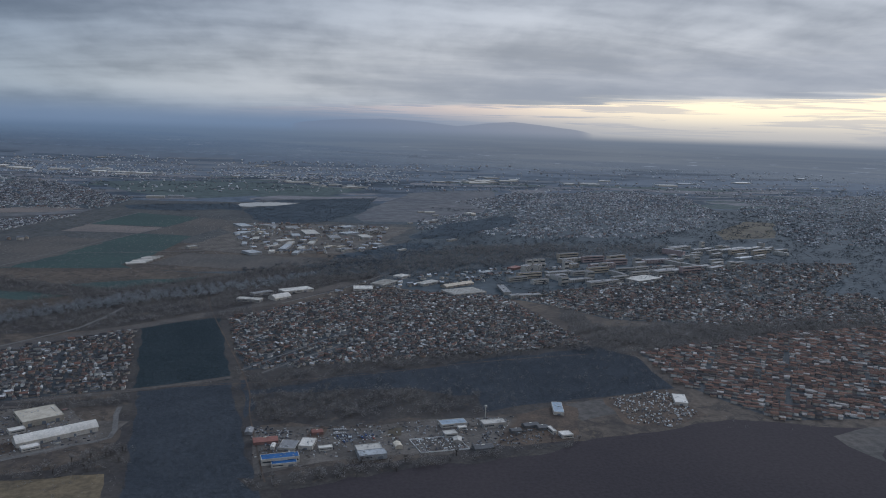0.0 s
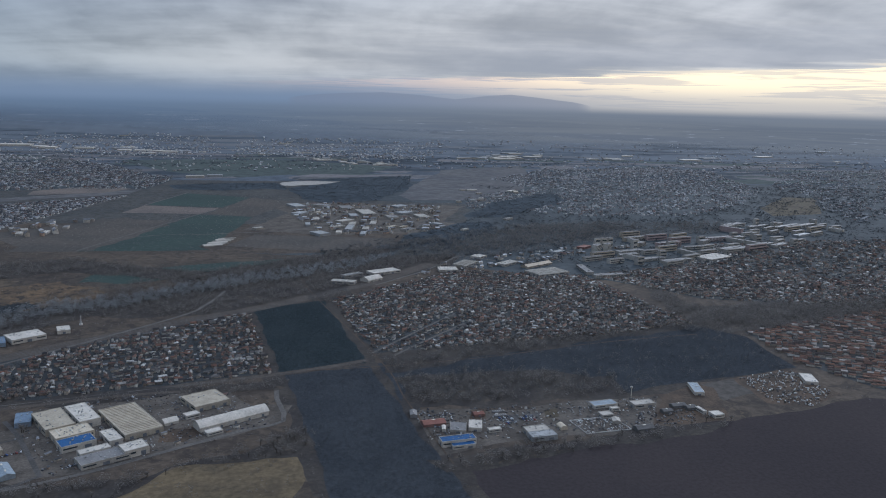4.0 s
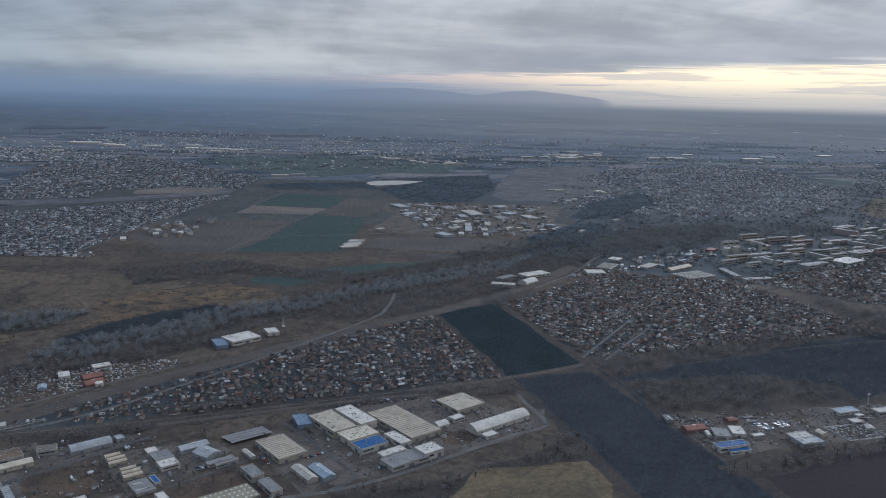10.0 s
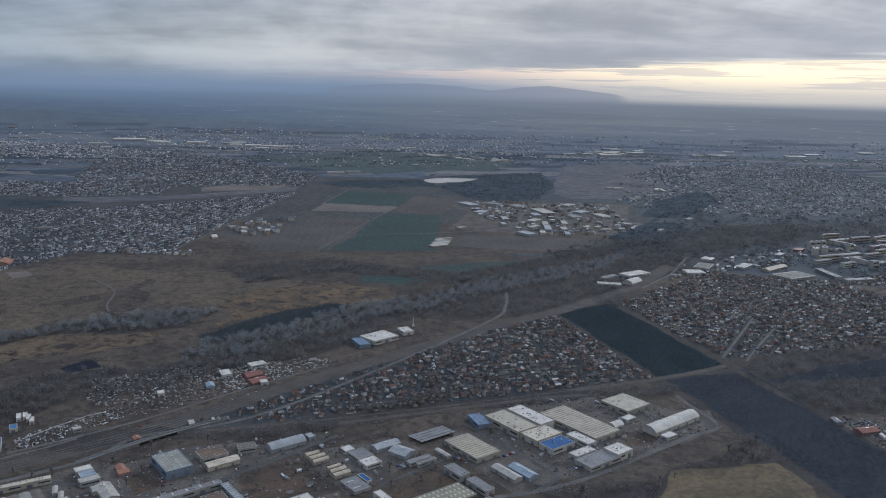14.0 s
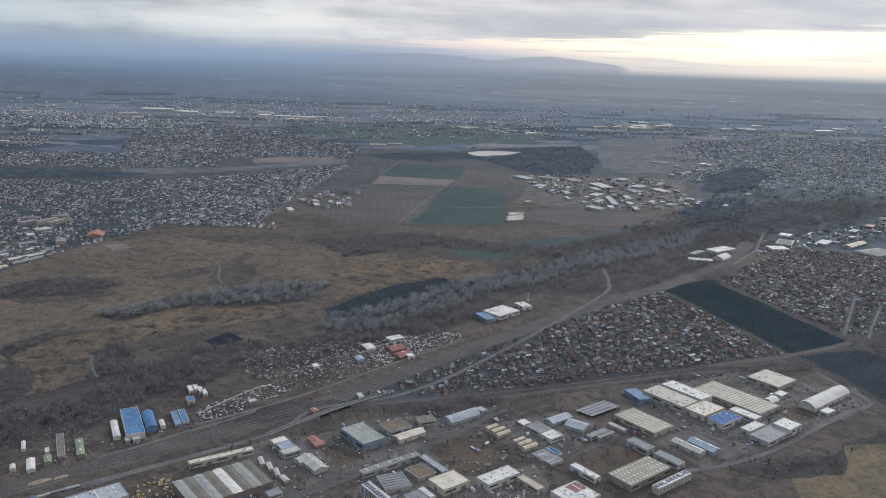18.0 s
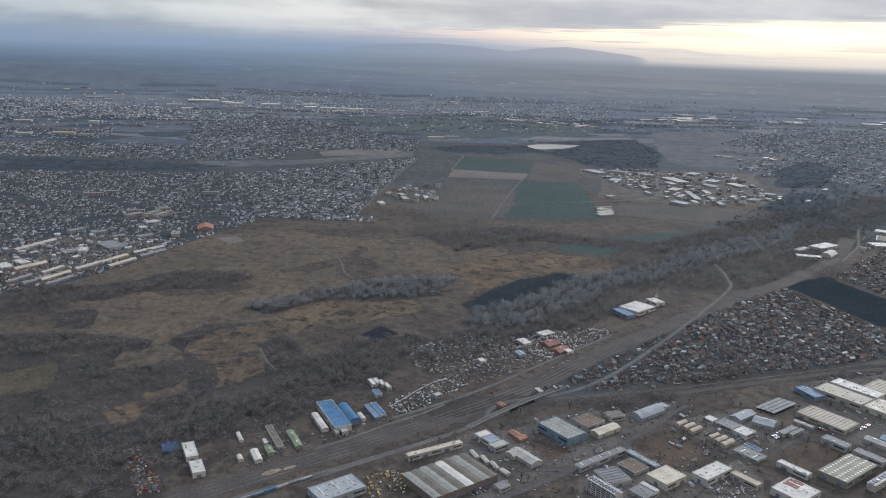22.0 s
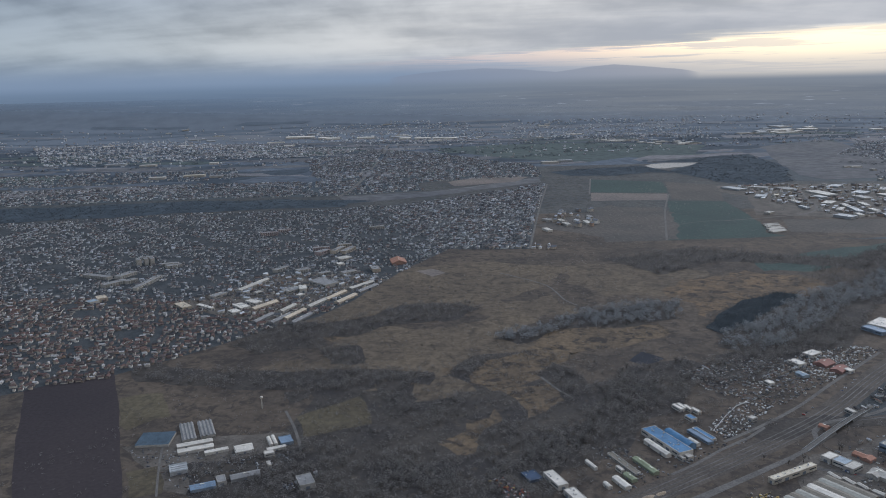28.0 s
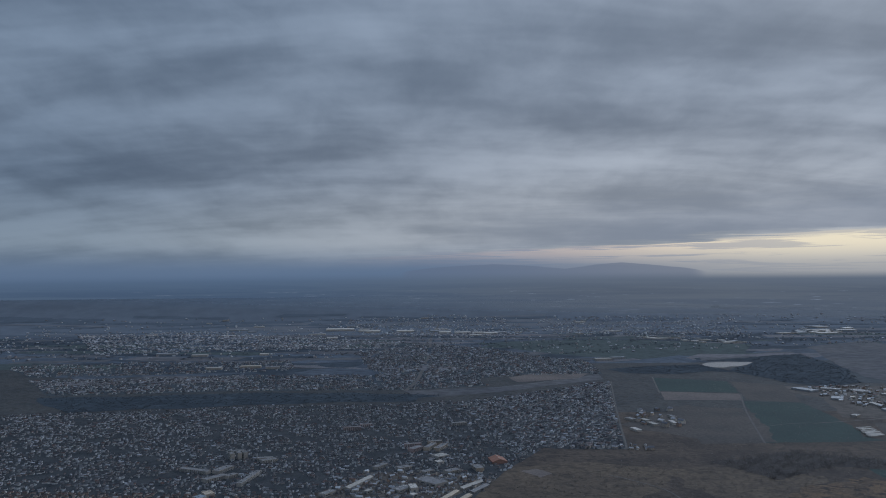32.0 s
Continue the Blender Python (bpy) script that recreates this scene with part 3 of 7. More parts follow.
def rows_of_plots(poly, turn, along, across, street, rng, keep=0.92, loose=0.42):
    """House places in rows along streets that run at turn degrees."""
    a = radians(turn)
    c, s = math.cos(a), math.sin(a)
    P = np.array(poly, float)
    m = P.mean(0)
    u, w = (P - m) @ [c, s], (P - m) @ [-s, c]
    us = np.arange(u.min(), u.max(), along)
    block = 2 * across + street
    ws = []
    k = w.min()
    while k < w.max():
        ws += [k + across * 0.5, k + across * 1.5]
        k += block
    U, W = np.meshgrid(us, np.array(ws))
    U, W = U.ravel(), W.ravel()
    U = U + rng.uniform(-loose, loose, len(U)) * along
    W = W + rng.uniform(-loose, loose, len(W)) * across * 0.76
    # cross streets
    ok = (np.mod(U - u.min(), along * 13) > street) & (rng.random(len(U)) < keep)
    x, y = m[0] + c * U - s * W, m[1] + s * U + c * W
    ok &= inside(poly, x, y)
    return x[ok], y[ok], np.full(ok.sum(), a)


def free_ground(x, y, margin=2.0):
    """Which places lie clear of buildings and roads."""
    ok = np.ones(len(x), bool)
    for bx, by, L, W, a in BUILT:
        near_ = np.abs(x - bx) + np.abs(y - by) < L + W + 6
        if near_.any():
            c, s = math.cos(a), math.sin(a)
            u, w = (x - bx) * c + (y - by) * s, -(x - bx) * s + (y - by) * c
            ok &= ~((np.abs(u) < L / 2 + margin) & (np.abs(w) < W / 2 + margin))
    for line, width in ROADS:
        q = np.array(line)
        box = (x > q[:, 0].min() - 20) & (x < q[:, 0].max() + 20) & (y > q[:, 1].min() - 20) & (y < q[:, 1].max() + 20) & ok
        idx = np.nonzero(box)[0]
        if len(idx):
            px, py = x[idx], y[idx]
            best = np.full(len(idx), 1e9)
            for (x0, y0), (x1, y1) in zip(line, line[1:]):
                dx, dy = x1 - x0, y1 - y0
                t = np.clip(((px - x0) * dx + (py - y0) * dy) / (dx * dx + dy * dy + 1e-9), 0, 1)
                best = np.minimum(best, np.hypot(px - x0 - t * dx, py - y0 - t * dy))
            ok[idx[best < width / 2 + margin]] = False
    return ok


def house_quarter(name, poly, turn, along, across, street, seed, roof, label, size=1.0, keep=0.92, holes=(), near=None, loose=0.42, clump=0.0, terrace=False, wall=None):
    """A quarter of small houses as one mesh; returns the places of those that near() keeps for single houses."""
    rng = np.random.default_rng(seed)
    x, y, t = rows_of_plots(poly, turn, along, across, street, rng, keep, loose)
    if clump:
        ok = lumps(x, y, 0.006, rng) > (clump - 0.5) * 4
        x, y, t = x[ok], y[ok], t[ok]
    for h in holes:
        ok = ~inside(h, x, y)
        x, y, t = x[ok], y[ok], t[ok]
    ok = free_ground(x, y, 3.0) & (y < 4650)
    x, y, t = x[ok], y[ok], t[ok]
    single = near(x, y) if near else np.zeros(len(x), bool)
    n = len(x)
    t = t + (0 if terrace else rng.choice([0, math.pi / 2], n)) + rng.normal(0, 0.03 if terrace else 0.16, n)
    length, width = size * rng.uniform(3.6, 9.4, n), size * rng.uniform(2.5, 4.5, n)
    eave = size * rng.uniform(1.6, 3.4, n)
    ridge = eave + width * rng.uniform(0.26, 0.48, n)
    keep_ = ~single
    v, f, ids = boxes_with_roofs(*(q[keep_] for q in (x, y, t, length, width, eave, ridge)))
    ob = raw(name, v, f, [wall or M_WALL, roof], ids)
    tagged(ob, label, "houses", kind="stuff")
    return [tuple(r) for r in np.stack([x, y, t, length, width, eave, ridge], -1)[single]], (x, y)


def twig_cloud(x, y, h, r, tris, rng, low=0.25, spread=0.55, tilt=0.36):
    """Crowns of many loose slivers: corners and faces."""
    n = len(x)
    d = rng.normal(size=(n, tris, 3))
    d /= np.linalg.norm(d, axis=-1, keepdims=True)
    d *= rng.random((n, tris, 1)) ** 0.4
    mid = (0.5 + 0.5 * low)
    c = np.stack([x[:, None] + d[..., 0] * r[:, None], y[:, None] + d[..., 1] * r[:, None],
                  land_z(y)[:, None] + h[:, None] * (mid + (1 - mid) * d[..., 2])], -1)
    e = rng.normal(size=(n, tris, 3, 3)) * (r[:, None, None, None] * spread * 0.5)
    e[..., 2] *= tilt
    v = (c[:, :, None] + e).reshape(-1, 3)
    return v, np.arange(len(v)).reshape(-1, 3)


def lumps(x, y, scale, rng):
    """A smooth field of about -4 to 4 that leaves clearings."""
    ph = rng.uniform(0, 6.28, 8)
    return (np.sin(x * scale * 6 + ph[0] + 1.7 * np.sin(y * scale * 4 + ph[1])) + np.sin(y * scale * 7 + ph[2] + 1.5 * np.sin(x * scale * 5 + ph[3]))
            + 0.8 * np.sin((x + y) * scale * 13 + ph[4]) + 0.8 * np.sin((x - y) * scale * 11 + ph[5]))


def scatter(poly, spacing, rng, clump=0.0, scale=0.01, soft=0.0):
    """Random places in an outline, about spacing metres apart, with clearings if clump is over 0."""
    P = np.array(poly, float)
    lo, hi = P.min(0), P.max(0)
    n = int((hi - lo).prod() / spacing ** 2)
    x, y = rng.uniform(lo[0], hi[0], n), rng.uniform(lo[1], hi[1], n)
    ok = inside(poly, x, y)
    if clump:
        g = lumps(x, y, scale, rng)
        ok &= g > (clump - 0.5) * 4
    x, y = x[ok], y[ok]
    if soft:
        x, y = x + rng.normal(0, soft, len(x)), y + rng.normal(0, soft, len(y))
    return x, y


def wood(name, poly, spacing, height, seed, mat, label, tris=16, clump=0.0, scale=0.01, category="wood", holes=(), low=0.2, spread=0.34, aspect=0.38, soft=3.0, tilt=0.36):
    rng = np.random.default_rng(seed)
    x, y = scatter(poly, spacing, rng, clump, scale, soft)
    for hole in holes:
        ok = ~inside(hole, x, y)
        x, y = x[ok], y[ok]
    ok = free_ground(x, y)
    x, y = x[ok], y[ok]
    h = height * rng.uniform(0.65, 1.15, len(x))
    v, f = twig_cloud(x, y, h, h * aspect * rng.uniform(0.8, 1.25, len(x)), tris, rng, low, spread, tilt)
    return tagged(raw(name, v, f, [mat]), label, category, kind="stuff")
# ---------------- buildings ----------------
def plain(name, c, rough=0.7, metal=0.0, k=0.6, fine=0.7):
    return material(name, c, tuple(0.62 * v for v in c), 0.12, fine, rough=rough, metal=metal, amount=k)


PAINT = {
    "white": (0.56, 0.51, 0.435), "pale": (0.40, 0.365, 0.31), "cream": (0.54, 0.465, 0.35), "beige": (0.41, 0.355, 0.27), "tan": (0.46, 0.38, 0.28),
    "grey": (0.22, 0.21, 0.20), "ltgrey": (0.34, 0.34, 0.33), "greygreen": (0.27, 0.26, 0.22), "olive": (0.16, 0.14, 0.11), "green": (0.22, 0.24, 0.15),
    "moss": (0.27, 0.245, 0.175), "blue": (0.036, 0.098, 0.225), "blue2": (0.085, 0.17, 0.28), "ltblue": (0.27, 0.31, 0.34), "bluegrey": (0.17, 0.22, 0.28), "navy": (0.05, 0.07, 0.11),
    "brown": (0.16, 0.115, 0.08), "red": (0.23, 0.11, 0.085), "orange": (0.29, 0.15, 0.10), "pink": (0.42, 0.31, 0.28), "dark": (0.11, 0.105, 0.10),
    "teal": (0.105, 0.135, 0.160),
}
WORDS = {"moss": "moss-green", "greygreen": "grey-green", "ltgrey": "light grey", "ltblue": "light blue", "bluegrey": "blue-grey", "blue2": "blue", "navy": "dark blue", "pale": "pale grey",
         "dark": "dark grey", "red": "brick red"}
ROOFS = {k: plain("roof_" + k, c, 0.65) for k, c in PAINT.items()}
WALLS = {k: plain("wall_" + k, tuple(0.75 * v + 0.06 for v in c)) for k, c in PAINT.items()}
M_VENT = plain("vent_metal", (0.34, 0.34, 0.33), 0.5, 0.3)
M_SKYLIGHT = plain("milky_rooflight", (0.60, 0.56, 0.46), 0.4)
M_PANE = plain("dark_panes", (0.05, 0.06, 0.07), 0.15)
M_GATE = plain("gate_metal", (0.16, 0.17, 0.19), 0.5)
M_WHITEWALL = plain("white_wall", (0.60, 0.58, 0.55))


def box_bm(x0, x1, y0, y1, z0, z1, bm=None, bev=0.0):
    bm = bm or bmesh.new()
    v = [bm.verts.new(p) for p in ((x0, y0, z0), (x1, y0, z0), (x1, y1, z0), (x0, y1, z0), (x0, y0, z1), (x1, y0, z1), (x1, y1, z1), (x0, y1, z1))]
    fs = [bm.faces.new([v[k] for k in q]) for q in ((3, 2, 1, 0), (4, 5, 6, 7), (0, 1, 5, 4), (1, 2, 6, 5), (2, 3, 7, 6), (3, 0, 4, 7))]
    if bev:
        bmesh.ops.bevel(bm, geom=[e for e in bm.edges], offset=bev, segments=1, affect="EDGES")
    return bm


def profile_roof(L, prof, thick=0.18):
    """A roof that runs along x with the given outline (y, z) from side to side, with thickness."""
    bm = bmesh.new()
    rows = []
    for x in (-L / 2, L / 2):
        rows.append([bm.verts.new((x, y, z)) for y, z in prof] + [bm.verts.new((x, y, z - thick)) for y, z in reversed(prof)])
    n = len(rows[0])
    for k in range(n):
        bm.faces.new((rows[0][k], rows[0][(k + 1) % n], rows[1][(k + 1) % n], rows[1][k]))
    bm.faces.new(rows[0][::-1])
    bm.faces.new(rows[1])
    bmesh.ops.recalc_face_normals(bm, faces=bm.faces)
    return bm


def gable_walls(L, prof, base=-0.4):
    """Walls under a roof outline: the end walls follow it."""
    bm = bmesh.new()
    ends = []
    for x in (-L / 2, L / 2):
        ends.append([bm.verts.new((x, prof[0][0], base))] + [bm.verts.new((x, y, z)) for y, z in prof] + [bm.verts.new((x, prof[-1][0], base))])
    bm.faces.new(ends[0])
    bm.faces.new(ends[1][::-1])
    bm.faces.new((ends[0][0], ends[1][0], ends[1][1], ends[0][1]))
    bm.faces.new((ends[0][-1], ends[0][-2], ends[1][-2], ends[1][-1]))
    bmesh.ops.recalc_face_normals(bm, faces=bm.faces)
    return bm


SMALL = {}


def small_mesh(key, make, mat):
    if key not in SMALL:
        bm = make()
        me = bpy.data.meshes.new(key)
        bm.to_mesh(me)
        bm.free()
        me.materials.append(mat)
        SMALL[key] = me
    return SMALL[key]


def piece(name, me, parent, x, y, z, sx=1.0, sy=1.0, sz=1.0, turn=0.0):
    ob = new(name, me)
    ob.parent = parent
    ob.matrix_basis = Matrix.LocRotScale((x, y, z), Euler((0, 0, turn)), (sx, sy, sz))
    return ob


def unit_box(key, mat):
    return small_mesh(key, lambda: box_bm(-0.5, 0.5, -0.5, 0.5, 0, 1), mat)


KINDS = {"flat": "flat-roofed works building", "vents": "flat-roofed factory hall with roof vents", "ribs": "factory hall with a ribbed roof", "dots": "warehouse with rows of rooflights",
         "gable": "long gabled shed of sheet metal", "arch": "barrel-roofed hall of sheet metal", "glass": "greenhouse block with ribbed glass roof", "slab": "panel-built apartment block",
         "striped": "wide workshop with striped sheet roof", "shelter": "open parking shelter", "office": "white office block with window bands", "shed": "small low storage shed"}
BUILT = []
CATS = {"slab": "apartment block", "glass": "greenhouse", "office": "office block", "shed": "shed", "shelter": "shelter", "arch": "hall", "gable": "shed", "flat": "works building"}


def hall(style, x, y, L, W, turn, h):
    """A building of the given style: a long side L, a short side W, turned by turn degrees, h high to the eaves."""
    BUILT.append((x, y, L, W, radians(turn)))
    form, _, tint = style.partition("_")
    tint = tint or "white"
    rng = random.Random(int(x * 7 + y * 13))
    if -430 < x < -200 and 575 < y < 720:
        L, W = L * 1.08, W * 1.12
    if 1400 < y < 3300 and form == "flat" and tint in ("white", "pale"):
        tint = rng.choice(("pale", "white", "ltgrey", "grey", "pale", "beige", "ltgrey"))
        L, W = L * 0.85, W * 0.7
    root = new({"slab": "apartment_block", "glass": "greenhouse", "office": "office_block", "shelter": "parking_shelter", "shed": "shed", "gable": "long_shed",
                "arch": "barrel_hall"}.get(form, "factory_hall"))
    root.matrix_basis = pose(x, y, float(land_z(y)), 0, 0, turn)
    tagged(root, f"{WORDS.get(tint, tint)} {KINDS[form]}", CATS.get(form, "factory"), group="buildings of the plain")
    roof, wall = ROOFS[tint], WALLS[tint]
    if form in ("flat", "vents", "ribs", "dots") and tint in ("blue", "ltblue", "blue2"):
        wall = WALLS["white"]
    if form == "dots" and tint == "greygreen":
        wall = WALLS["bluegrey"]
    if form in ("flat", "ribs", "vents") and tint in ("brown", "grey", "olive"):
        wall = WALLS["pale"]
    lx, wy = L / 2, W / 2
    face = -1 if math.cos(radians(turn)) > 0 else 1
    unit_gate, unit_pane = unit_box("gate", M_GATE), unit_box("window_band", M_PANE)
    if form in ("gable", "shed", "arch"):
        n = 2 if form != "arch" else 8
        rise = W * (0.17 if form != "arch" else 0.24)
        prof = [(-wy + W * k / n, h * 0.8 + rise * (1 - abs(2 * k / n - 1) if form != "arch" else math.sin(math.pi * k / n) ** 0.9)) for k in range(n + 1)]
        part("outer_wall", gable_walls(L * 0.985, [(a * 0.97, b - 0.1) for a, b in prof]), wall, root)
        part("roof", profile_roof(L, prof), roof, root, f"{WORDS.get(tint, tint)} sheet roof")
        for k in range(max(1, int(L / 12))):
            xx = -lx + (k + 0.5) * L / max(1, int(L / 12))
            if form == "gable":
                piece("rooflight", unit_box("rooflight", M_SKYLIGHT), root, xx, 0, h * 0.8 + rise - 0.05, min(3.0, L / 6), min(1.1, W / 6), 0.22)
            piece("gate", unit_gate, root, xx, face * wy * 0.985, -0.2, 2.0, 0.14, h * 0.5)
        if form == "arch":
            for k in range(1, max(2, int(L / 5))):
                piece("roof_rib", small_mesh(f"rib{W:.1f}{h:.1f}", lambda: profile_roof(0.3, [(a, b + 0.14) for a, b in prof], 0.1), roof), root, -lx + k * L / max(2, int(L / 5)), 0, 0)
        return root
    if form == "glass":
        n = max(3, int(W / 2.6))
        part("outer_wall", box_bm(-lx, lx, -wy, wy, -0.3, h * 0.7), WALLS["pale"], root)
        for k in range(n):
            w = W / n
            y0 = -wy + (k + 0.5) * w
            piece("glass_bay", small_mesh(f"bay{L:.1f}{w:.2f}", lambda: profile_roof(L * 1.01, [(-w * 0.49, h * 0.68), (0, h * 0.68 + w * 0.4), (w * 0.49, h * 0.68)], 0.1), roof),
                  root, 0, y0, 0)
        return root
    if form == "shelter":
        part("roof", box_bm(-lx, lx, -wy, wy, h - 0.2, h), roof, root)
        for k in range(6):
            piece("post", unit_box("post", M_GATE), root, -lx + (k + 0.5) * L / 6, 0, -0.2, 0.25, 0.25, h)
        return root
    # flat-roofed forms: walls with a parapet, a sunk roof deck
    part("outer_wall", box_bm(-lx, lx, -wy, wy, -0.4, h, None, 0.08), wall, root)
    bm = bmesh.new()
    for a, b, c, d in ((-lx, lx, -wy, -wy + 0.35), (-lx, lx, wy - 0.35, wy), (-lx, -lx + 0.35, -wy + 0.35, wy - 0.35), (lx - 0.35, lx, -wy + 0.35, wy - 0.35)):
        box_bm(a, b, c, d, h, h + 0.4, bm)
    part("parapet", bm, wall, root)
    part("roof", box_bm(-lx + 0.36, lx - 0.36, -wy + 0.36, wy - 0.36, h + 0.003, h + 0.12), ROOFS["grey"] if form == "slab" else roof, root, "grey roof deck" if form == "slab" else f"{WORDS.get(tint, tint)} roof deck")
    if form in ("slab", "office"):
        floors = max(2, int(h / 1.35))
        for k in range(floors):
            for s in (-1, 1):
                piece("window_band", unit_pane, root, 0, s * wy, 0.45 + k * (h - 0.3) / floors, L * 0.94, 0.10, 0.62)
        bays = max(2, int(L / 4))
        for k in range(1, bays):
            piece("pilaster", unit_box("pilaster", M_WHITEWALL), root, -lx + k * L / bays, face * wy, -0.2, 0.5, 0.2, h)
        for k in range(max(1, int(L / 18))):
            piece("stair_head", unit_box("stair_head", M_VENT), root, -lx + (k + 0.5) * L / max(1, int(L / 18)), 0, h + 0.1, 2.4, min(2.4, W * 0.4), 1.1)
        if form == "office":
            for k in range(9):
                piece("roof_box", unit_box("roof_box", M_GATE), root, -lx + (k + 0.5) * L / 9, 0.5, h + 0.1, L / 15, W * 0.45, 0.7)
        return root
    if form == "striped":
        n = 8
        for k in range(n):
            tone = ROOFS["white"] if k == 3 else ROOFS["greygreen" if k % 2 else "olive"]
            w = L / n
            bm = profile_roof(W * 1.01, [(-w * 0.49, h + 0.2), (0, h + 0.75), (w * 0.49, h + 0.2)], 0.15)
            bmesh.ops.rotate(bm, cent=(0, 0, 0), matrix=Matrix.Rotation(math.pi / 2, 3, "Z"), verts=bm.verts)
            bmesh.ops.translate(bm, vec=(lx - (k + 0.5) * w, 0, 0), verts=bm.verts)
            part("roof_bay", bm, tone, root, "white sheet bay" if k == 3 else "dull brown corrugated bay")
        for k in range(10):
            piece("gate", unit_gate, root, -lx + (k + 0.5) * L / 10, face * wy, -0.2, 2.4, 0.14, 3.0)
        return root
    if y > 2400:
        return root
    if form == "vents" or (form == "flat" and L * W > 150):
        for k in range(min(16 if y < 1450 else 5, int(L * W / 38))):
            piece("roof_vent", unit_box("roof_vent", M_VENT), root, rng.uniform(-0.42, 0.42) * L, rng.uniform(-0.4, 0.4) * W, h + 0.1, rng.uniform(0.5, 1.7), rng.uniform(0.5, 1.1), rng.uniform(0.3, 0.8))
    if form == "flat" and L * W > 250 and tint in ("white", "pale", "grey", "ltgrey", "cream"):
        for k in range(int(L / 9) if y < 1450 else 2):
            piece("rooflight", unit_box("rooflight", M_SKYLIGHT), root, -lx + (k + 0.5) * L / (int(L / 9) if y < 1450 else 2), W * 0.12, h + 0.1, 0.9, W * 0.55, 0.25)
    if form == "ribs":
        n = int(L / 3.2)
        for k in range(n):
            piece("roof_rib", unit_box("roof_rib_" + tint, roof), root, -lx + (k + 0.5) * L / n, 0, h + 0.1, 0.7, W * 0.86, 0.4)
    if form == "dots":
        nx, ny = int(L / 3.6), max(2, int(W / 4.5))
        for i in range(nx):
            for j in range(ny):
                piece("rooflight", unit_box("rooflight", M_SKYLIGHT), root, -lx + (i + 0.5) * L / nx, -wy + (j + 0.5) * W / ny, h + 0.1, 1.3 if tint == "moss" else 0.7, 1.6 if tint == "moss" else 0.7, 0.3)
    if y > 1450:
        return root
    n = max(1, int(L / 9))
    for k in range(n):
        piece("gate" if k % 2 else "window_band", unit_gate if k % 2 else unit_pane, root, -lx + (k + 0.5) * L / n, face * wy, 0.0 if k % 2 else h * 0.45,
              L / n * (0.4 if k % 2 else 0.8), 0.12, h * (0.6 if k % 2 else 0.25))
    for k in range(max(1, int(W / 10))):
        for s in (-1, 1):
            piece("gate", unit_gate, root, s * lx, -wy + (k + 0.5) * W / max(1, int(W / 10)), -0.1, 0.12, min(3.0, W * 0.4), h * 0.6)
    return root


M_ROOF_ONE = material("single_tile_roof", (0.085, 0.052, 0.043), (0.052, 0.042, 0.038), 0.1, 0.9, rough=0.8,
                      per_object=[(0.070, 0.046, 0.040), (0.056, 0.048, 0.044), (0.085, 0.082, 0.080), (0.048, 0.044, 0.043), (0.110, 0.060, 0.045), (0.060, 0.050, 0.045),
                                  (0.150, 0.146, 0.140), (0.042, 0.040, 0.041), (0.130, 0.070, 0.050), (0.080, 0.060, 0.050), (0.30, 0.295, 0.285)])
M_WALL_ONE = material("single_render_wall", (0.44, 0.41, 0.36), (0.24, 0.22, 0.20), 0.1, 0.8,
                      per_object=[(0.74, 0.72, 0.67), (0.40, 0.34, 0.26), (0.28, 0.25, 0.22), (0.56, 0.51, 0.43), (0.78, 0.76, 0.72)])
M_CHIMNEY = plain("chimney_brick", (0.24, 0.15, 0.11))


def house_kind(L, W, eave, ridge, wing):
    """One detached house: walls, tiled roof, chimney, window bands, and a wing or porch."""
    root = new("house")
    wy = W / 2
    part("outer_wall", gable_walls(L, [(-wy, eave), (0, ridge - 0.1), (wy, eave)]), M_WALL_ONE, root)
    o = 1.13
    part("roof", profile_roof(L * 1.07, [(-wy * o, eave - 0.14), (0, ridge), (wy * o, eave - 0.14)], 0.14), M_ROOF_ONE, root)
    part("chimney", box_bm(L * 0.2, L * 0.2 + 0.4, 0.25, 0.65, eave, ridge + 0.5), M_CHIMNEY, root, "brick chimney")
    for s in (-1, 1):
        for k in (s,):
            piece("window", unit_box("house_window", M_PANE), root, k * L * 0.24, s * wy, eave * 0.35, 0.8, 0.06, 0.75)
    if wing:
        bm = gable_walls(W * 0.8, [(-1.3, eave * 0.9), (0, ridge * 0.82), (1.3, eave * 0.9)])
        bm2 = profile_roof(W * 0.86, [(-1.5, eave * 0.85), (0, ridge * 0.9), (1.5, eave * 0.85)], 0.14)
        for b in (bm, bm2):
            bmesh.ops.rotate(b, cent=(0, 0, 0), matrix=Matrix.Rotation(math.pi / 2, 3, "Z"), verts=b.verts)
            bmesh.ops.translate(b, vec=(L * 0.22, -W * 0.45, 0), verts=b.verts)
        part("wing", bm, M_WALL_ONE, root)
        part("wing_roof", bm2, M_ROOF_ONE, root)
    return tagged(root, "small rendered house with a tiled gable roof", "house", group="village houses")


def single_houses(places):
    rng = random.Random(5)
    kinds = [house_kind(6.6, 4.6, 2.0, 3.9, True), house_kind(5.4, 4.4, 2.2, 3.8, False), house_kind(7.2, 4.2, 1.8, 3.3, False), house_kind(5.0, 4.8, 2.6, 4.6, False), house_kind(6.0, 4.6, 1.7, 3.6, True)]
    for k, (x, y, t, *_) in enumerate(places):
        m = Matrix.LocRotScale((x, y, 0), Euler((0, 0, t)), (0.84, 0.84, 0.84))
        if k < len(kinds):
            kinds[k].matrix_basis = m
        else:
            copy_thing(kinds[rng.randrange(len(kinds))], m)


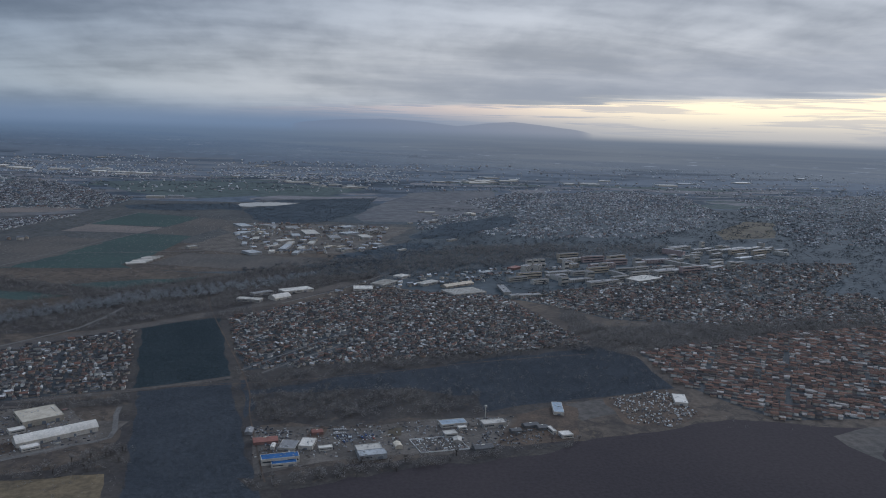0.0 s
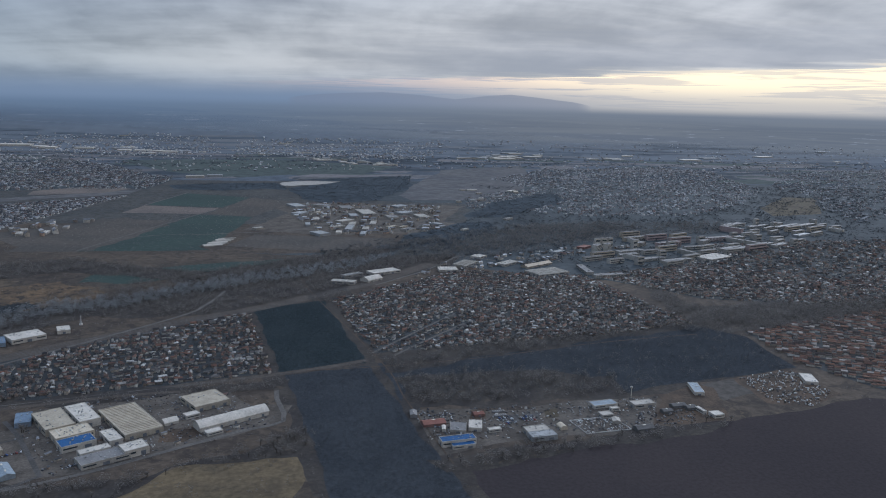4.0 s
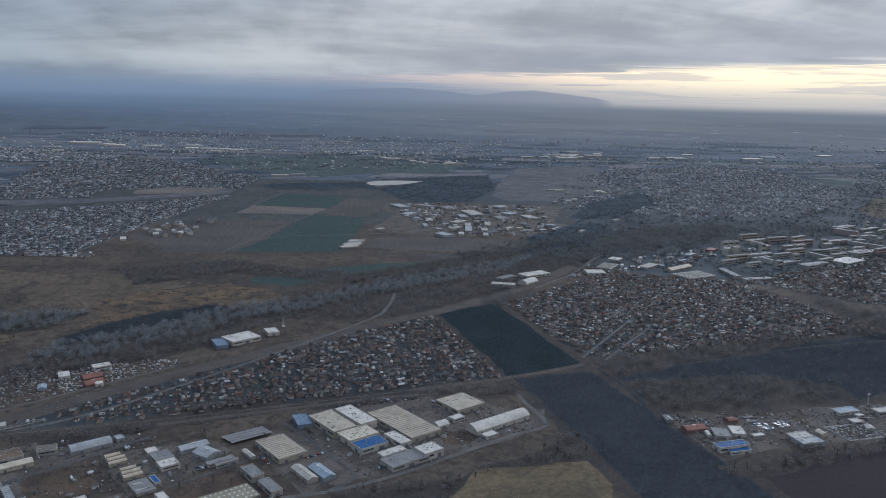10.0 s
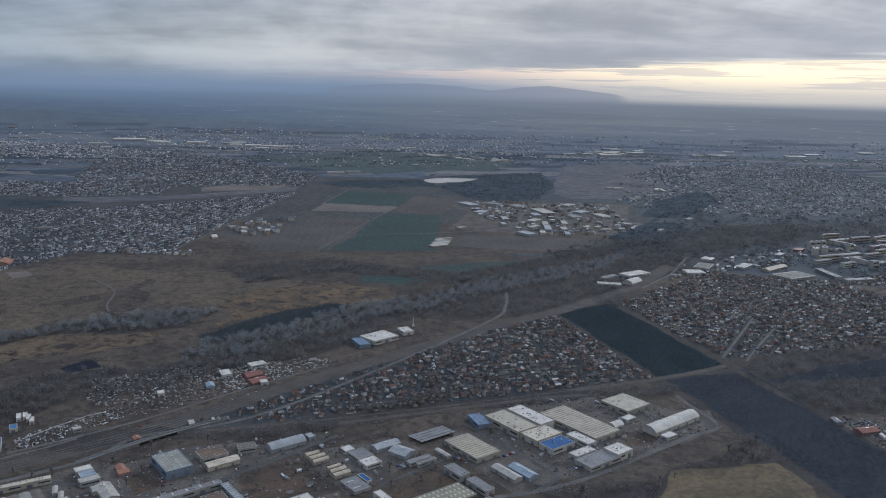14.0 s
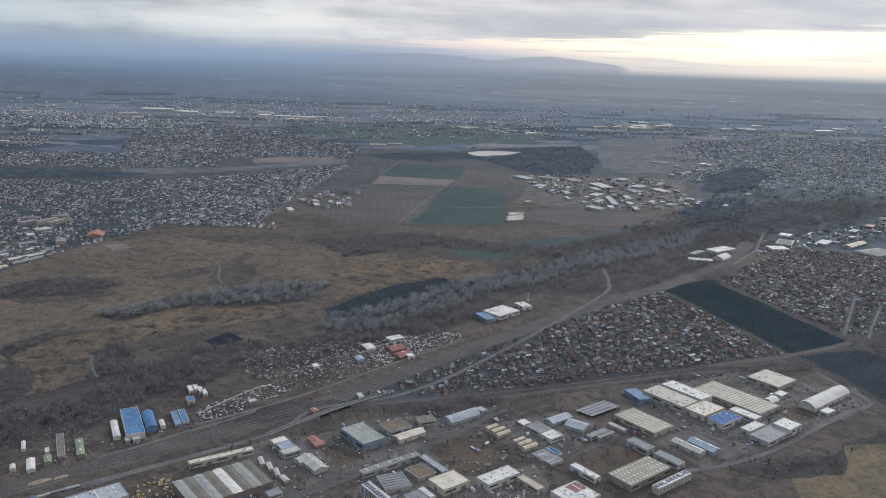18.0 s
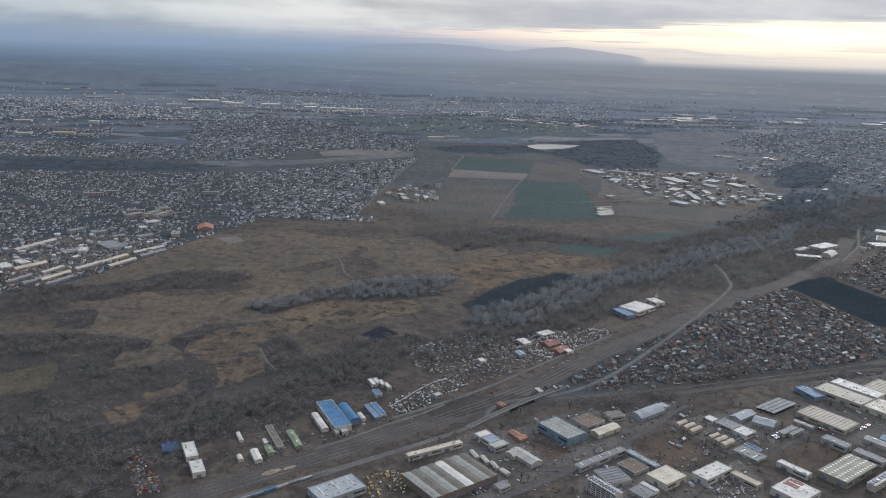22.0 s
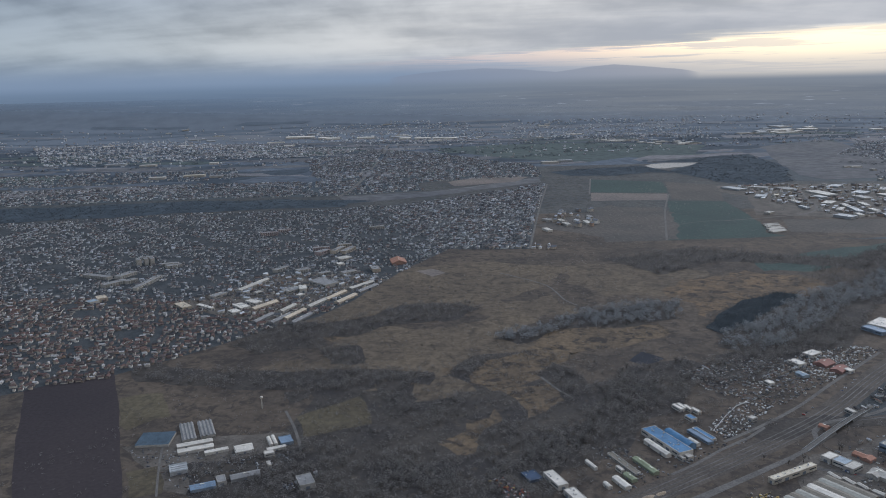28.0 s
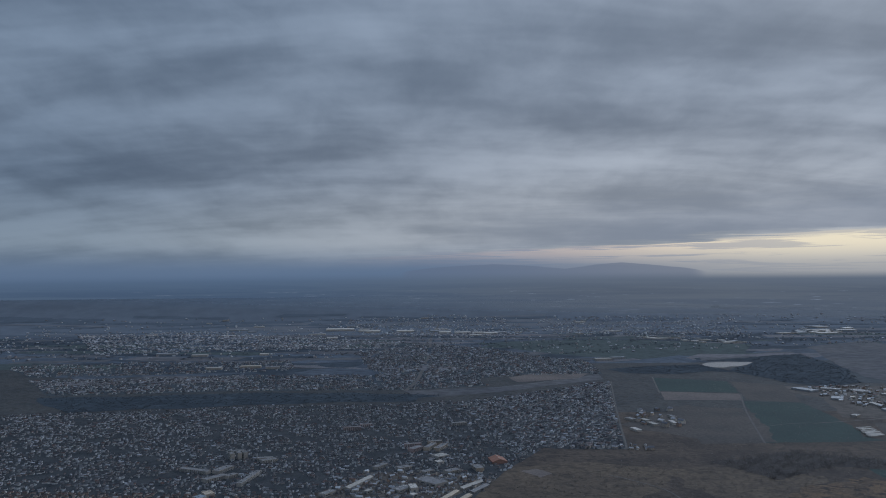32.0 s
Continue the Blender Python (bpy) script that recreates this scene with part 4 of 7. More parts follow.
def tree_kind(height, seed):
    """One leafless tree: a tapered trunk, limbs, and a crown of fine twigs with gaps."""
    rng = random.Random(seed)
    root = new("bare_tree")

    def tube(bm, a, b, r0, r1, n=5):
        d = (b - a).normalized()
        side = d.cross(Vector((0.3, 0.8, 0.1))).normalized()
        other = d.cross(side)
        rings = []
        for p, r in ((a, r0), (b, r1)):
            rings.append([bm.verts.new(p + r * (math.cos(6.283 * k / n) * side + math.sin(6.283 * k / n) * other)) for k in range(n)])
        for k in range(n):
            bm.faces.new((rings[0][k], rings[0][(k + 1) % n], rings[1][(k + 1) % n], rings[1][k]))

    bm = bmesh.new()
    top = Vector((0.1, 0, height * 0.5))
    tube(bm, Vector((0, 0, -0.3)), top, height * 0.032, height * 0.02, 6)
    tips = []
    for k in range(9):
        a = rng.uniform(0, 6.283)
        e = Vector((math.cos(a), math.sin(a), 0)) * height * rng.uniform(0.16, 0.36) + Vector((0, 0, height * rng.uniform(0.6, 0.95)))
        s = Vector((0.05, 0, height * rng.uniform(0.3, 0.5)))
        tube(bm, s, e, height * 0.012, height * 0.004, 4)
        tips.append((s, e))
    part("trunk", bm, M_BARK, root)
    bm = bmesh.new()
    for s, e in tips:
        for _ in range(34):
            u = rng.uniform(0.35, 1.1)
            c = s.lerp(e, u) + Vector([rng.gauss(0, height * 0.075) for _ in range(3)])
            d = Vector((rng.gauss(0, 1), rng.gauss(0, 1), rng.gauss(0, 0.5))).normalized() * height * rng.uniform(0.04, 0.09)
            w = Vector((rng.gauss(0, 1), rng.gauss(0, 1), rng.gauss(0, 0.4))).normalized() * height * 0.025
            bm.faces.new([bm.verts.new(c - d), bm.verts.new(c + d), bm.verts.new(c + w)])
    part("crown", bm, M_TWIG, root)
    return tagged(root, "leafless grey-brown tree with a twiggy crown", "tree", group="roadside trees")


def single_trees(places):
    kinds = [tree_kind(h, k) for k, h in enumerate((6.0, 7.2, 5.0, 6.6, 8.0))]
    rng = random.Random(9)
    for k, (x, y) in enumerate(places):
        s = rng.uniform(0.7, 1.15)
        m = Matrix.LocRotScale((x, y, 0), Euler((0, 0, rng.uniform(0, 6.28))), (s, s, s))
        if k < len(kinds):
            kinds[k].matrix_basis = m
        else:
            copy_thing(kinds[rng.randrange(len(kinds))], m)


M_CAR = material("car_paint", (0.55, 0.55, 0.56), (0.4, 0.4, 0.4), 0.3, 2.0, rough=0.3, amount=0.3,
                 per_object=[(0.08, 0.08, 0.09), (0.62, 0.62, 0.62), (0.30, 0.31, 0.33), (0.25, 0.04, 0.03), (0.05, 0.08, 0.2), (0.7, 0.7, 0.7)])
M_TYRE = plain("tyre", (0.02, 0.02, 0.02))


def car_kind(L, W, H, van):
    root = new("delivery_van" if van else "car")
    part("body", box_bm(-L / 2, L / 2, -W / 2, W / 2, 0.15, H * (0.95 if van else 0.58), None, 0.08), M_CAR, root)
    c = box_bm(-L * (0.1 if van else 0.3), L * (0.42 if van else 0.22), -W * 0.44, W * 0.44, H * (0.5 if van else 0.56), H * (0.97 if van else 1.0), None, 0.1)
    part("cabin", c, M_PANE, root, "dark glass")
    for sx in (-1, 1):
        for sy in (-1, 1):
            bm = bmesh.new()
            bmesh.ops.create_cone(bm, cap_ends=True, segments=10, radius1=0.17, radius2=0.17, depth=0.12, matrix=Matrix.Translation((sx * L * 0.32, sy * W * 0.48, 0.17)) @ Matrix.Rotation(math.pi / 2, 4, "X"))
            part("wheel", bm, M_TYRE, root)
    return tagged(root, "parked van in plain paint" if van else "parked car in plain paint", "van" if van else "car", group="parked vehicles")


def parked(lots):
    """lots: (x, y, turn, count, step, rows, row step) of vehicles standing side by side."""
    kinds = [car_kind(2.2, 0.95, 0.75, False), car_kind(2.9, 1.1, 1.3, True), car_kind(2.1, 0.9, 0.7, False)]
    rng = random.Random(21)
    n = 0
    for x, y, turn, count, step, rows, gap in lots:
        c, s = math.cos(radians(turn)), math.sin(radians(turn))
        for r in range(rows):
            for k in range(count):
                if rng.random() < 0.18:
                    continue
                u, w = k * step + rng.uniform(-0.2, 0.2), r * gap
                m = Matrix.LocRotScale((x + c * u - s * w, y + s * u + c * w, 0.1), Euler((0, 0, radians(turn) + math.pi / 2 + rng.gauss(0, 0.05))), None)
                if n < 3:
                    kinds[n].matrix_basis = m
                else:
                    copy_thing(kinds[rng.choice((0, 0, 1, 2))], m)
                n += 1
# ---------------- outlines of woods, quarters and yards ----------------
DARKSTRIP = [(-694, 920), (-668, 962), (-605, 1032), (-542, 1068), (-518, 1052), (-563, 1008), (-635, 934), (-681, 899)]
PALE_A = [(-690, 890), (-635, 931), (-563, 1002), (-494, 1065), (-440, 1085), (-450, 1028), (-545, 930), (-640, 836), (-683, 830), (-700, 850)]
PALE_B = [(-458, 1056), (-294, 1220), (-36, 1393), (-115, 1260), (-284, 1149), (-423, 1028), (-472, 1002)]
BELT_N = [(-736, 1295), (-569, 1363), (-450, 1298), (-341, 1258), (-51, 1497), (98, 1619), (9, 1470), (-256, 1259), (-373, 1183), (-470, 1238), (-556, 1257), (-680, 1182)]
WOOD_SW = [(-990, 500), (-987, 579), (-955, 617), (-910, 637), (-880, 671), (-857, 736), (-818, 797), (-756, 813), (-735, 796), (-771, 721), (-808, 682), (-836, 659), (-847, 636), (-881, 626), (-909, 616), (-925, 569), (-930, 499)]
WOOD_SW2 = [(-1171, 504), (-1219, 601), (-1175, 620), (-1123, 640), (-1034, 598), (-994, 570), (-990, 500)]
TOWN_W = [(-1263, 899), (-1223, 965), (-1163, 988), (-1146, 894), (-1221, 861)]
WOODROW1 = [(-1338, 800), (-1351, 852), (-1307, 831), (-1179, 806), (-1096, 816), (-1024, 795), (-1023, 763), (-1092, 768), (-1170, 758), (-1239, 763), (-1290, 781)]
ALLOT = [(-769, 780), (-696, 814), (-643, 811), (-630, 745), (-698, 691), (-727, 700), (-737, 709), (-757, 733)]
YARDS_A = [(-644, 806), (-609, 833), (-545, 844), (-535, 826), (-596, 768), (-624, 742), (-641, 771)]
YARDS_B = [(-783, 647), (-748, 690), (-727, 703), (-708, 688), (-740, 652), (-774, 620)]
SCRAP_W = [(-976, 566), (-965, 569), (-946, 545), (-933, 509), (-949, 505)]
MACHINES = [(-801, 524), (-786, 538), (-767, 538), (-763, 509), (-781, 500), (-794, 500)]
SCRAP_E = [(-566, 507), (-544, 520), (-525, 523), (-519, 510), (-533, 495), (-558, 497)]
CLUT_E = [(61, 634), (101, 641), (107, 613), (68, 607)]
CLUT_E2 = [(125, 647), (188, 658), (173, 625), (137, 616), (116, 624)]
CLUT_E3 = [(-74, 673), (-39, 666), (-37, 620), (-59, 605), (-71, 635)]
YARD_ROWS = [(-890, 616), (-862, 616), (-842, 571), (-873, 561)]
CLUT_F = [(-337, 600), (-299, 619), (-276, 611), (-296, 585), (-329, 572)]
NURSERY = [(-1284, 637), (-1235, 628), (-1199, 622), (-1136, 622), (-1128, 606), (-1150, 585), (-1183, 562), (-1205, 557)]
FAR_BELOW = [(-2406, 2347), (-1884, 2411), (-1480, 2438), (-1070, 2395), (-1050, 2161), (-1283, 2120), (-1763, 2121), (-2214, 2049)]
FAR_WEST = [(-2672, 2759), (-1754, 2837), (-1656, 2522), (-2454, 2421)]
FAR_MID = [(-1534, 3079), (-1237, 3477), (-916, 3120), (-694, 2778), (-697, 2423), (-987, 2401), (-1239, 2300), (-1380, 2363)]
FAR_ROW = [(-3085, 4110), (-2434, 4284), (-1894, 3883), (-1348, 3585), (-1400, 3293), (-2203, 3175), (-2532, 3077)]
FAR_TOWN = [(-1838, 4493), (-1236, 4682), (-847, 4584), (-731, 4162), (-902, 3851), (-1193, 3804), (-1454, 3967), (-1807, 4343)]
FAR_NORTH = [(-658, 4514), (-266, 4602), (469, 4536), (253, 3778), (-282, 3823), (-672, 4168)]
HILL2 = [(1689, 3182), (2419, 3582), (2887, 3662), (1323, 1788), (1105, 1827), (1408, 2371), (1457, 2713)]
EAST_UP = [(630, 1519), (1091, 1561), (731, 1077), (471, 1084), (356, 1202)]
WORKS_NORTH = [(-300, 3800), (-60, 3790), (120, 3500), (80, 3380), (-90, 3440)]
WORKS_BRIGHT = [(477, 3917), (766, 4273), (978, 4186), (619, 3805)]
FW_D = [(254, 2511), (313, 2389), (483, 2532), (510, 2535), (137, 1994), (229, 2295)]
FOREST_E = [(-327, 2731), (-79, 2846), (140, 2946), (82, 2497), (-23, 2192), (-149, 2126), (-234, 2212), (-300, 2480), (-186, 2590), (-122, 2710), (-230, 2730)]
FOREST_F = [(-361, 2458), (-478, 2390), (-610, 2432), (-654, 2533), (-478, 2626), (-340, 2640), (-310, 2540), (-290, 2440)]
FOREST_G = [(280, 2141), (534, 2439), (510, 2208), (279, 1880), (174, 1874)]
FOREST_H = [(-2206, 2010), (-1757, 2070), (-1400, 2076), (-1180, 2010), (-1243, 1975), (-1241, 1925), (-1647, 1890), (-2035, 1790)]
FOREST_I = [(6, 1602), (149, 1782), (228, 1804), (208, 1702), (59, 1456), (-77, 1452)]
ORCHARD_E = [(333, 955), (449, 1013), (828, 1080), (765, 995), (610, 975), (361, 890)]
WOOD_FS = [(-510, 705), (-419, 720), (-331, 737), (-237, 747), (-193, 757), (-193, 729), (-318, 714), (-412, 693), (-495, 667)]
WOOD_FS2 = [(-760, 654), (-673, 662), (-580, 664), (-486, 704), (-422, 745), (-423, 723), (-504, 667), (-575, 636), (-666, 639), (-746, 622)]
WOOD_MEADOW = [(-376, 550), (-283, 556), (-214, 594), (-167, 629), (-156, 590), (-256, 567), (-291, 525), (-371, 531)]
RAILROWS = [(-763, 769), (-672, 851), (-607, 889), (-521, 930), (-495, 953), (-500, 908), (-597, 831), (-701, 753), (-742, 726)]
VILLE_N = [(-183, 1182), (-138, 1220), (-120, 1109), (-147, 1062), (-178, 1078)]
EDGE_E = [(-71, 562), (16, 589), (124, 610), (209, 629), (198, 611), (58, 575), (-62, 544)]
BAND_A = [(-1198, 961), (-1132, 986), (-1064, 1047), (-984, 1058), (-956, 1020), (-1005, 975), (-1060, 965), (-1112, 925), (-1181, 917)]
BAND_B = [(-953, 906), (-898, 936), (-834, 993), (-770, 1024), (-693, 1035), (-712, 958), (-790, 935), (-858, 930), (-921, 880)]
BAND_C = [(-1166, 747), (-1091, 791), (-1077, 760), (-1123, 744), (-1158, 719)]
BAND_C2 = [(-1079, 780), (-1049, 788), (-1035, 712), (-993, 735), (-964, 743), (-994, 692), (-1021, 662), (-1047, 672)]
BAND_D = [(-892, 843), (-876, 797), (-863, 745), (-833, 748), (-792, 765), (-799, 697), (-855, 653), (-884, 669), (-893, 711), (-905, 778)]
BAND_E = [(-1060, 609), (-1021, 634), (-997, 593), (-987, 563), (-974, 592), (-984, 631), (-955, 674), (-918, 656), (-884, 669), (-842, 652), (-860, 618), (-890, 587), (-912, 577), (-952, 582), (-973, 565), (-999, 541), (-1069, 544), (-1058, 584)]
BAND_F = [(-1163, 602), (-1131, 588), (-1098, 563), (-1057, 573), (-1055, 544), (-1151, 548)]
BAND_G = [(-991, 822), (-974, 838), (-924, 852), (-959, 823), (-984, 783), (-1003, 795)]
BAND_H = [(-1155, 888), (-1108, 891), (-1094, 829), (-1134, 826)]
EAST_WOOD = [(-99, 802), (64, 856), (308, 924), (351, 874), (350, 758), (248, 732), (139, 700), (23, 699), (-77, 681)]
EAST_EDGE = [(-105, 825), (66, 880), (317, 950), (323, 923), (63, 830), (-87, 770)]
EAST_EDGE2 = [(-85, 753), (-21, 767), (70, 764), (141, 744), (137, 690), (22, 688), (-76, 676)]
CLUT_EE = [(268, 731), (338, 751), (342, 680), (302, 652), (269, 665)]
BELT_EE = [(326, 1134), (345, 1014), (371, 955), (833, 1087), (777, 1011), (532, 982), (374, 923), (333, 955)]


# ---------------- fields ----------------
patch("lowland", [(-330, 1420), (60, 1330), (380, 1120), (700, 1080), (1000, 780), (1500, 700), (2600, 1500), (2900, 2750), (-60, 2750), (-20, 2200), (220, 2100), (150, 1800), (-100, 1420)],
      M_MIDLAND, 0, wob=25, step=60, label="wooded lowland of scrub greyed for haze", category="ground")
patch("field", [(-58, 558), (-29, 573), (30, 590), (105, 592), (140, 608), (210, 626), (368, 666), (501, 637), (700, 645), (900, 690), (1300, 700), (1300, 300), (-40, 300), (-44, 500)], M_PLOUGH, 1, label="dark ploughed field beside the works", wob=4)
patch("field", [(-334, 530), (-283, 551), (-196, 593), (-163, 623), (-163, 561), (-174, 518), (-200, 470), (-330, 480)], M_MEADOW, 2, wob=9, label="dull olive meadow beside the factories")
patch("field", [(-1188, 962), (-1100, 1250), (-934, 1304), (-812, 1238), (-842, 1152), (-1025, 971)], M_HEATH2, 1, wob=6, label="wide dry tan grassland")
patch("field", [(-1163, 937), (-998, 924), (-792, 929), (-733, 947), (-745, 904), (-878, 818), (-967, 760), (-1057, 766), (-1119, 801)], M_HEATH, 1, wob=12, label="dry brown heath with shrubs")
patch("field", [(-702, 1059), (-613, 1121), (-566, 1189), (-471, 1123), (-493, 1048), (-620, 1010)], M_REED, 1, wob=14, label="rusty dry reed bed")
patch("field", [(-505, 1264), (-229, 1366), (-277, 1280), (-443, 1180), (-517, 1188)], M_GREEN, 1, wob=5, label="dark green winter wheat field")
VILL_W = [(-252, 1020), (-207, 777), (-442, 701), (-656, 644), (-685, 646), (-535, 795)]
VILL_E = [(-146, 1077), (60, 1261), (258, 1217), (313, 935), (220, 900), (-104, 831)]
ORANGE = [(361, 890), (614, 981), (777, 1011), (900, 900), (650, 640), (522, 665), (412, 662), (360, 772)]
EAST = [(267, 1217), (479, 1306), (673, 1171), (900, 1250), (900, 1050), (558, 1013), (382, 1066)]
HILL = [(396, 2881), (752, 3296), (1313, 3484), (1515, 3289), (1308, 2606), (1047, 2181), (751, 1901), (477, 1889), (374, 1982), (219, 2030), (230, 2242), (490, 2519)]
TOWN = [(-2331, 1738), (-1643, 1856), (-1250, 1895), (-1159, 1930), (-1004, 1399), (-1173, 1009), (-1264, 903), (-1356, 802), (-1454, 762), (-1900, 800)]
GRID = [(-1155, 1879), (-707, 2261), (-848, 1392), (-1009, 1412)]
HILL, TOWN = softened(HILL, 110, 30, 1), softened(TOWN, 80, 12, 2)
FAR_BELOW, FAR_WEST, FAR_MID = softened(FAR_BELOW, 110, 14, 3), softened(FAR_WEST, 120, 30, 8), softened(FAR_MID, 120, 30, 9)
EAST_UP, HILL2, GRID = softened(EAST_UP, 70, 20, 4), softened(HILL2, 110, 45, 5), softened(GRID, 60, 6, 6)
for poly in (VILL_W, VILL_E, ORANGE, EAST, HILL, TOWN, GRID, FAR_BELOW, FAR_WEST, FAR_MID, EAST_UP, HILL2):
    # far quarters take the haze-tinted lowland colour
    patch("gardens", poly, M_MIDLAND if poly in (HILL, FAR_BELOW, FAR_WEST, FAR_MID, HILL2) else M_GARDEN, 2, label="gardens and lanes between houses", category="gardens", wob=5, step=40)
DARK_N = [(-247, 1024), (-158, 1070), (-109, 800), (-196, 776)]
DARK_S = [(-192, 770), (-107, 792), (-76, 640), (-60, 560), (-46, 511), (-30, 420), (-150, 420), (-144, 516), (-168, 650)]
patch("wood_floor", [(-262, 1030), (-150, 1086), (-98, 806), (-60, 640), (-40, 540), (-20, 420), (-165, 420), (-160, 520), (-180, 650), (-214, 770)], M_FLOOR, 2, 5, 14, label="dark rough margin round the plantations", category="wood floor")
patch("wood_floor", DARK_N, M_DARKPINE, 3, 2.5, 9, label="dark floor of a young plantation")
patch("wood_floor", DARK_S, M_DARKWOOD, 3, 2.5, 9, label="dark floor of a young plantation")
strip("railway", [(-1010, 440), (-915, 503), (-694, 650), (-562, 770), (-341, 960), (-236, 1037), (-90, 1176), (21, 1321)], 24, M_RAIL, 4, "railway bed of brown ballast", "railway")
for off in (-8, -3.5, 1, 5.5):
    strip("rail_track", [(-1010 - off * 0.55, 440 + off * 0.83), (-915 - off * 0.55, 503 + off * 0.83), (-694 - off * 0.62, 650 + off * 0.78), (-562 - off * 0.65, 770 + off * 0.76),
                         (-341 - off * 0.63, 960 + off * 0.77), (-236 - off * 0.63, 1037 + off * 0.77), (-90 - off * 0.7, 1176 + off * 0.7)], 1.0, M_TRACK, 9, "worn steel railway track", "railway")
strip("road", [(-960, 455), (-880, 502), (-719, 601), (-685, 647), (-576, 705), (-352, 972), (-312, 1053), (-298, 1131)], 4.5, M_ROADPALE, 10, "pale country road over the railway", "road")
strip("railway", [(-685, 647), (-500, 686), (-217, 766), (-108, 810)], 9, M_RAIL, 5, "branch railway bed", "railway")
strip("rail_track", [(-685, 647), (-500, 686), (-217, 766), (-108, 810)], 1.2, M_TRACK, 9, "worn steel railway track", "railway")


def far_fields():
    """Long thin fields and woods that cover the far plain, in haze-tinted colours."""
    rng = random.Random(77)
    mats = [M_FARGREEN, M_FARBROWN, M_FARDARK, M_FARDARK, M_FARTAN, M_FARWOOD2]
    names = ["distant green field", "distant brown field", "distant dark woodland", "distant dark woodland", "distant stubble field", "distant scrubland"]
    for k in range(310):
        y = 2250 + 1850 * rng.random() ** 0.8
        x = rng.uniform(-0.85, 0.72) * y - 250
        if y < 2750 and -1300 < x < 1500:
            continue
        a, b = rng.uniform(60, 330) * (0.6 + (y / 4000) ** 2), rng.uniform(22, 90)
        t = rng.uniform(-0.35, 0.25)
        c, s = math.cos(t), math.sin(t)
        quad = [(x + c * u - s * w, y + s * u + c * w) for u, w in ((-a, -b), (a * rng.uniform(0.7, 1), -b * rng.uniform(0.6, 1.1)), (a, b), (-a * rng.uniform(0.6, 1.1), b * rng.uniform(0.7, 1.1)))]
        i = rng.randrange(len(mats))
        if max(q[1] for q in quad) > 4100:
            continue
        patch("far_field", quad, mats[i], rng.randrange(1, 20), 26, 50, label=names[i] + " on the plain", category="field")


def rim_fields():
    """Faint long fields and woods in haze tones on the ramp that ends the plain."""
    rng = random.Random(31)
    for k in range(64):
        y = rng.uniform(4120, 4800)
        x = rng.uniform(-0.85, 0.72) * y - 250
        a, b = rng.uniform(150, 520), rng.uniform(12, 42)
        t = rng.uniform(-0.12, 0.10)
        c, s = math.cos(t), math.sin(t)
        quad = [(x + c * u - s * w, y + s * u + c * w) for u, w in ((-a, -b), (a * rng.uniform(0.7, 1), -b * rng.uniform(0.5, 1.1)), (a, b), (-a * rng.uniform(0.6, 1.1), b))]
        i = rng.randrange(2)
        patch("far_field", quad, (M_RIMPALE, M_RIMDARK)[i], 30 + k % 20, 12, 60, label=("pale distant field", "dim distant wood")[i] + " on the far ramp", category="field")


# far fields and woods, greyed and blued in base colour to stand for haze
M_FARGREEN = material("hazed_wheat", (0.084, 0.098, 0.090), (0.071, 0.084, 0.080), 0.004, 0.03, rough=1.0, spec=0.05, fade=True)
M_FARBROWN = material("hazed_fallow", (0.124, 0.119, 0.116), (0.098, 0.097, 0.100), 0.004, 0.03, rough=1.0, spec=0.05, fade=True)
M_FARDARK = material("hazed_woodland", (0.060, 0.070, 0.080), (0.049, 0.059, 0.070), 0.006, 0.03, rough=1.0, spec=0.05, fade=True)
M_FARTAN = material("hazed_stubble", (0.168, 0.158, 0.154), (0.130, 0.126, 0.128), 0.004, 0.03, rough=1.0, spec=0.05, fade=True)
M_BELTFLOOR = material("hazed_forest_floor", (0.060, 0.071, 0.080), (0.048, 0.058, 0.067), 0.006, 0.03, rough=1.0, spec=0.05)
M_FARWOOD2 = material("hazed_scrub", (0.096, 0.106, 0.120), (0.076, 0.087, 0.102), 0.006, 0.03, rough=1.0, spec=0.05, fade=True)
far_fields()
rim_fields()
patch("field", [(-1045, 3509), (-747, 3616), (-311, 3625), (105, 3353), (-36, 3009), (-258, 2979), (-494, 2799), (-766, 3006)], M_FARGREEN, 21, 10, 60, label="wide dull green winter field")
patch("field", [(283, 3202), (688, 3516), (580, 2919), (469, 2534), (220, 2209), (69, 2198), (33, 2318)], M_FARBROWN, 21, 10, 60, label="brown fallow land beside the works")
patch("field", [(-1278, 2096), (-1034, 2147), (-751, 2369), (-714, 2424), (-714, 2295), (-1027, 2066), (-1240, 1971)], M_FARBROWN, 21, 6, 40, label="grassy brown belt between suburbs")
patch("field", [(-984, 2344), (-903, 2436), (-731, 2425), (-786, 2314), (-963, 2248)], M_TAN, 22, 5, 40, label="pale tan stubble field")
patch("yard", [(-660, 2760), (-500, 2840), (-480, 2790), (-620, 2720)], M_FARTAN, 22, 5, 40, label="pale bare building ground", category="yard")
# ---------------- roads, yards and buildings, place by place ----------------
strip("road", [(-709, 495), (-645, 537), (-567, 602), (-539, 630), (-522, 644)], 4.5, M_ASPHALT, 8, "works street between the halls", "road")
strip("road", [(-725, 571), (-687, 556), (-669, 535), (-653, 535)], 4, M_ASPHALT, 8, "works street beside the railway", "road")
strip("road", [(-416, 668), (-395, 639), (-366, 589), (-352, 564), (-375, 543)], 4, M_ASPHALT, 8, "works street between the halls", "road")
strip("road", [(-406, 536), (-375, 542), (-319, 568), (-219, 634), (-186, 652), (-195, 705), (-197, 726)], 4.5, M_ROADPALE, 8, "pale perimeter road of the works", "road")
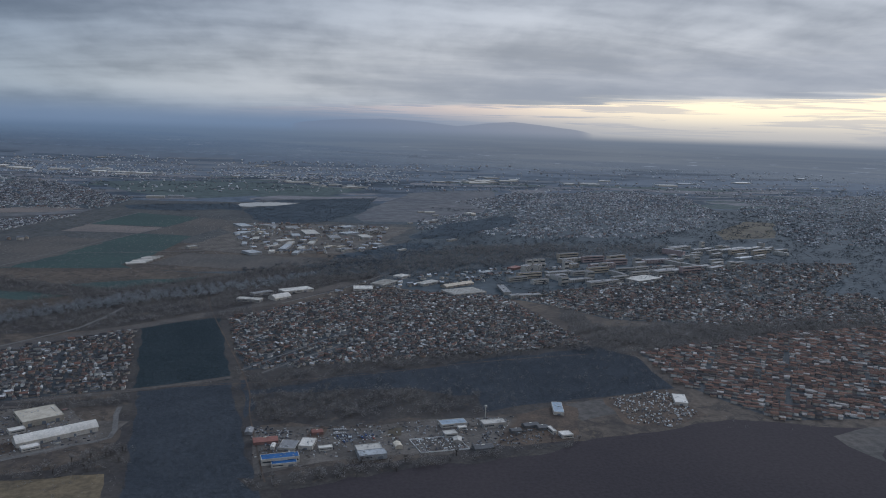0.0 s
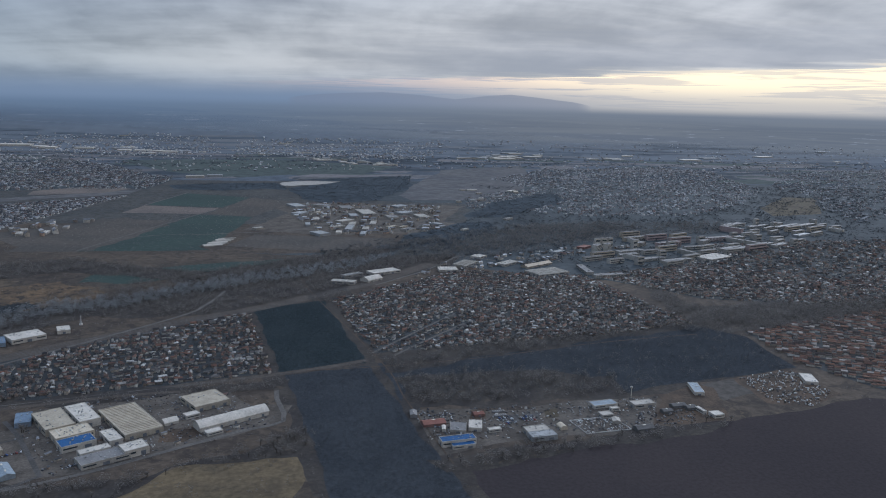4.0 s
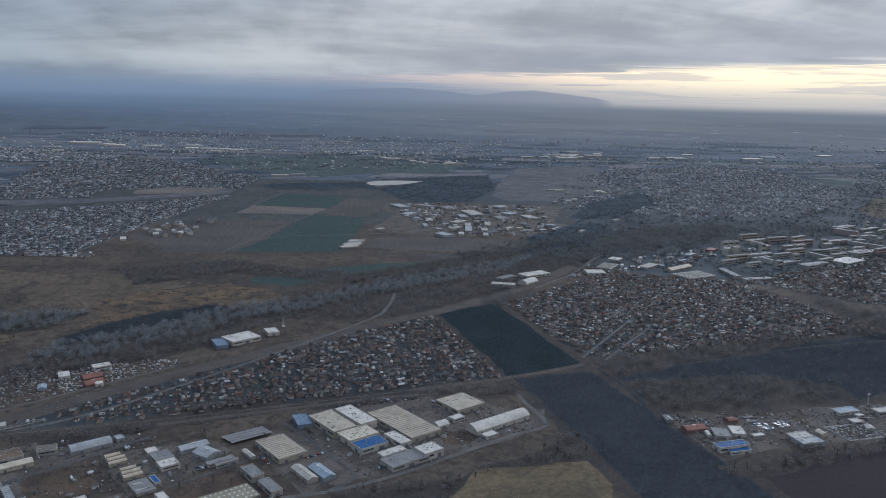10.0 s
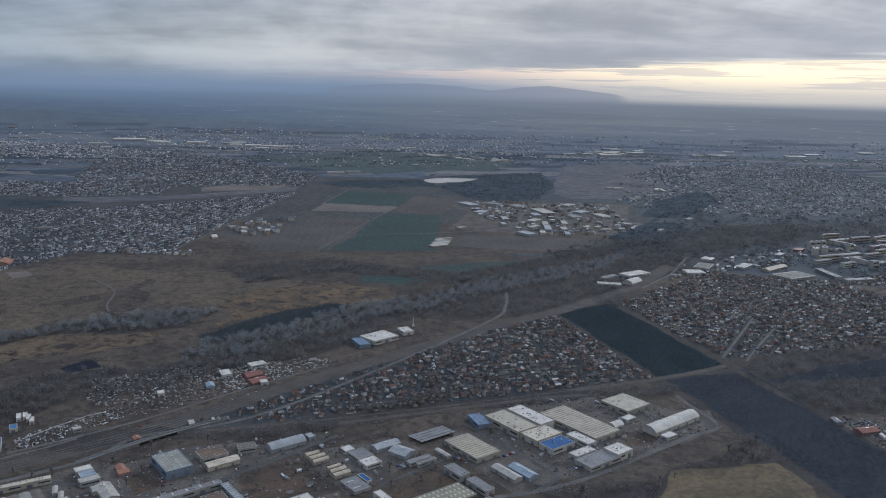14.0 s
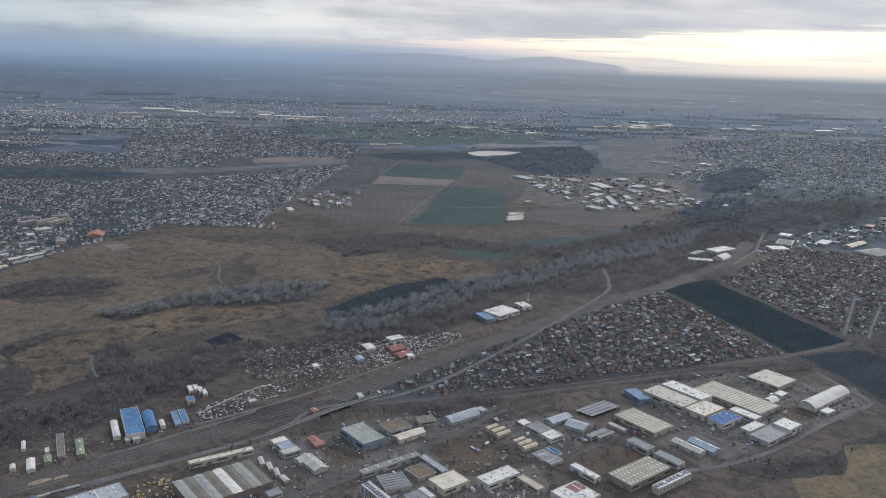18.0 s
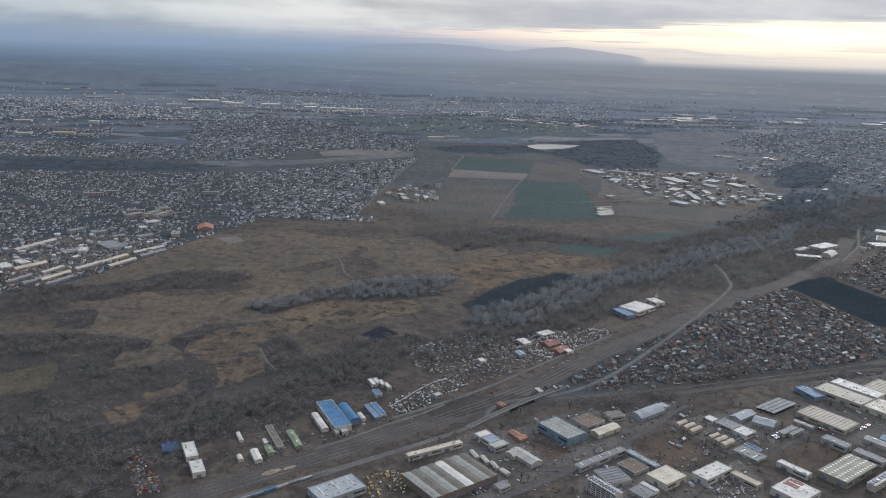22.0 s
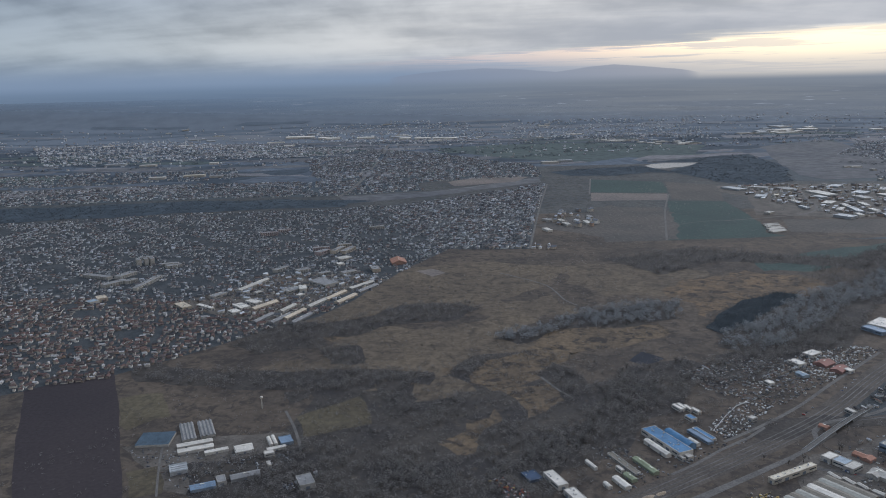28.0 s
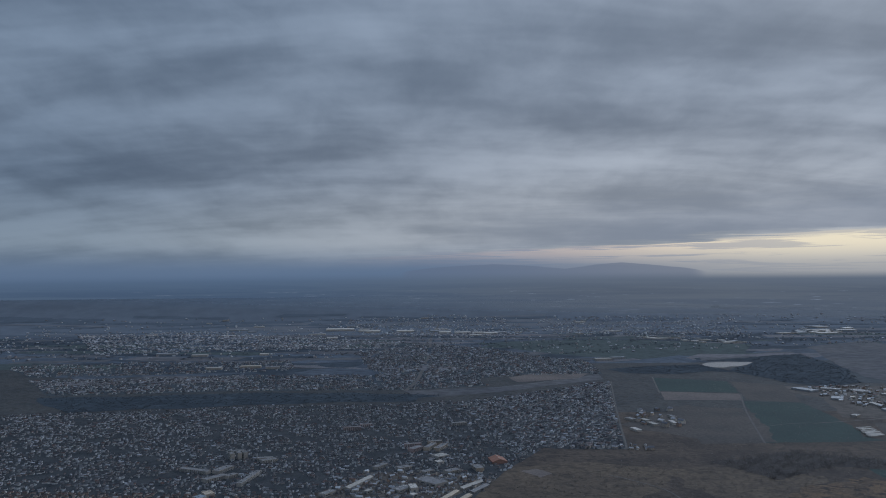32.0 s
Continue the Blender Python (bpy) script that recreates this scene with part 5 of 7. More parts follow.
strip("road", [(-488, 556), (-439, 595), (-410, 619), (-387, 634)], 3.5, M_ASPHALT, 8, "street past low works buildings", "road")
strip("railway", [(-522, 669), (-445, 691), (-333, 722), (-275, 730)], 6, M_RAIL, 7, "siding between works and village", "railway")
strip("lane", [(-195, 1210), (-172, 1100), (-93, 800), (-78, 700), (-58, 590), (-52, 560)], 1.3, M_DIRT, 8, "pale lane along the plantation", "lane")
strip("lane", [(-190, 779), (-111, 787), (21, 813), (161, 857), (297, 886)], 1.8, M_DIRT, 8, "lane across the wood", "lane")
strip("road", [(12, 994), (-51, 906), (-102, 834)], 3, M_ROADPALE, 8, "pale village street", "road")
strip("road", [(18, 948), (-33, 884), (-79, 824)], 3, M_ROADPALE, 8, "pale village street", "road")
strip("road", [(-83, 1160), (-35, 1217), (6, 1267), (82, 1396)], 4, M_ROADPALE, 8, "main road past the shops", "road")
strip("road", [(82, 1396), (148, 1335), (189, 1350), (322, 1447), (598, 1563)], 4, M_ROADPALE, 8, "main road past the flats", "road")
strip("road", [(-60, 2093), (-136, 1875), (-171, 1748), (-227, 1675), (-295, 1647), (-427, 1612)], 5, M_ROADPALE, 8, "curving distant road", "road")
strip("road", [(510, 2535), (143, 1985), (-4, 1588)], 5, M_ROADPALE, 8, "straight distant road", "road")
strip("lane", [(-428, 2000), (-504, 1764), (-594, 1434)], 4, M_ROADPALE, 8, "pale field path", "lane")
strip("lane", [(-562, 2344), (-624, 2030)], 4, M_ROADPALE, 8, "pale field path", "lane")
strip("lane", [(-568, 1564), (-481, 1609), (-425, 1618)], 3, M_ROADPALE, 8, "pale field path", "lane")
strip("lane", [(-917, 1216), (-886, 1180), (-854, 1131), (-841, 1056), (-828, 1028)], 2.5, M_ROADPALE, 8, "pale winding heath path", "lane")
strip("lane", [(-910, 775), (-897, 739), (-886, 718)], 2.5, M_ROADPALE, 8, "pale winding heath path", "lane")
strip("road", [(-1216, 4423), (-1246, 3936), (-1236, 3073), (-1250, 2372), (-1276, 2096)], 11, M_ROADPALE, 8, "straight town avenue", "road")
strip("road", [(-1373, 3768), (-1392, 3635), (-1430, 3337), (-1443, 2835)], 9, M_ROADPALE, 8, "straight town street", "road")
strip("road", [(-703, 2248), (-779, 1821), (-850, 1393)], 4, M_ROADPALE, 8, "pale street at the edge of the housing grid", "road")
strip("road", [(-1225, 554), (-1241, 608), (-1254, 661)], 1.8, M_ROADPALE, 8, "lane by the greenhouses", "road")
strip("lane", [(-1157, 706), (-1143, 671), (-1129, 626)], 2.5, M_ROADPALE, 8, "track through scrub", "lane")
strip("road", [(-872, 502), (-848, 516), (-818, 535), (-788, 554), (-733, 589)], 2.5, M_ROADPALE, 8, "yard road by the railway", "road")
strip("road", [(-837, 567), (-813, 583), (-785, 606), (-754, 627), (-734, 645)], 3, M_ROADPALE, 8, "road along the yards", "road")
strip("road", [(-778, 620), (-741, 644), (-688, 685), (-627, 742), (-538, 822)], 3.5, M_ROADPALE, 8, "road along the allotments", "road")
patch("yard", [(-412, 683), (-352, 714), (-246, 733), (-226, 702), (-214, 689), (-182, 689), (-188, 653), (-229, 620), (-319, 569), (-355, 561), (-374, 603), (-405, 656)], M_YARD, 2, 2, label="grey concrete yards round the works", category="yard")
patch("yard", [(-425, 651), (-393, 645), (-351, 561), (-390, 540), (-413, 580), (-429, 619)], M_YARD, 2, 2, label="worn yards between works halls", category="yard")
patch("yard", [(-283, 637), (-258, 648), (-248, 629), (-262, 616), (-281, 616)], M_DIRT, 3, 2, label="rusty bare earth lot", category="yard")
patch("yard", [(-485, 548), (-465, 569), (-442, 577), (-430, 559), (-463, 532), (-478, 534)], M_DIRT, 3, 2, label="dull brown vacant lot", category="yard")
patch("yard", [(-716, 594), (-681, 597), (-641, 627), (-588, 640), (-530, 653), (-539, 630), (-642, 538), (-709, 494), (-757, 495), (-743, 571)], M_YARD, 2, 2, label="worn yards between works halls", category="yard")
patch("yard", [(-676, 574), (-666, 583), (-646, 566), (-645, 562), (-663, 547)], M_DIRT, 3, 2, label="dull brown vacant lot", category="yard")
patch("yard", [(-592, 580), (-565, 598), (-542, 568), (-540, 553), (-568, 533), (-579, 544), (-593, 569)], M_DIRT, 3, 3, label="wide dark vacant lot", category="yard")
patch("yard", [(-643, 534), (-595, 573), (-579, 544), (-561, 530), (-515, 550), (-511, 519), (-529, 489), (-655, 491)], M_YARD, 2, 2, label="worn yards between works halls", category="yard")
patch("yard", [(-553, 613), (-517, 625), (-479, 639), (-453, 616), (-489, 556), (-512, 542), (-530, 572)], M_YARD, 2, 2, label="worn yards between sheds", category="yard")
patch("yard", [(-645, 568), (-625, 583), (-613, 580), (-641, 564)], M_YARD, 4, 1, label="pale concrete apron of a warehouse", category="yard")
patch("yard", [(-72, 668), (-24, 670), (24, 662), (103, 689), (163, 685), (133, 623), (105, 604), (30, 603), (-29, 587), (-61, 574)], M_YARD, 2, 2, label="yard of the blue-roofed works", category="yard")
patch("yard", [(-20, 665), (-7, 667), (-12, 643), (-26, 643)], M_DIRT, 3, 2, label="brown earth yard", category="yard")
patch("yard", [(168, 691), (213, 723), (230, 704), (211, 641), (171, 620), (133, 623)], M_DIRT, 2, 4, label="scrubby brown plot", category="yard")
patch("yard", [(45, 661), (57, 663), (55, 644), (40, 641)], M_GREEN2, 3, 2, label="dull green sports pitch", category="yard")
patch("yard", [(9, 651), (20, 652), (18, 634), (6, 633)], M_ASPHALT, 3, 1, label="dark car park", category="yard")
patch("yard", [(26, 655), (38, 655), (36, 640), (24, 639)], M_ASPHALT, 3, 1, label="dark car park", category="yard")
patch("yard", [(-266, 2126), (-107, 2138), (196, 2087), (102, 1797), (139, 1764), (84, 1665), (-12, 1630), (-159, 1609), (-208, 1622), (-281, 1663), (-333, 1676), (-256, 1927), (-294, 2009)], M_YARD, 2, 3, label="yards of the far estate", category="yard")
patch("field", [(-307, 1617), (-19, 1573), (-77, 1452), (-207, 1447), (-342, 1483)], M_BROWN, 1, 4, label="brown fallow field", category="field")
patch("field", [(-460, 1895), (-334, 1864), (-360, 1587), (-392, 1481), (-365, 1442), (-596, 1433), (-537, 1621)], M_GREEN, 1, 3, label="dark green winter wheat field", category="field")
patch("field", [(-568, 2326), (-379, 2235), (-424, 2022), (-617, 2063)], M_GREEN, 1, 3, label="dark green winter wheat field", category="field")
patch("field", [(-618, 2053), (-430, 2008), (-458, 1903), (-639, 1923)], M_TAN, 2, 2, label="pale tan stubble field", category="field")
patch("field", [(-372, 2236), (-259, 2151), (-334, 1864), (-446, 1915)], M_BROWN, 1, 2, label="brown fallow field", category="field")
patch("field", [(-658, 1826), (-503, 1799), (-537, 1636), (-596, 1433), (-710, 1430)], M_BROWN, 1, 3, label="brown fallow field", category="field")
patch("lake", [(-326, 2657), (-275, 2695), (-190, 2725), (-126, 2700), (-203, 2595), (-277, 2556), (-313, 2563)], M_WATER, 9, 6, label="small pale lake among woods", category="lake")
patch("pond", [(-811, 815), (-790, 842), (-772, 820), (-793, 795)], M_DARKWATER, 5, 1, label="square dark pond with banks", category="pond")
patch("yard", [(-1263, 594), (-1240, 603), (-1223, 561), (-1246, 553)], M_GREEN2, 3, 3, label="dull green pasture", category="yard")
patch("field", [(-1325, 743), (-1290, 758), (-1259, 697), (-1295, 670)], M_GREEN2, 2, 6, label="dull green pasture", category="field")
patch("yard", [(-1284, 639), (-1245, 658), (-1208, 654), (-1143, 659), (-1128, 610), (-1176, 586), (-1200, 556), (-1223, 564)], M_YARD, 2, 3, label="yards of the nursery", category="yard")
patch("yard", [(-1114, 598), (-1083, 619), (-1068, 611), (-1070, 588), (-1094, 570)], M_DIRT, 3, 3, label="bare lot with a pale kerb", category="yard")
patch("field", [(-1435, 772), (-1403, 799), (-1362, 819), (-1317, 717), (-1287, 645), (-1250, 552), (-1333, 552), (-1385, 662)], M_PLOUGH, 2, 1, label="dark ploughed field", category="field")
patch("field", [(-1499, 722), (-1446, 752), (-1417, 692), (-1377, 595), (-1362, 552), (-1440, 552)], M_GREEN2, 2, 2, label="dull green pasture beside the ploughed field", category="field")
patch("field", [(-1142, 666), (-1091, 696), (-1074, 685), (-1087, 654), (-1124, 638)], M_REED, 1, 17, label="rusty dry grassland", category="field")
patch("yard", [(-1390, 1091), (-1332, 1142), (-1291, 1241), (-1172, 1242), (-1091, 1193), (-1192, 1052), (-1211, 968), (-1300, 1022)], M_YARD, 2, 4, label="pale yards of the town works", category="yard")
patch("pad", [(-1050, 1244), (-1023, 1257), (-1003, 1228), (-1023, 1205)], M_TAN, 4, 2, label="round pale sandy pad", category="pad")
patch("field", [(-1215, 800), (-1098, 932), (-1013, 954), (-888, 1002), (-920, 850), (-995, 799), (-1020, 738), (-1137, 768)], M_HEATH2, 1, 17, label="dry tan grassland with scrub", category="field")
patch("field", [(-978, 816), (-899, 861), (-894, 799), (-947, 767)], M_HEATH, 2, 20, label="dry ochre grassland", category="field")
patch("field", [(-986, 674), (-941, 698), (-877, 723), (-879, 684), (-929, 650), (-975, 624)], M_HEATH, 2, 20, label="dry ochre grassland", category="field")
patch("field", [(-901, 880), (-825, 933), (-831, 870), (-885, 833)], M_HEATH, 2, 20, label="dry ochre grassland", category="field")
patch("field", [(-693, 1094), (-645, 1145), (-577, 1070), (-543, 1167), (-466, 1138), (-477, 1075), (-544, 1016), (-632, 1039), (-684, 961)], M_REED, 2, 14, label="rusty dry reed bed", category="field")
patch("field", [(-847, 1235), (-738, 1275), (-592, 1197), (-644, 1097), (-730, 1054), (-778, 1069)], M_HEATH2, 1, 17, label="dry tan grassland", category="field")
patch("field", [(-703, 1098), (-611, 1145), (-542, 1197), (-459, 1127), (-468, 1079), (-537, 1051), (-641, 1039)], M_REED, 2, 14, label="rusty dry reed bed", category="field")
patch("field", [(-813, 1612), (-611, 1848), (-497, 1731), (-567, 1441), (-701, 1466)], M_BROWN, 1, 6, label="brown fallow field", category="field")
patch("wood_floor", [(-1000, 543), (-957, 612), (-905, 652), (-824, 721), (-736, 808), (-809, 780), (-891, 740), (-969, 824), (-1057, 751), (-1134, 742), (-1152, 666), (-1105, 548)], M_FLOOR, 2, 6, label="dark wood floor", category="wood floor")
patch("wood_floor", [(-94, 773), (169, 887), (301, 862), (283, 734), (145, 690), (-10, 669), (-74, 701)], M_FLOOR, 2, 6, label="dark wood floor", category="wood floor")
patch("wood_floor", [(-683, 839), (-643, 939), (-550, 1010), (-474, 1064), (-341, 1197), (-229, 1322), (-65, 1372), (81, 1415), (50, 1301), (-134, 1124), (-263, 1018), (-308, 999), (-443, 994), (-509, 913), (-569, 835), (-665, 796)], M_FLOOR, 1, 8, label="dark wood floor", category="wood floor")
patch("wood_floor", [(341, 1161), (355, 1020), (718, 1059), (637, 950), (386, 889), (276, 887)], M_FLOOR, 2, 8, label="dark wood floor", category="wood floor")
patch("field", [(220, 717), (285, 739), (282, 698), (223, 671)], M_BROWN, 1, 4, label="brown fallow field", category="field")
patch("meadow", [(440, 626), (506, 644), (449, 565), (439, 601)], M_BROWN, 2, 3, label="dull tan meadow", category="meadow")
patch("hill_field", [(1039, 2076), (1280, 2356), (1404, 2337), (1157, 1972), (995, 1922)], M_GREEN2, 1, 3, label="dull green field on a low rise", category="hill field")
patch("field", [(-984, 794), (-907, 857), (-902, 778), (-960, 742)], M_HEATH, 3, 14, label="dry ochre grassland", category="field")
patch("field", [(-947, 732), (-904, 758), (-885, 702), (-928, 678)], M_HEATH, 3, 14, label="dry ochre grassland", category="field")
patch("field", [(-990, 684), (-957, 698), (-970, 652), (-987, 625)], M_HEATH, 3, 14, label="dry ochre grassland", category="field")
patch("field", [(-1018, 627), (-986, 639), (-985, 610), (-1015, 599)], M_HEATH, 3, 10, label="dry ochre grassland", category="field")
patch("field", [(-1141, 914), (-1014, 910), (-1022, 847), (-1108, 808)], M_HEATH2, 3, 17, label="dull tan grassland", category="field")
patch("field", [(-1048, 778), (-991, 796), (-978, 744), (-1021, 718)], M_HEATH2, 3, 17, label="dull tan grassland", category="field")
patch("field", [(-1146, 693), (-1090, 737), (-1074, 673), (-1132, 648)], M_GREEN2, 3, 3, label="olive-brown fallow field", category="field")
patch("field", [(-907, 895), (-834, 938), (-835, 889), (-896, 850)], M_HEATH, 3, 14, label="dry ochre grassland", category="field")
patch("field", [(-955, 1037), (-859, 1084), (-841, 1010), (-915, 945)], M_HEATH2, 3, 17, label="dull tan grassland", category="field")
patch("wood_floor", [(-99, 802), (64, 856), (308, 924), (351, 874), (350, 758), (248, 732), (139, 700), (23, 699), (-77, 681)], M_DARKWOOD, 3, 3, label="dark floor of a leafless plantation", category="wood floor")
patch("yard", [(262, 731), (340, 754), (348, 680), (299, 647), (263, 662)], M_DIRT, 3, 4, label="crowded brown yards", category="yard")
hall("arch_white", -229.2, 655.9, 58.6, 14.1, 33, 5)
hall("vents_beige", -257.4, 698.5, 29.8, 29.4, 123, 5)
hall("ribs_beige", -312.3, 657.1, 61.8, 27.8, 123, 4.5)
hall("flat_white", -353.6, 668.5, 39.4, 15.0, 123, 6.5)
hall("vents_beige", -373.2, 657.0, 39.9, 20.6, 123, 6)
hall("flat_bluegrey", -399.7, 665.7, 22.4, 11.2, 107, 4)
hall("flat_cream", -351.7, 633.7, 27.0, 19.1, 33, 5)
hall("flat_blue", -342.1, 614.2, 23.9, 14.2, 33, 5)
hall("flat_white", -318.8, 624.7, 22.9, 9.5, 123, 4)
hall("flat_white", -324.6, 599.2, 21.1, 8.1, 33, 4)
hall("vents_grey", -315.0, 587.0, 33.0, 15.5, 33, 4)
hall("flat_white", -295.3, 598.9, 17.1, 14.0, 33, 6)
hall("ribs_beige", -412.7, 612.6, 39.0, 22.2, 123, 4)
hall("gable_pale", -391.5, 568.4, 26.9, 8.9, 123, 4)
hall("gable_ltblue", -378.4, 569.9, 24.3, 10.7, 123, 4)
hall("dots_moss", -444.1, 528.3, 45.7, 21.7, 33, 5)
hall("flat_grey", -429.7, 569.5, 20.3, 9.7, 123, 5)
hall("flat_grey", -414.5, 548.5, 22.5, 8.8, 123, 4)
hall("flat_white", -483.7, 530.9, 24.2, 6.4, 123, 4)
hall("flat_white", -495.1, 589.5, 14.4, 12.1, 33, 3.5)
hall("flat_grey", -502.8, 602.7, 16.0, 14.0, 123, 3.5)
hall("flat_white", -513.2, 613.2, 9.2, 8.8, 123, 3)
hall("gable_ltgrey", -482.6, 619.8, 23.5, 10.6, 33, 4)
hall("gable_ltgrey", -469.7, 607.3, 17.4, 14.7, 140, 4)
hall("gable_pale", -437.0, 604.8, 17.0, 4.6, 123, 3)
hall("flat_grey", -456.8, 592.8, 21.5, 5.5, 33, 3)
hall("flat_grey", -451.4, 589.4, 18.1, 3.7, 33, 3)
hall("flat_blue", -499.0, 565.2, 13.5, 4.5, 123, 2.2)
hall("flat_grey", -505.8, 555.5, 20.9, 13.5, 123, 2.2)
hall("office", -425.0, 515.0, 37.7, 6.2, 33, 5)
hall("shelter_grey", -447.2, 646.1, 36.5, 3.8, 33, 2)
hall("shelter_grey", -444.4, 642.8, 36.3, 3.7, 33, 2)
hall("shelter_grey", -441.7, 639.5, 36.2, 3.7, 33, 2)
hall("shelter_grey", -438.9, 636.2, 36.0, 3.7, 33, 2)
hall("flat_white", -264.2, 667.7, 11.6, 7.3, 33, 3)
hall("arch_white", -279.9, 655.2, 11.6, 8.6, 33, 3)
hall("flat_white", -240.6, 631.3, 12.5, 7.0, 33, 2.5)
hall("striped_brown", -738.5, 519.9, 56.1, 37.7, 33, 5.5)
hall("flat_cream", -747.0, 561.0, 47.0, 5.5, 27, 4)
hall("flat_ltgrey", -816.0, 505.0, 34.0, 20.0, 33, 5)
corner_store = hall("flat_white", -499.0, 499.0, 25.0, 23.0, 33, 5)
piece("roof_panel", unit_box("red_roof_panel", ROOFS["red"]), corner_store, 6.0, 5.0, 5.13, 11.0, 10.0, 0.15)
hall("flat_white", -707.8, 584.0, 11.9, 7.9, 33, 4)
hall("flat_ltblue", -702.0, 575.8, 11.0, 10.7, 123, 4)
hall("flat_pale", -697.9, 567.6, 14.1, 8.0, 33, 4)
hall("gable_pale", -680.1, 550.6, 25.2, 11.3, 123, 4)
hall("gable_pale", -686.3, 556.3, 13.1, 8.9, 33, 4)
hall("dots_greygreen", -644.4, 589.4, 33.1, 20.6, 123, 6.5)
hall("flat_brown", -618.7, 607.0, 20.5, 17.4, 33, 4.5)
hall("gable_cream", -608.2, 593.2, 25.9, 9.6, 33, 4.5)
hall("vents_olive", -593.6, 619.0, 14.4, 10.7, 18, 4)
hall("arch_ltgrey", -563.4, 625.4, 31.3, 12.9, 33, 4)
hall("flat_ltgrey", -544.8, 639.0, 8.8, 6.4, 123, 3)
hall("arch_tan", -540.9, 606.4, 11.7, 4.4, 33, 3.5)
hall("arch_tan", -536.7, 600.9, 13.4, 4.6, 33, 3.5)
hall("arch_tan", -533.6, 594.8, 13.6, 4.7, 33, 3.5)
hall("arch_tan", -522.8, 583.5, 11.5, 3.8, 33, 3.5)
hall("arch_tan", -519.5, 578.1, 13.4, 4.8, 33, 3.5)
hall("arch_tan", -516.4, 572.1, 13.9, 5.0, 33, 3.5)
hall("flat_grey", -624.0, 547.0, 49.8, 6.1, 33, 4)
hall("ribs_ltgrey", -592.6, 545.8, 28.9, 5.5, 123, 3.5)
hall("flat_brown", -602.5, 537.2, 17.2, 15.8, 123, 2.5)
hall("ribs_grey", -622.1, 521.9, 19.8, 19.2, 108, 3.5)
hall("office", -634.4, 498.7, 26.5, 7.3, 123, 9)
hall("dots_cream", -583.9, 519.2, 22.7, 18.2, 33, 5)
hall("flat_grey", -605.9, 501.4, 15.1, 14.1, 33, 3)
hall("flat_white", -600.2, 506.6, 14.0, 4.4, 123, 3.2)
hall("vents_white", -548.2, 525.0, 30.0, 13.1, 33, 5)
hall("flat_tan", -526.7, 516.2, 21.5, 6.7, 123, 4)
hall("flat_grey", -703.1, 510.3, 9.6, 7.6, 33, 3)
hall("shed_pale", -717.5, 556.1, 11.8, 3.7, 108, 2.5)
hall("shed_pale", -710.5, 548.1, 11.1, 3.7, 109, 2.5)
hall("shed_pale", -704.6, 539.7, 10.7, 3.7, 106, 2.5)
hall("shed_pale", -698.2, 530.6, 8.8, 4.4, 123, 2.5)
hall("shed_orange", -681.7, 587.6, 11.0, 7.1, 123, 3)
hall("shed_orange", -678.4, 581.7, 8.6, 7.4, 33, 3)
hall("flat_navy", -943.0, 568.3, 14.5, 11.6, 112, 2)
hall("flat_white", -926.3, 559.8, 23.4, 8.7, 112, 4)
hall("flat_white", -915.6, 535.4, 18.1, 8.9, 112, 4)
hall("arch_white", -888.8, 551.1, 7.6, 3.7, 112, 3)
hall("gable_white", -877.7, 554.2, 17.7, 5.7, 112, 3.5)
hall("gable_green", -853.2, 580.2, 27.7, 5.7, 112, 3)
hall("gable_green", -869.4, 562.6, 12.3, 5.3, 112, 3)
hall("flat_olive", -869.1, 585.6, 37.9, 5.4, 112, 1.5)
hall("flat_blue2", -826.2, 617.9, 49.7, 13.7, 112, 5)
hall("arch_blue2", -814.2, 621.8, 31.5, 8.8, 112, 5)
hall("gable_white", -836.4, 608.4, 29.9, 5.4, 112, 4)
hall("flat_bluegrey", -795.1, 628.5, 27.3, 5.4, 112, 2)
hall("flat_blue2", -790.2, 632.8, 25.0, 5.2, 112, 2)
hall("flat_white", -796.5, 686.3, 12.5, 4.0, 112, 3)
hall("flat_white", -792.2, 688.7, 11.5, 3.8, 112, 3)
hall("flat_white", -787.6, 684.6, 11.3, 3.8, 112, 3)
hall("flat_white", -782.7, 678.7, 11.1, 3.8, 112, 3)
hall("flat_blue2", -791.6, 664.0, 9.9, 6.0, 112, 3)
hall("arch_white", -803.4, 618.3, 11.7, 3.9, 112, 3)
hall("flat_pale", -822.2, 590.7, 7.2, 3.0, 112, 3)
hall("flat_pale", -816.1, 592.5, 6.7, 5.3, 112, 3)
hall("gable_white", -894.9, 583.7, 14.2, 3.0, 112, 3)
hall("flat_white", -874.4, 574.5, 7.8, 3.0, 112, 3)
hall("flat_white", -641.0, 792.0, 15.8, 10.4, 113, 3)
hall("vents_white", -485.5, 906.7, 35.9, 27.7, 39, 5)
hall("flat_white", -453.7, 934.3, 20.2, 13.9, 112, 4)
hall("flat_bluegrey", -506.6, 889.4, 27.4, 13.3, 113, 4)
hall("gable_red", -614.0, 789.0, 18.2, 14.7, 34, 3)
hall("gable_red", -606.8, 771.4, 18.4, 12.8, 41, 3)
hall("flat_white", -599.7, 766.5, 8.2, 7.4, 112, 3)
hall("flat_white", -691.2, 739.8, 8.4, 6.4, 112, 3)
hall("flat_pale", -739.0, 659.9, 6.9, 6.0, 33, 3)
hall("gable_ltblue", -649.8, 759.9, 11.8, 7.9, 108, 3)
hall("gable_orange", -685.0, 640.7, 8.4, 5.9, 123, 3)
hall("flat_pale", -647.7, 669.3, 9.5, 5.1, 110, 3)
hall("flat_white", -613.3, 818.1, 17.7, 11.5, 31, 3)
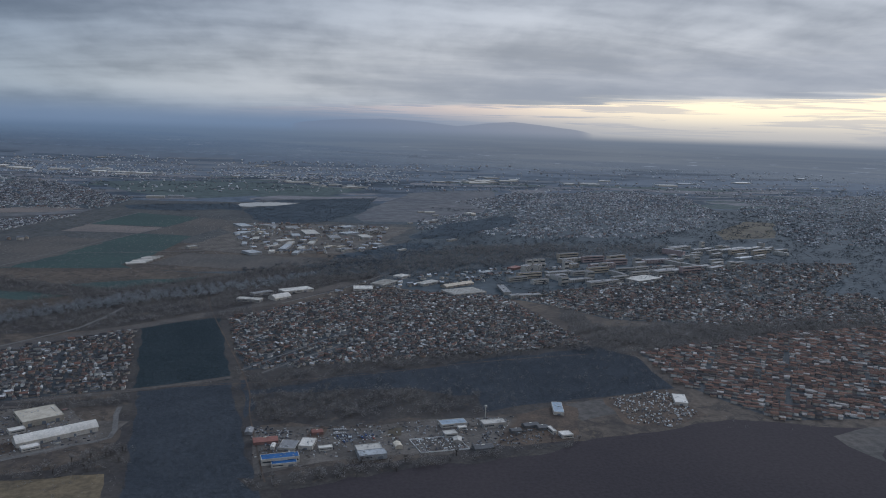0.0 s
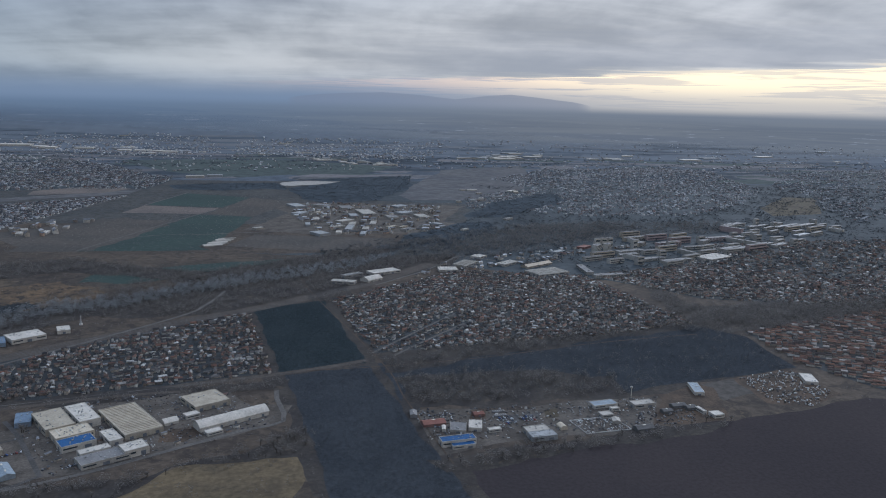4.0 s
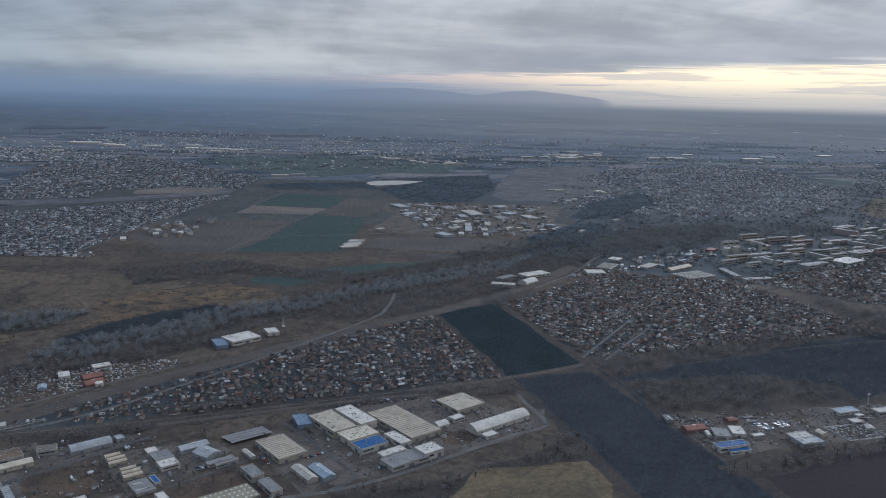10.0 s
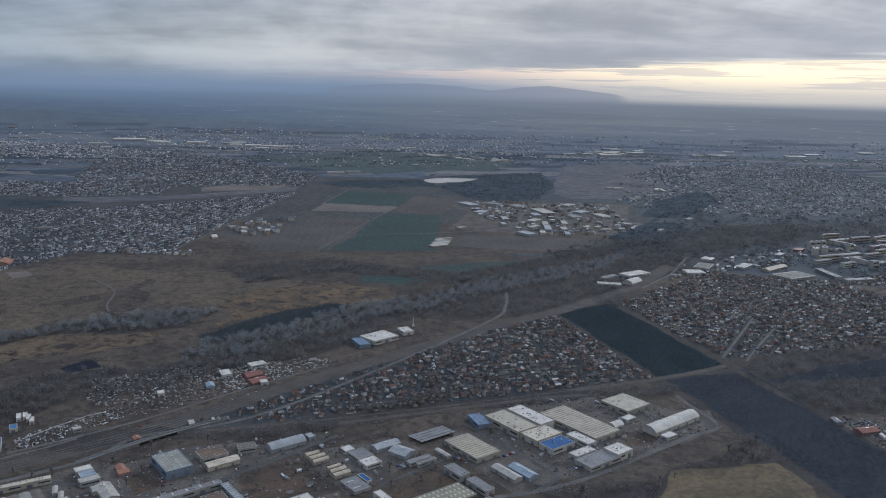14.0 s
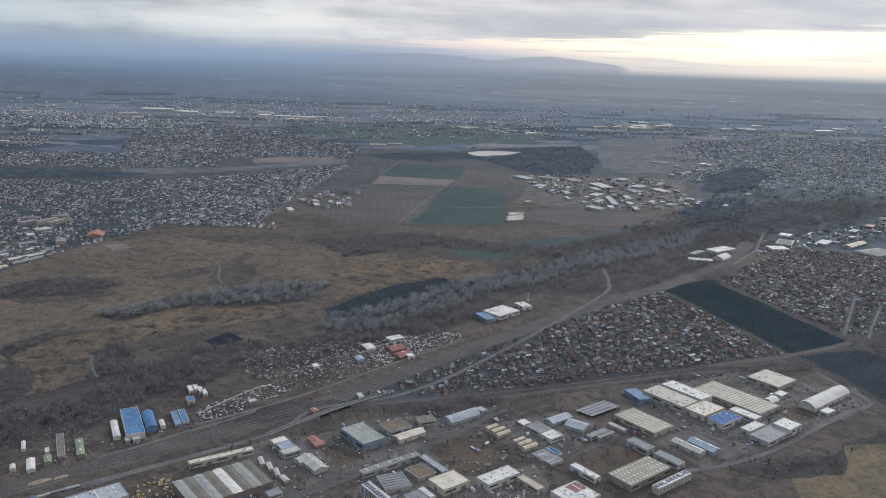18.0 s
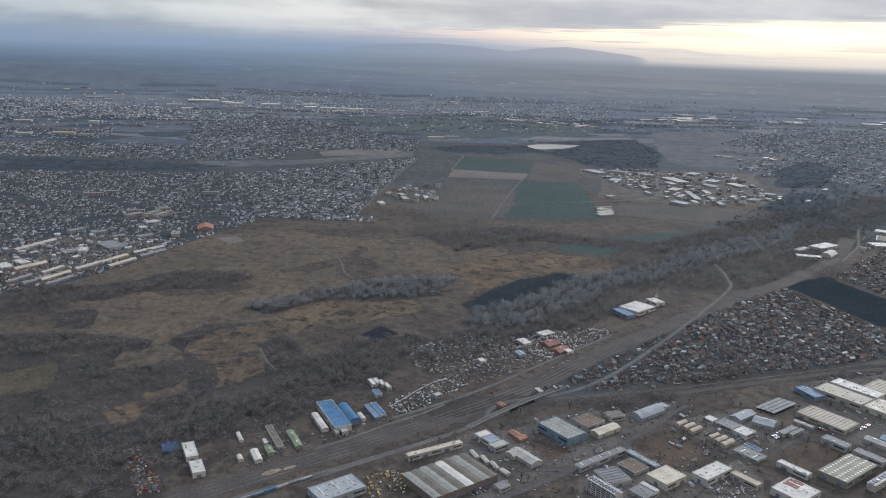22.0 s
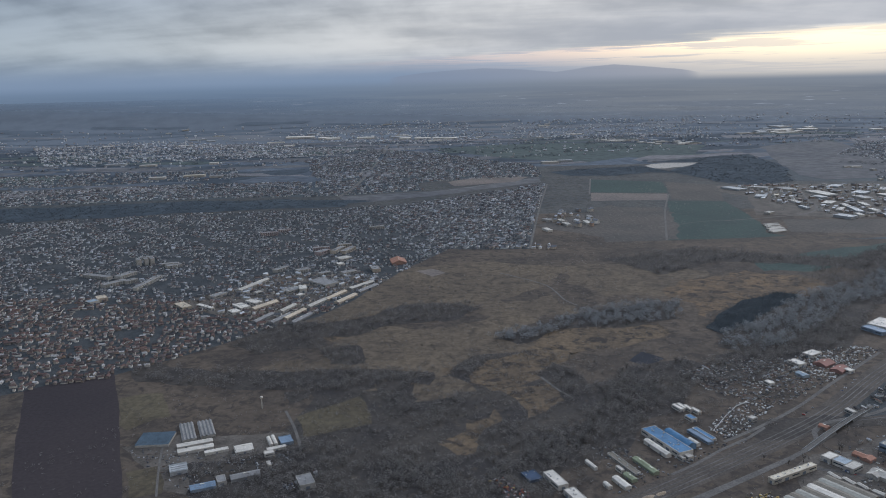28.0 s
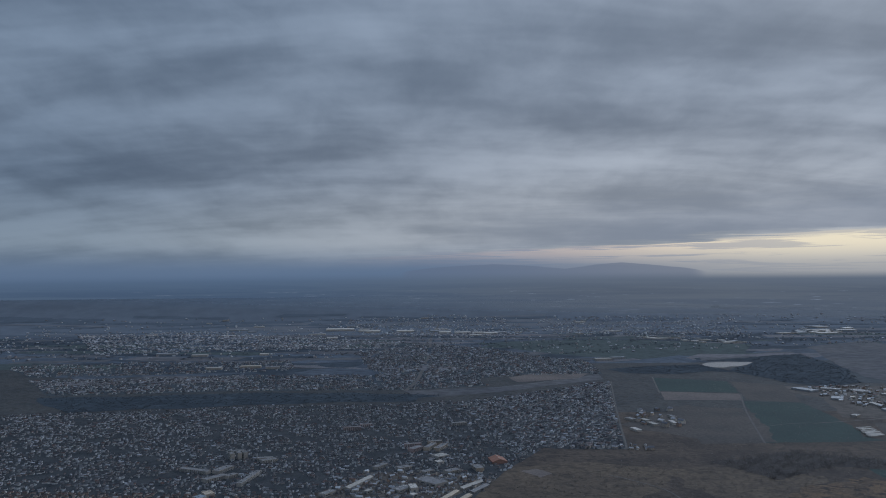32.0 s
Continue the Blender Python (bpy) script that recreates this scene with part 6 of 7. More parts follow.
hall("flat_blue", -43.7, 595.8, 29.2, 10.1, 11, 5)
hall("flat_blue", -40.1, 589.1, 19.5, 7.0, 11, 3)
hall("flat_white", -23.7, 626.9, 17.5, 11.5, 80, 3)
hall("gable_red", -58.6, 636.2, 20.3, 10.9, 11, 3)
hall("flat_grey", -38.7, 625.5, 17.3, 13.8, 80, 2)
hall("vents_pale", 25.7, 611.9, 20.7, 11.5, 11, 4)
hall("vents_ltgrey", 28.1, 600.8, 22.4, 11.3, 11, 4)
hall("flat_ltblue", 102.4, 666.8, 24.0, 11.4, 11, 3)
hall("flat_pale", 138.4, 663.2, 21.7, 10.5, 11, 4)
hall("flat_ltblue", 207.7, 699.5, 27.8, 9.7, 80, 3)
hall("flat_white", 197.2, 635.4, 10.4, 9.7, 11, 3)
hall("flat_white", 187.6, 645.8, 12.6, 3.6, 101, 3)
hall("gable_red", -16.7, 652.7, 9.9, 7.4, 11, 3)
hall("flat_pale", 96.6, 642.3, 11.5, 8.7, 11, 3)
hall("arch_cream", 50.1, 619.7, 9.0, 6.4, 101, 3)
hall("flat_white", -9.0, 617.8, 11.4, 5.2, 11, 2.5)
hall("flat_white", 109.3, 655.9, 7.9, 5.0, 11, 2.5)
hall("gable_dark", 155.4, 647.2, 10.1, 7.3, 11, 3)
hall("gable_dark", 171.6, 659.4, 14.6, 7.6, 11, 3)
hall("gable_dark", 180.8, 653.7, 10.0, 8.2, 11, 3)
hall("gable_dark", 120.0, 611.9, 17.3, 9.5, 11, 3)
hall("gable_pale", 101.3, 629.0, 9.4, 7.1, 81, 3)
hall("gable_grey", -73.7, 657.4, 12.0, 6.4, 88, 3)
hall("gable_white", -51.2, 623.9, 8.8, 3.4, 85, 3)
hall("vents_white", 338.2, 718.9, 26.2, 12.6, 74, 3)
hall("glass_teal", -1258.1, 649.2, 28.1, 24.7, 3, 3)
hall("glass_grey", -1234.6, 662.4, 35.5, 12.0, 112, 3)
hall("glass_grey", -1220.0, 668.2, 33.0, 12.7, 112, 3)
hall("gable_white", -1221.5, 639.0, 29.4, 6.7, 22, 3)
hall("gable_white", -1217.7, 628.7, 29.4, 7.0, 22, 3)
hall("gable_white", -1199.1, 624.3, 19.4, 5.0, 22, 3)
hall("gable_white", -1177.1, 627.0, 14.9, 13.6, 22, 3)
hall("gable_white", -1149.7, 626.3, 15.9, 4.6, 22, 3)
hall("arch_white", -1157.7, 639.0, 17.2, 3.0, 112, 3)
hall("arch_white", -1154.2, 640.8, 18.3, 3.0, 112, 3)
hall("ribs_ltgrey", -1220.9, 593.6, 13.9, 13.7, 112, 3)
hall("gable_bluegrey", -1193.3, 564.9, 19.0, 9.0, 22, 3)
hall("gable_grey", -1164.9, 580.5, 22.6, 8.7, 22, 3)
hall("flat_grey", -1115.7, 567.3, 16.6, 11.7, 112, 4)
hall("flat_bluegrey", -1144.5, 640.8, 13.9, 10.6, 112, 2.5)
hall("flat_white", -1153.8, 616.7, 8.2, 6.0, 22, 3)
hall("flat_grey", -1181.7, 573.8, 11.0, 6.8, 112, 3)
hall("flat_pale", -1150.0, 598.0, 7.7, 3.0, 112, 2.5)
hall("slab_pale", -1559.8, 1248.6, 54.9, 10.5, 156, 5)
hall("slab_pale", -1516.9, 1254.8, 37.2, 13.0, 68, 5)
hall("slab_pale", -1514.4, 1201.5, 37.9, 13.0, 54, 5)
hall("slab_pale", -1461.9, 1201.0, 78.9, 7.4, 82, 5)
hall("slab_pale", -1493.2, 1214.4, 19.4, 10.0, 58, 5)
hall("slab_pale", -1524.8, 1332.0, 12.5, 7.9, 123, 11)
hall("slab_pale", -1514.3, 1339.0, 12.4, 6.9, 121, 11)
hall("slab_pale", -1505.4, 1342.1, 14.4, 7.0, 120, 11)
hall("slab_pale", -1458.3, 1313.1, 24.7, 13.0, 33, 5)
hall("flat_tan", -1497.9, 1114.7, 18.7, 14.0, 123, 5)
hall("flat_ltblue", -1504.5, 1098.8, 14.3, 14.1, 142, 4)
hall("flat_white", -1282.6, 1055.1, 26.2, 14.4, 132, 4)
hall("flat_white", -1269.4, 1075.5, 23.3, 13.3, 141, 4)
hall("gable_tan", -1252.1, 1059.3, 45.5, 11.7, 56, 4)
hall("gable_pale", -1217.0, 1042.2, 36.3, 8.3, 68, 4)
hall("flat_white", -1331.7, 1057.0, 33.7, 6.4, 141, 4)
hall("flat_white", -1285.9, 1030.6, 16.4, 12.3, 129, 4)
hall("flat_tan", -1365.6, 1065.8, 29.5, 13.9, 129, 4)
hall("gable_pale", -1293.6, 1173.0, 72.8, 10.4, 67, 4)
hall("vents_grey", -1186.2, 1173.6, 43.7, 26.1, 133, 5)
hall("flat_white", -1211.8, 1135.5, 23.0, 11.1, 103, 7)
hall("flat_white", -1210.2, 1105.4, 10.5, 8.5, 54, 4)
hall("flat_pale", -1175.7, 1340.4, 23.5, 19.7, 38, 4)
hall("slab_pink", -1219.1, 1390.4, 29.6, 13.0, 59, 6)
hall("slab_tan", -1193.8, 1407.3, 41.4, 9.9, 70, 6)
hall("slab_tan", -1175.1, 1402.3, 41.4, 10.5, 69, 6)
hall("gable_orange", -1080.7, 1307.8, 33.5, 25.5, 100, 4)
hall("slab_tan", -1115.4, 1255.4, 24.0, 13.0, 106, 5)
hall("slab_pale", -1270.1, 1268.4, 29.0, 9.7, 61, 5)
hall("slab_pale", -1232.3, 1257.0, 22.5, 13.0, 35, 5)
hall("slab_pale", -1194.2, 1231.5, 18.5, 10.0, 44, 5)
hall("slab_pale", -1155.9, 1234.5, 24.1, 13.0, 39, 5)
hall("flat_white", -1176.9, 1297.3, 13.5, 11.6, 120, 4)
hall("flat_grey", -1331.2, 1117.4, 25.2, 11.9, 61, 4)
hall("flat_pale", -1274.9, 1125.4, 11.4, 8.5, 50, 4)
hall("flat_grey", -1227.9, 1138.0, 28.9, 16.8, 52, 4)
hall("gable_grey", -1241.4, 1002.4, 41.7, 8.7, 67, 3)
hall("gable_grey", -1218.5, 998.1, 42.5, 8.5, 66, 3)
hall("gable_tan", -1203.2, 1016.7, 46.3, 8.7, 66, 3)
hall("gable_grey", -1190.7, 996.6, 44.5, 8.3, 66, 3)
hall("gable_pale", -1181.3, 1066.9, 43.4, 9.3, 64, 3)
hall("gable_tan", -1160.5, 1105.1, 48.9, 9.0, 64, 3)
hall("gable_pale", -1129.2, 1158.7, 51.4, 10.3, 53, 3)
hall("gable_grey", -1118.0, 1139.1, 47.2, 9.5, 59, 3)
hall("gable_tan", -1143.2, 1086.1, 47.8, 9.4, 63, 3)
hall("slab_white", 349.0, 1430.5, 23.3, 11.2, 51, 13)
hall("slab_white", 374.0, 1441.5, 19.2, 10.0, 50, 13)
hall("slab_pink", 512.5, 1478.7, 62.2, 11.0, 23, 10)
hall("slab_tan", 456.0, 1485.0, 25.8, 12.3, 37, 8)
hall("slab_tan", 470.8, 1551.1, 60.0, 11.0, 23, 8)
hall("slab_pale", 600.4, 1505.2, 28.0, 12.2, 35, 9)
hall("slab_pink", 651.6, 1549.8, 72.5, 13.0, 18, 8)
hall("slab_pale", 700.7, 1551.4, 24.7, 13.0, 32, 9)
hall("slab_pale", 269.6, 1252.3, 61.8, 12.1, 90, 5)
hall("slab_pale", 295.3, 1206.8, 53.4, 13.0, 11, 5)
hall("slab_pale", 408.7, 1415.4, 59.6, 13.0, 21, 5)
hall("slab_pale", 394.0, 1380.7, 43.0, 13.0, 23, 5)
hall("slab_pale", 422.5, 1341.7, 59.1, 13.0, 22, 5)
hall("slab_pale", 463.0, 1326.8, 67.9, 13.0, 21, 5)
hall("slab_pale", 622.8, 1444.1, 52.8, 13.0, 29, 5)
hall("slab_pale", 658.6, 1448.1, 68.1, 13.0, 33, 5)
hall("slab_pale", 723.7, 1491.5, 49.9, 13.0, 29, 5)
hall("slab_pale", 753.0, 1484.5, 50.9, 12.4, 33, 5)
hall("ribs_pale", 200.7, 1237.2, 62.0, 40.0, 24, 4)
hall("gable_tan", 198.8, 1297.7, 64.6, 16.2, 35, 4)
hall("ribs_pale", 76.3, 1306.3, 48.0, 26.0, 56, 4)
hall("flat_white", 39.8, 1261.4, 31.2, 26.2, 180, 4)
hall("arch_white", -87.8, 1192.8, 31.1, 18.2, 43, 4)
hall("flat_pale", -130.3, 1174.9, 36.4, 15.8, 165, 4)
hall("flat_white", -66.2, 1246.1, 50.7, 23.6, 30, 4)
hall("flat_grey", -116.7, 1221.6, 35.5, 12.1, 38, 4)
hall("slab_pale", 908.0, 1721.9, 104.3, 13.0, 31, 7)
hall("slab_pale", 964.4, 1732.8, 71.2, 13.0, 33, 8)
hall("slab_pale", 788.0, 1751.0, 69.7, 13.0, 29, 6)
hall("slab_pale", 836.9, 1722.8, 69.6, 13.0, 28, 6)
hall("flat_white", 269.5, 1414.0, 36.1, 17.9, 41, 4)
hall("flat_red", 334.9, 1464.6, 30.6, 16.0, 46, 4)
hall("flat_pale", 549.5, 1359.8, 66.0, 37.8, 30, 4)
hall("flat_white", 880.8, 1612.8, 62.7, 22.0, 31, 4)
hall("flat_white", 110.5, 1369.4, 24.9, 19.9, 49, 4)
hall("flat_pale", 150.4, 1310.4, 42.5, 18.6, 43, 4)
hall("flat_pale", -243.3, 2054.8, 71.5, 43.8, 117, 4)
hall("flat_white", -177.0, 2054.9, 55.5, 37.7, 142, 5)
hall("flat_white", -228.3, 1915.4, 48.2, 37.0, 62, 4)
hall("flat_white", -187.3, 1924.0, 28.6, 16.2, 63, 4)
hall("flat_grey", -117.9, 2024.8, 46.2, 32.1, 104, 4)
hall("flat_pale", -70.1, 1937.9, 93.4, 49.1, 102, 4)
hall("flat_white", -122.6, 1792.8, 50.7, 31.2, 49, 4)
hall("flat_white", 21.2, 2054.8, 50.1, 38.5, 45, 4)
hall("flat_white", -174.5, 1615.2, 45.4, 36.7, 124, 5)
hall("flat_white", -140.9, 1703.8, 47.9, 17.8, 52, 4)
hall("flat_white", -106.6, 1748.6, 49.0, 19.5, 83, 4)
hall("flat_pale", -113.0, 1692.6, 79.2, 21.2, 82, 4)
hall("flat_white", -59.9, 1761.4, 56.5, 18.9, 83, 4)
hall("flat_white", -136.5, 1632.7, 30.2, 16.2, 86, 4)
hall("flat_white", -79.5, 1681.4, 41.9, 19.3, 84, 4)
hall("flat_white", -86.4, 1620.2, 42.3, 16.2, 82, 4)
hall("flat_white", -11.1, 1858.1, 50.5, 36.5, 101, 4)
hall("flat_pale", 23.9, 1933.3, 48.4, 44.3, 41, 4)
hall("flat_pale", 61.4, 1875.8, 60.4, 39.9, 106, 4)
hall("slab_pale", 81.5, 1941.7, 52.2, 13.0, 58, 10)
hall("flat_white", 83.9, 1751.8, 29.1, 23.1, 128, 4)
hall("flat_pale", 90.6, 1715.4, 26.6, 11.0, 51, 4)
hall("flat_grey", 11.6, 1673.2, 27.1, 22.3, 47, 4)
hall("flat_pale", -304.1, 1682.8, 25.6, 19.4, 41, 4)
hall("flat_white", -187.0, 1818.1, 48.1, 21.1, 95, 4)
hall("flat_pale", -203.3, 1740.1, 40.7, 14.9, 94, 4)
hall("flat_white", -101.5, 1881.6, 47.6, 28.0, 98, 4)
hall("flat_white", -20.6, 1706.6, 34.9, 17.8, 52, 4)
hall("flat_white", 3.1, 1707.8, 25.8, 13.5, 52, 4)
hall("glass_white", -361.8, 1542.3, 17.8, 10.2, 29, 3)
hall("glass_white", -362.2, 1512.2, 35.3, 13.1, 24, 3)
hall("glass_white", -368.3, 1486.8, 34.6, 12.4, 23, 3)
hall("flat_white", 403.8, 2443.4, 43.2, 20.6, 53, 4)
hall("flat_white", 413.8, 2419.0, 51.7, 21.5, 83, 4)
hall("flat_white", 133.8, 1672.8, 29.7, 11.9, 51, 4)
hall("flat_pale", 264.9, 1838.2, 38.1, 14.8, 47, 4)
hall("flat_white", -797.0, 1551.8, 33.1, 15.9, 106, 4)
hall("flat_white", -750.0, 1607.8, 35.1, 16.6, 104, 4)
hall("flat_white", -705.8, 1621.2, 34.2, 13.9, 95, 4)
hall("flat_pale", -688.7, 1687.6, 29.9, 13.8, 98, 4)
hall("flat_white", -780.7, 1662.4, 26.7, 22.1, 121, 4)
hall("flat_pale", -755.4, 1648.4, 31.7, 18.7, 113, 4)
# ---------------- quarters of houses ----------------
near_houses, _ = house_quarter("house_quarter", VILL_W, 14, 6.6, 6.8, 3.2, 1, M_ROOF, "dense village of small tiled houses", 0.82, near=lambda x, y: (y < 722) & (x > -600))
house_quarter("house_quarter", VILL_E, 40, 6.6, 6.8, 3.2, 2, M_ROOF, "dense village of small tiled houses", 0.82)
house_quarter("house_quarter", ORANGE, -30, 6.4, 8.0, 4.5, 3, M_ROOF_OR, "terraced houses with orange tiled roofs", 0.95, keep=0.95, loose=0.14, terrace=True)
house_quarter("house_quarter", EAST, 25, 7.4, 7.4, 3.6, 4, M_ROOF, "suburb of small houses among trees", 0.85)
house_quarter("house_quarter", EAST_UP, 25, 11, 10, 4, 41, M_ROOF, "suburb of small houses among trees", keep=0.7)
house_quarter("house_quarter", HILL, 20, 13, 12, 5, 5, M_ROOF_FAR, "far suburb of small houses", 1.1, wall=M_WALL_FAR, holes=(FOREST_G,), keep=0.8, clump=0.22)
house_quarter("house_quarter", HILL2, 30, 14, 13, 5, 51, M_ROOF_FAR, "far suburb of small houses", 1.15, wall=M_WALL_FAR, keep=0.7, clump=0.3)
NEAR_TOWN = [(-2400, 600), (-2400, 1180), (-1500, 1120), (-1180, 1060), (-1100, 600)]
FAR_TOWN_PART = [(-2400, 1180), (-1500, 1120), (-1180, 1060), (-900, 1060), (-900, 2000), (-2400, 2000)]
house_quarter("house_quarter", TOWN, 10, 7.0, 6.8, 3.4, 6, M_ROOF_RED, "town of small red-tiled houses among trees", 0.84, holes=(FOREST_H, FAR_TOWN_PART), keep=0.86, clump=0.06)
# far half of the same town, greyed in colour for haze
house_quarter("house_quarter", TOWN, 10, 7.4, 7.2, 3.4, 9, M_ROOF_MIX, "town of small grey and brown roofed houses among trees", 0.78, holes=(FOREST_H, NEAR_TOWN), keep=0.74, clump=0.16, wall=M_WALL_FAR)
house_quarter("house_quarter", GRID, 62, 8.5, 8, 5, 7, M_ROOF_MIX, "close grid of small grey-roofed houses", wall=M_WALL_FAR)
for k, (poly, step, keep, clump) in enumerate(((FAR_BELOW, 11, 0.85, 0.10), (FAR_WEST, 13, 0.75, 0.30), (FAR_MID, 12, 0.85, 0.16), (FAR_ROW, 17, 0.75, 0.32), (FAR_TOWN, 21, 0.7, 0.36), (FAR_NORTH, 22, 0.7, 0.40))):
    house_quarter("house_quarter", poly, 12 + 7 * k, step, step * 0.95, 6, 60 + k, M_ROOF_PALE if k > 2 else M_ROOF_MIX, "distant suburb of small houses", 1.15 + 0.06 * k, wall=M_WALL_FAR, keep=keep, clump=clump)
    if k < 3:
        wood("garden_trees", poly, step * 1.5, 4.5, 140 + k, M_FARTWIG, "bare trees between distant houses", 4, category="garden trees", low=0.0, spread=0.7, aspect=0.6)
house_quarter("allotment_huts", ALLOT, 35, 4.6, 4.4, 2.2, 70, M_ROOF_MIX, "allotment gardens full of small huts", 0.42, keep=0.75)
for k, poly in enumerate((VILL_W, VILL_E)):
    house_quarter("garden_sheds", poly, 14 + 20 * k, 9.5, 9.5, 3, 80 + k, M_ROOF_GREY, "small sheds and garages behind houses", 0.5, keep=0.6)
single_houses(near_houses)


def far_halls(poly, n, seed, big):
    rng = np.random.default_rng(seed)
    x, y = scatter(poly, 10.0, rng)
    pick = rng.permutation(len(x))[:n]
    for k in pick:
        hall(rng.choice(["flat_white", "flat_white", "flat_pale", "flat_ltgrey"]), float(x[k]), float(y[k]), float(rng.uniform(25, 70) * big), float(rng.uniform(16, 34) * big), float(rng.uniform(-10, 25)), 5.0)


far_halls(WORKS_NORTH, 26, 1, 1.0)
far_halls(WORKS_BRIGHT, 18, 2, 1.7)
# long bright stores along the far edge of the suburbs
for x, y, L, W in ((-1745, 4270, 150, 80), (-1610, 4215, 60, 60), (-1560, 4180, 75, 60), (-1390, 4185, 90, 60), (-1180, 4110, 60, 60), (-1090, 4090, 80, 60), (-1010, 4070, 60, 50),
                   (-950, 4045, 70, 60), (1713, 4003, 110, 50), (-2110, 3020, 70, 45), (-1870, 3050, 40, 30), (-2260, 3090, 90, 45),
                   (-620, 2790, 70, 40), (-560, 2830, 60, 30), (-1930, 2600, 60, 40), (-1820, 2640, 80, 40), (-1740, 2610, 50, 30)):
    hall("flat_white", x, y, L, W, 6, 7)
# hamlets, farms and stores strewn over the whole far plain
STREWN = [(-3500, 4600), (-3300, 2900), (-1500, 2900), (-600, 3000), (500, 3350), (1700, 3300), (3000, 3700), (3200, 4600)]
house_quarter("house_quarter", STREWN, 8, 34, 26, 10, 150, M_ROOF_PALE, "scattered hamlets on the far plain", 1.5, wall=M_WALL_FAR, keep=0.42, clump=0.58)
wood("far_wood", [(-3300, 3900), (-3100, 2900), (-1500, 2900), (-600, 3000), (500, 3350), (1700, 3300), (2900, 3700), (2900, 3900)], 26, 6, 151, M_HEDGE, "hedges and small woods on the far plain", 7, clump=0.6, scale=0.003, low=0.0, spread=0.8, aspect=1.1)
far_halls(STREWN, 22, 7, 1.0)
far_halls([(-3200, 4280), (-3000, 3900), (1500, 3900), (2500, 4280)], 16, 8, 1.5)
far_halls(FW_D, 8, 4, 0.6)


def estate(poly, n, turn, seed, fixed=()):
    """Blocks of flats of plain panels between lawns: one with its parts, then copies."""
    rng = np.random.default_rng(seed)
    kinds = []
    for tint, L, h in (("white", 34, 8), ("pale", 42, 8), ("white", 10, 18), ("tan", 50, 11), ("pink", 54, 12), ("pale", 16, 14)):
        root = new("apartment_block")
        tagged(root, f"{WORDS.get(tint, tint)} panel-built apartment block among lawns", "apartment block", group="housing estate")
        part("outer_wall", box_bm(-L / 2, L / 2, -4.5, 4.5, -0.4, h, None, 0.08), WALLS[tint], root)
        part("roof", box_bm(-L / 2 + 0.4, L / 2 - 0.4, -4.1, 4.1, h + 0.003, h + 0.25), ROOFS["dark"], root)
        for k in range(2):
            piece("window_band", unit_box("window_band", M_PANE), root, 0, -4.5, h * (0.22 + 0.45 * k), L * 0.92, 0.12, h * 0.16)
        kinds.append(root)
    x, y = scatter(poly, 8.0, rng)
    ok = free_ground(x, y, 7.0)
    spots = []
    for px, py in zip(x[ok], y[ok]):
        if all(math.hypot(px - qx, (py - qy) * 1.4) > 42 for qx, qy in spots):
            spots.append((float(px), float(py)))
    for i, px, py, t in fixed:
        kinds.append(copy_thing(kinds[i], pose(px, py, 0, 0, 0, t)))
        BUILT.append((px, py, 50, 12, radians(t)))
    spots = [q for q in spots if all(math.hypot(q[0] - f[1], q[1] - f[2]) > 40 for f in fixed)]
    for k, (px, py) in enumerate(spots[:n]):
        m = pose(px, py, 0.0, 0, 0, turn + float(rng.choice([0, 0, 0, 90])) + float(rng.normal(0, 4)))
        BUILT.append((px, py, 46, 12, radians(turn)))
        if k < 6:
            kinds[k].matrix_basis = m
        else:
            copy_thing(kinds[int(rng.choice([0, 0, 1, 1, 1, 3, 5]))], m)


estate([(300, 1330), (480, 1560), (780, 1620), (860, 1520), (600, 1390), (420, 1280)], 30, 24, 5, ((2, 364, 1473, 10), (2, 378, 1477, 10), (2, 392, 1481, 10), (4, 520, 1560, 20), (4, 556, 1524, 18), (3, 478, 1600, 20), (5, 602, 1524, 15), (5, 700, 1575, 15)))
estate([(720, 1640), (800, 1780), (1020, 1800), (1060, 1690), (900, 1600)], 18, 30, 6)
WORKS = [(-266, 2110), (-107, 2120), (150, 2070), (90, 1797), (120, 1750), (70, 1665), (-12, 1630), (-159, 1609), (-230, 1720)]
for k, yard_ in enumerate(([(-412, 683), (-352, 714), (-246, 733), (-226, 702), (-188, 653), (-229, 620), (-300, 580), (-350, 560), (-390, 620)],
                           [(-716, 594), (-641, 627), (-530, 653), (-453, 616), (-489, 556), (-530, 489), (-655, 491), (-709, 494)])):
    house_quarter("small_stores", yard_, 33, 9, 9, 7, 120 + k, M_ROOF_GREY, "small stores and containers between factory halls", 0.6, keep=0.33)
house_quarter("small_works", WORKS, 8, 16, 15, 9, 95, M_ROOF_GREY, "small workshops and stores between the halls", 1.5, keep=0.6)
house_quarter("small_works", [(-120, 1165), (-60, 1270), (60, 1320), (180, 1400), (420, 1520), (440, 1470), (240, 1330), (60, 1255)], 40, 13, 12, 7, 96, M_ROOF_GREY, "small shops and stores along a road", 1.2, keep=0.6)
house_quarter("small_works", [(-1390, 1091), (-1332, 1142), (-1291, 1241), (-1172, 1242), (-1091, 1193), (-1192, 1052), (-1211, 968)], 60, 14, 10, 5, 97, M_ROOF_GREY, "small works and stores at the edge of town", 1.2, keep=0.6)

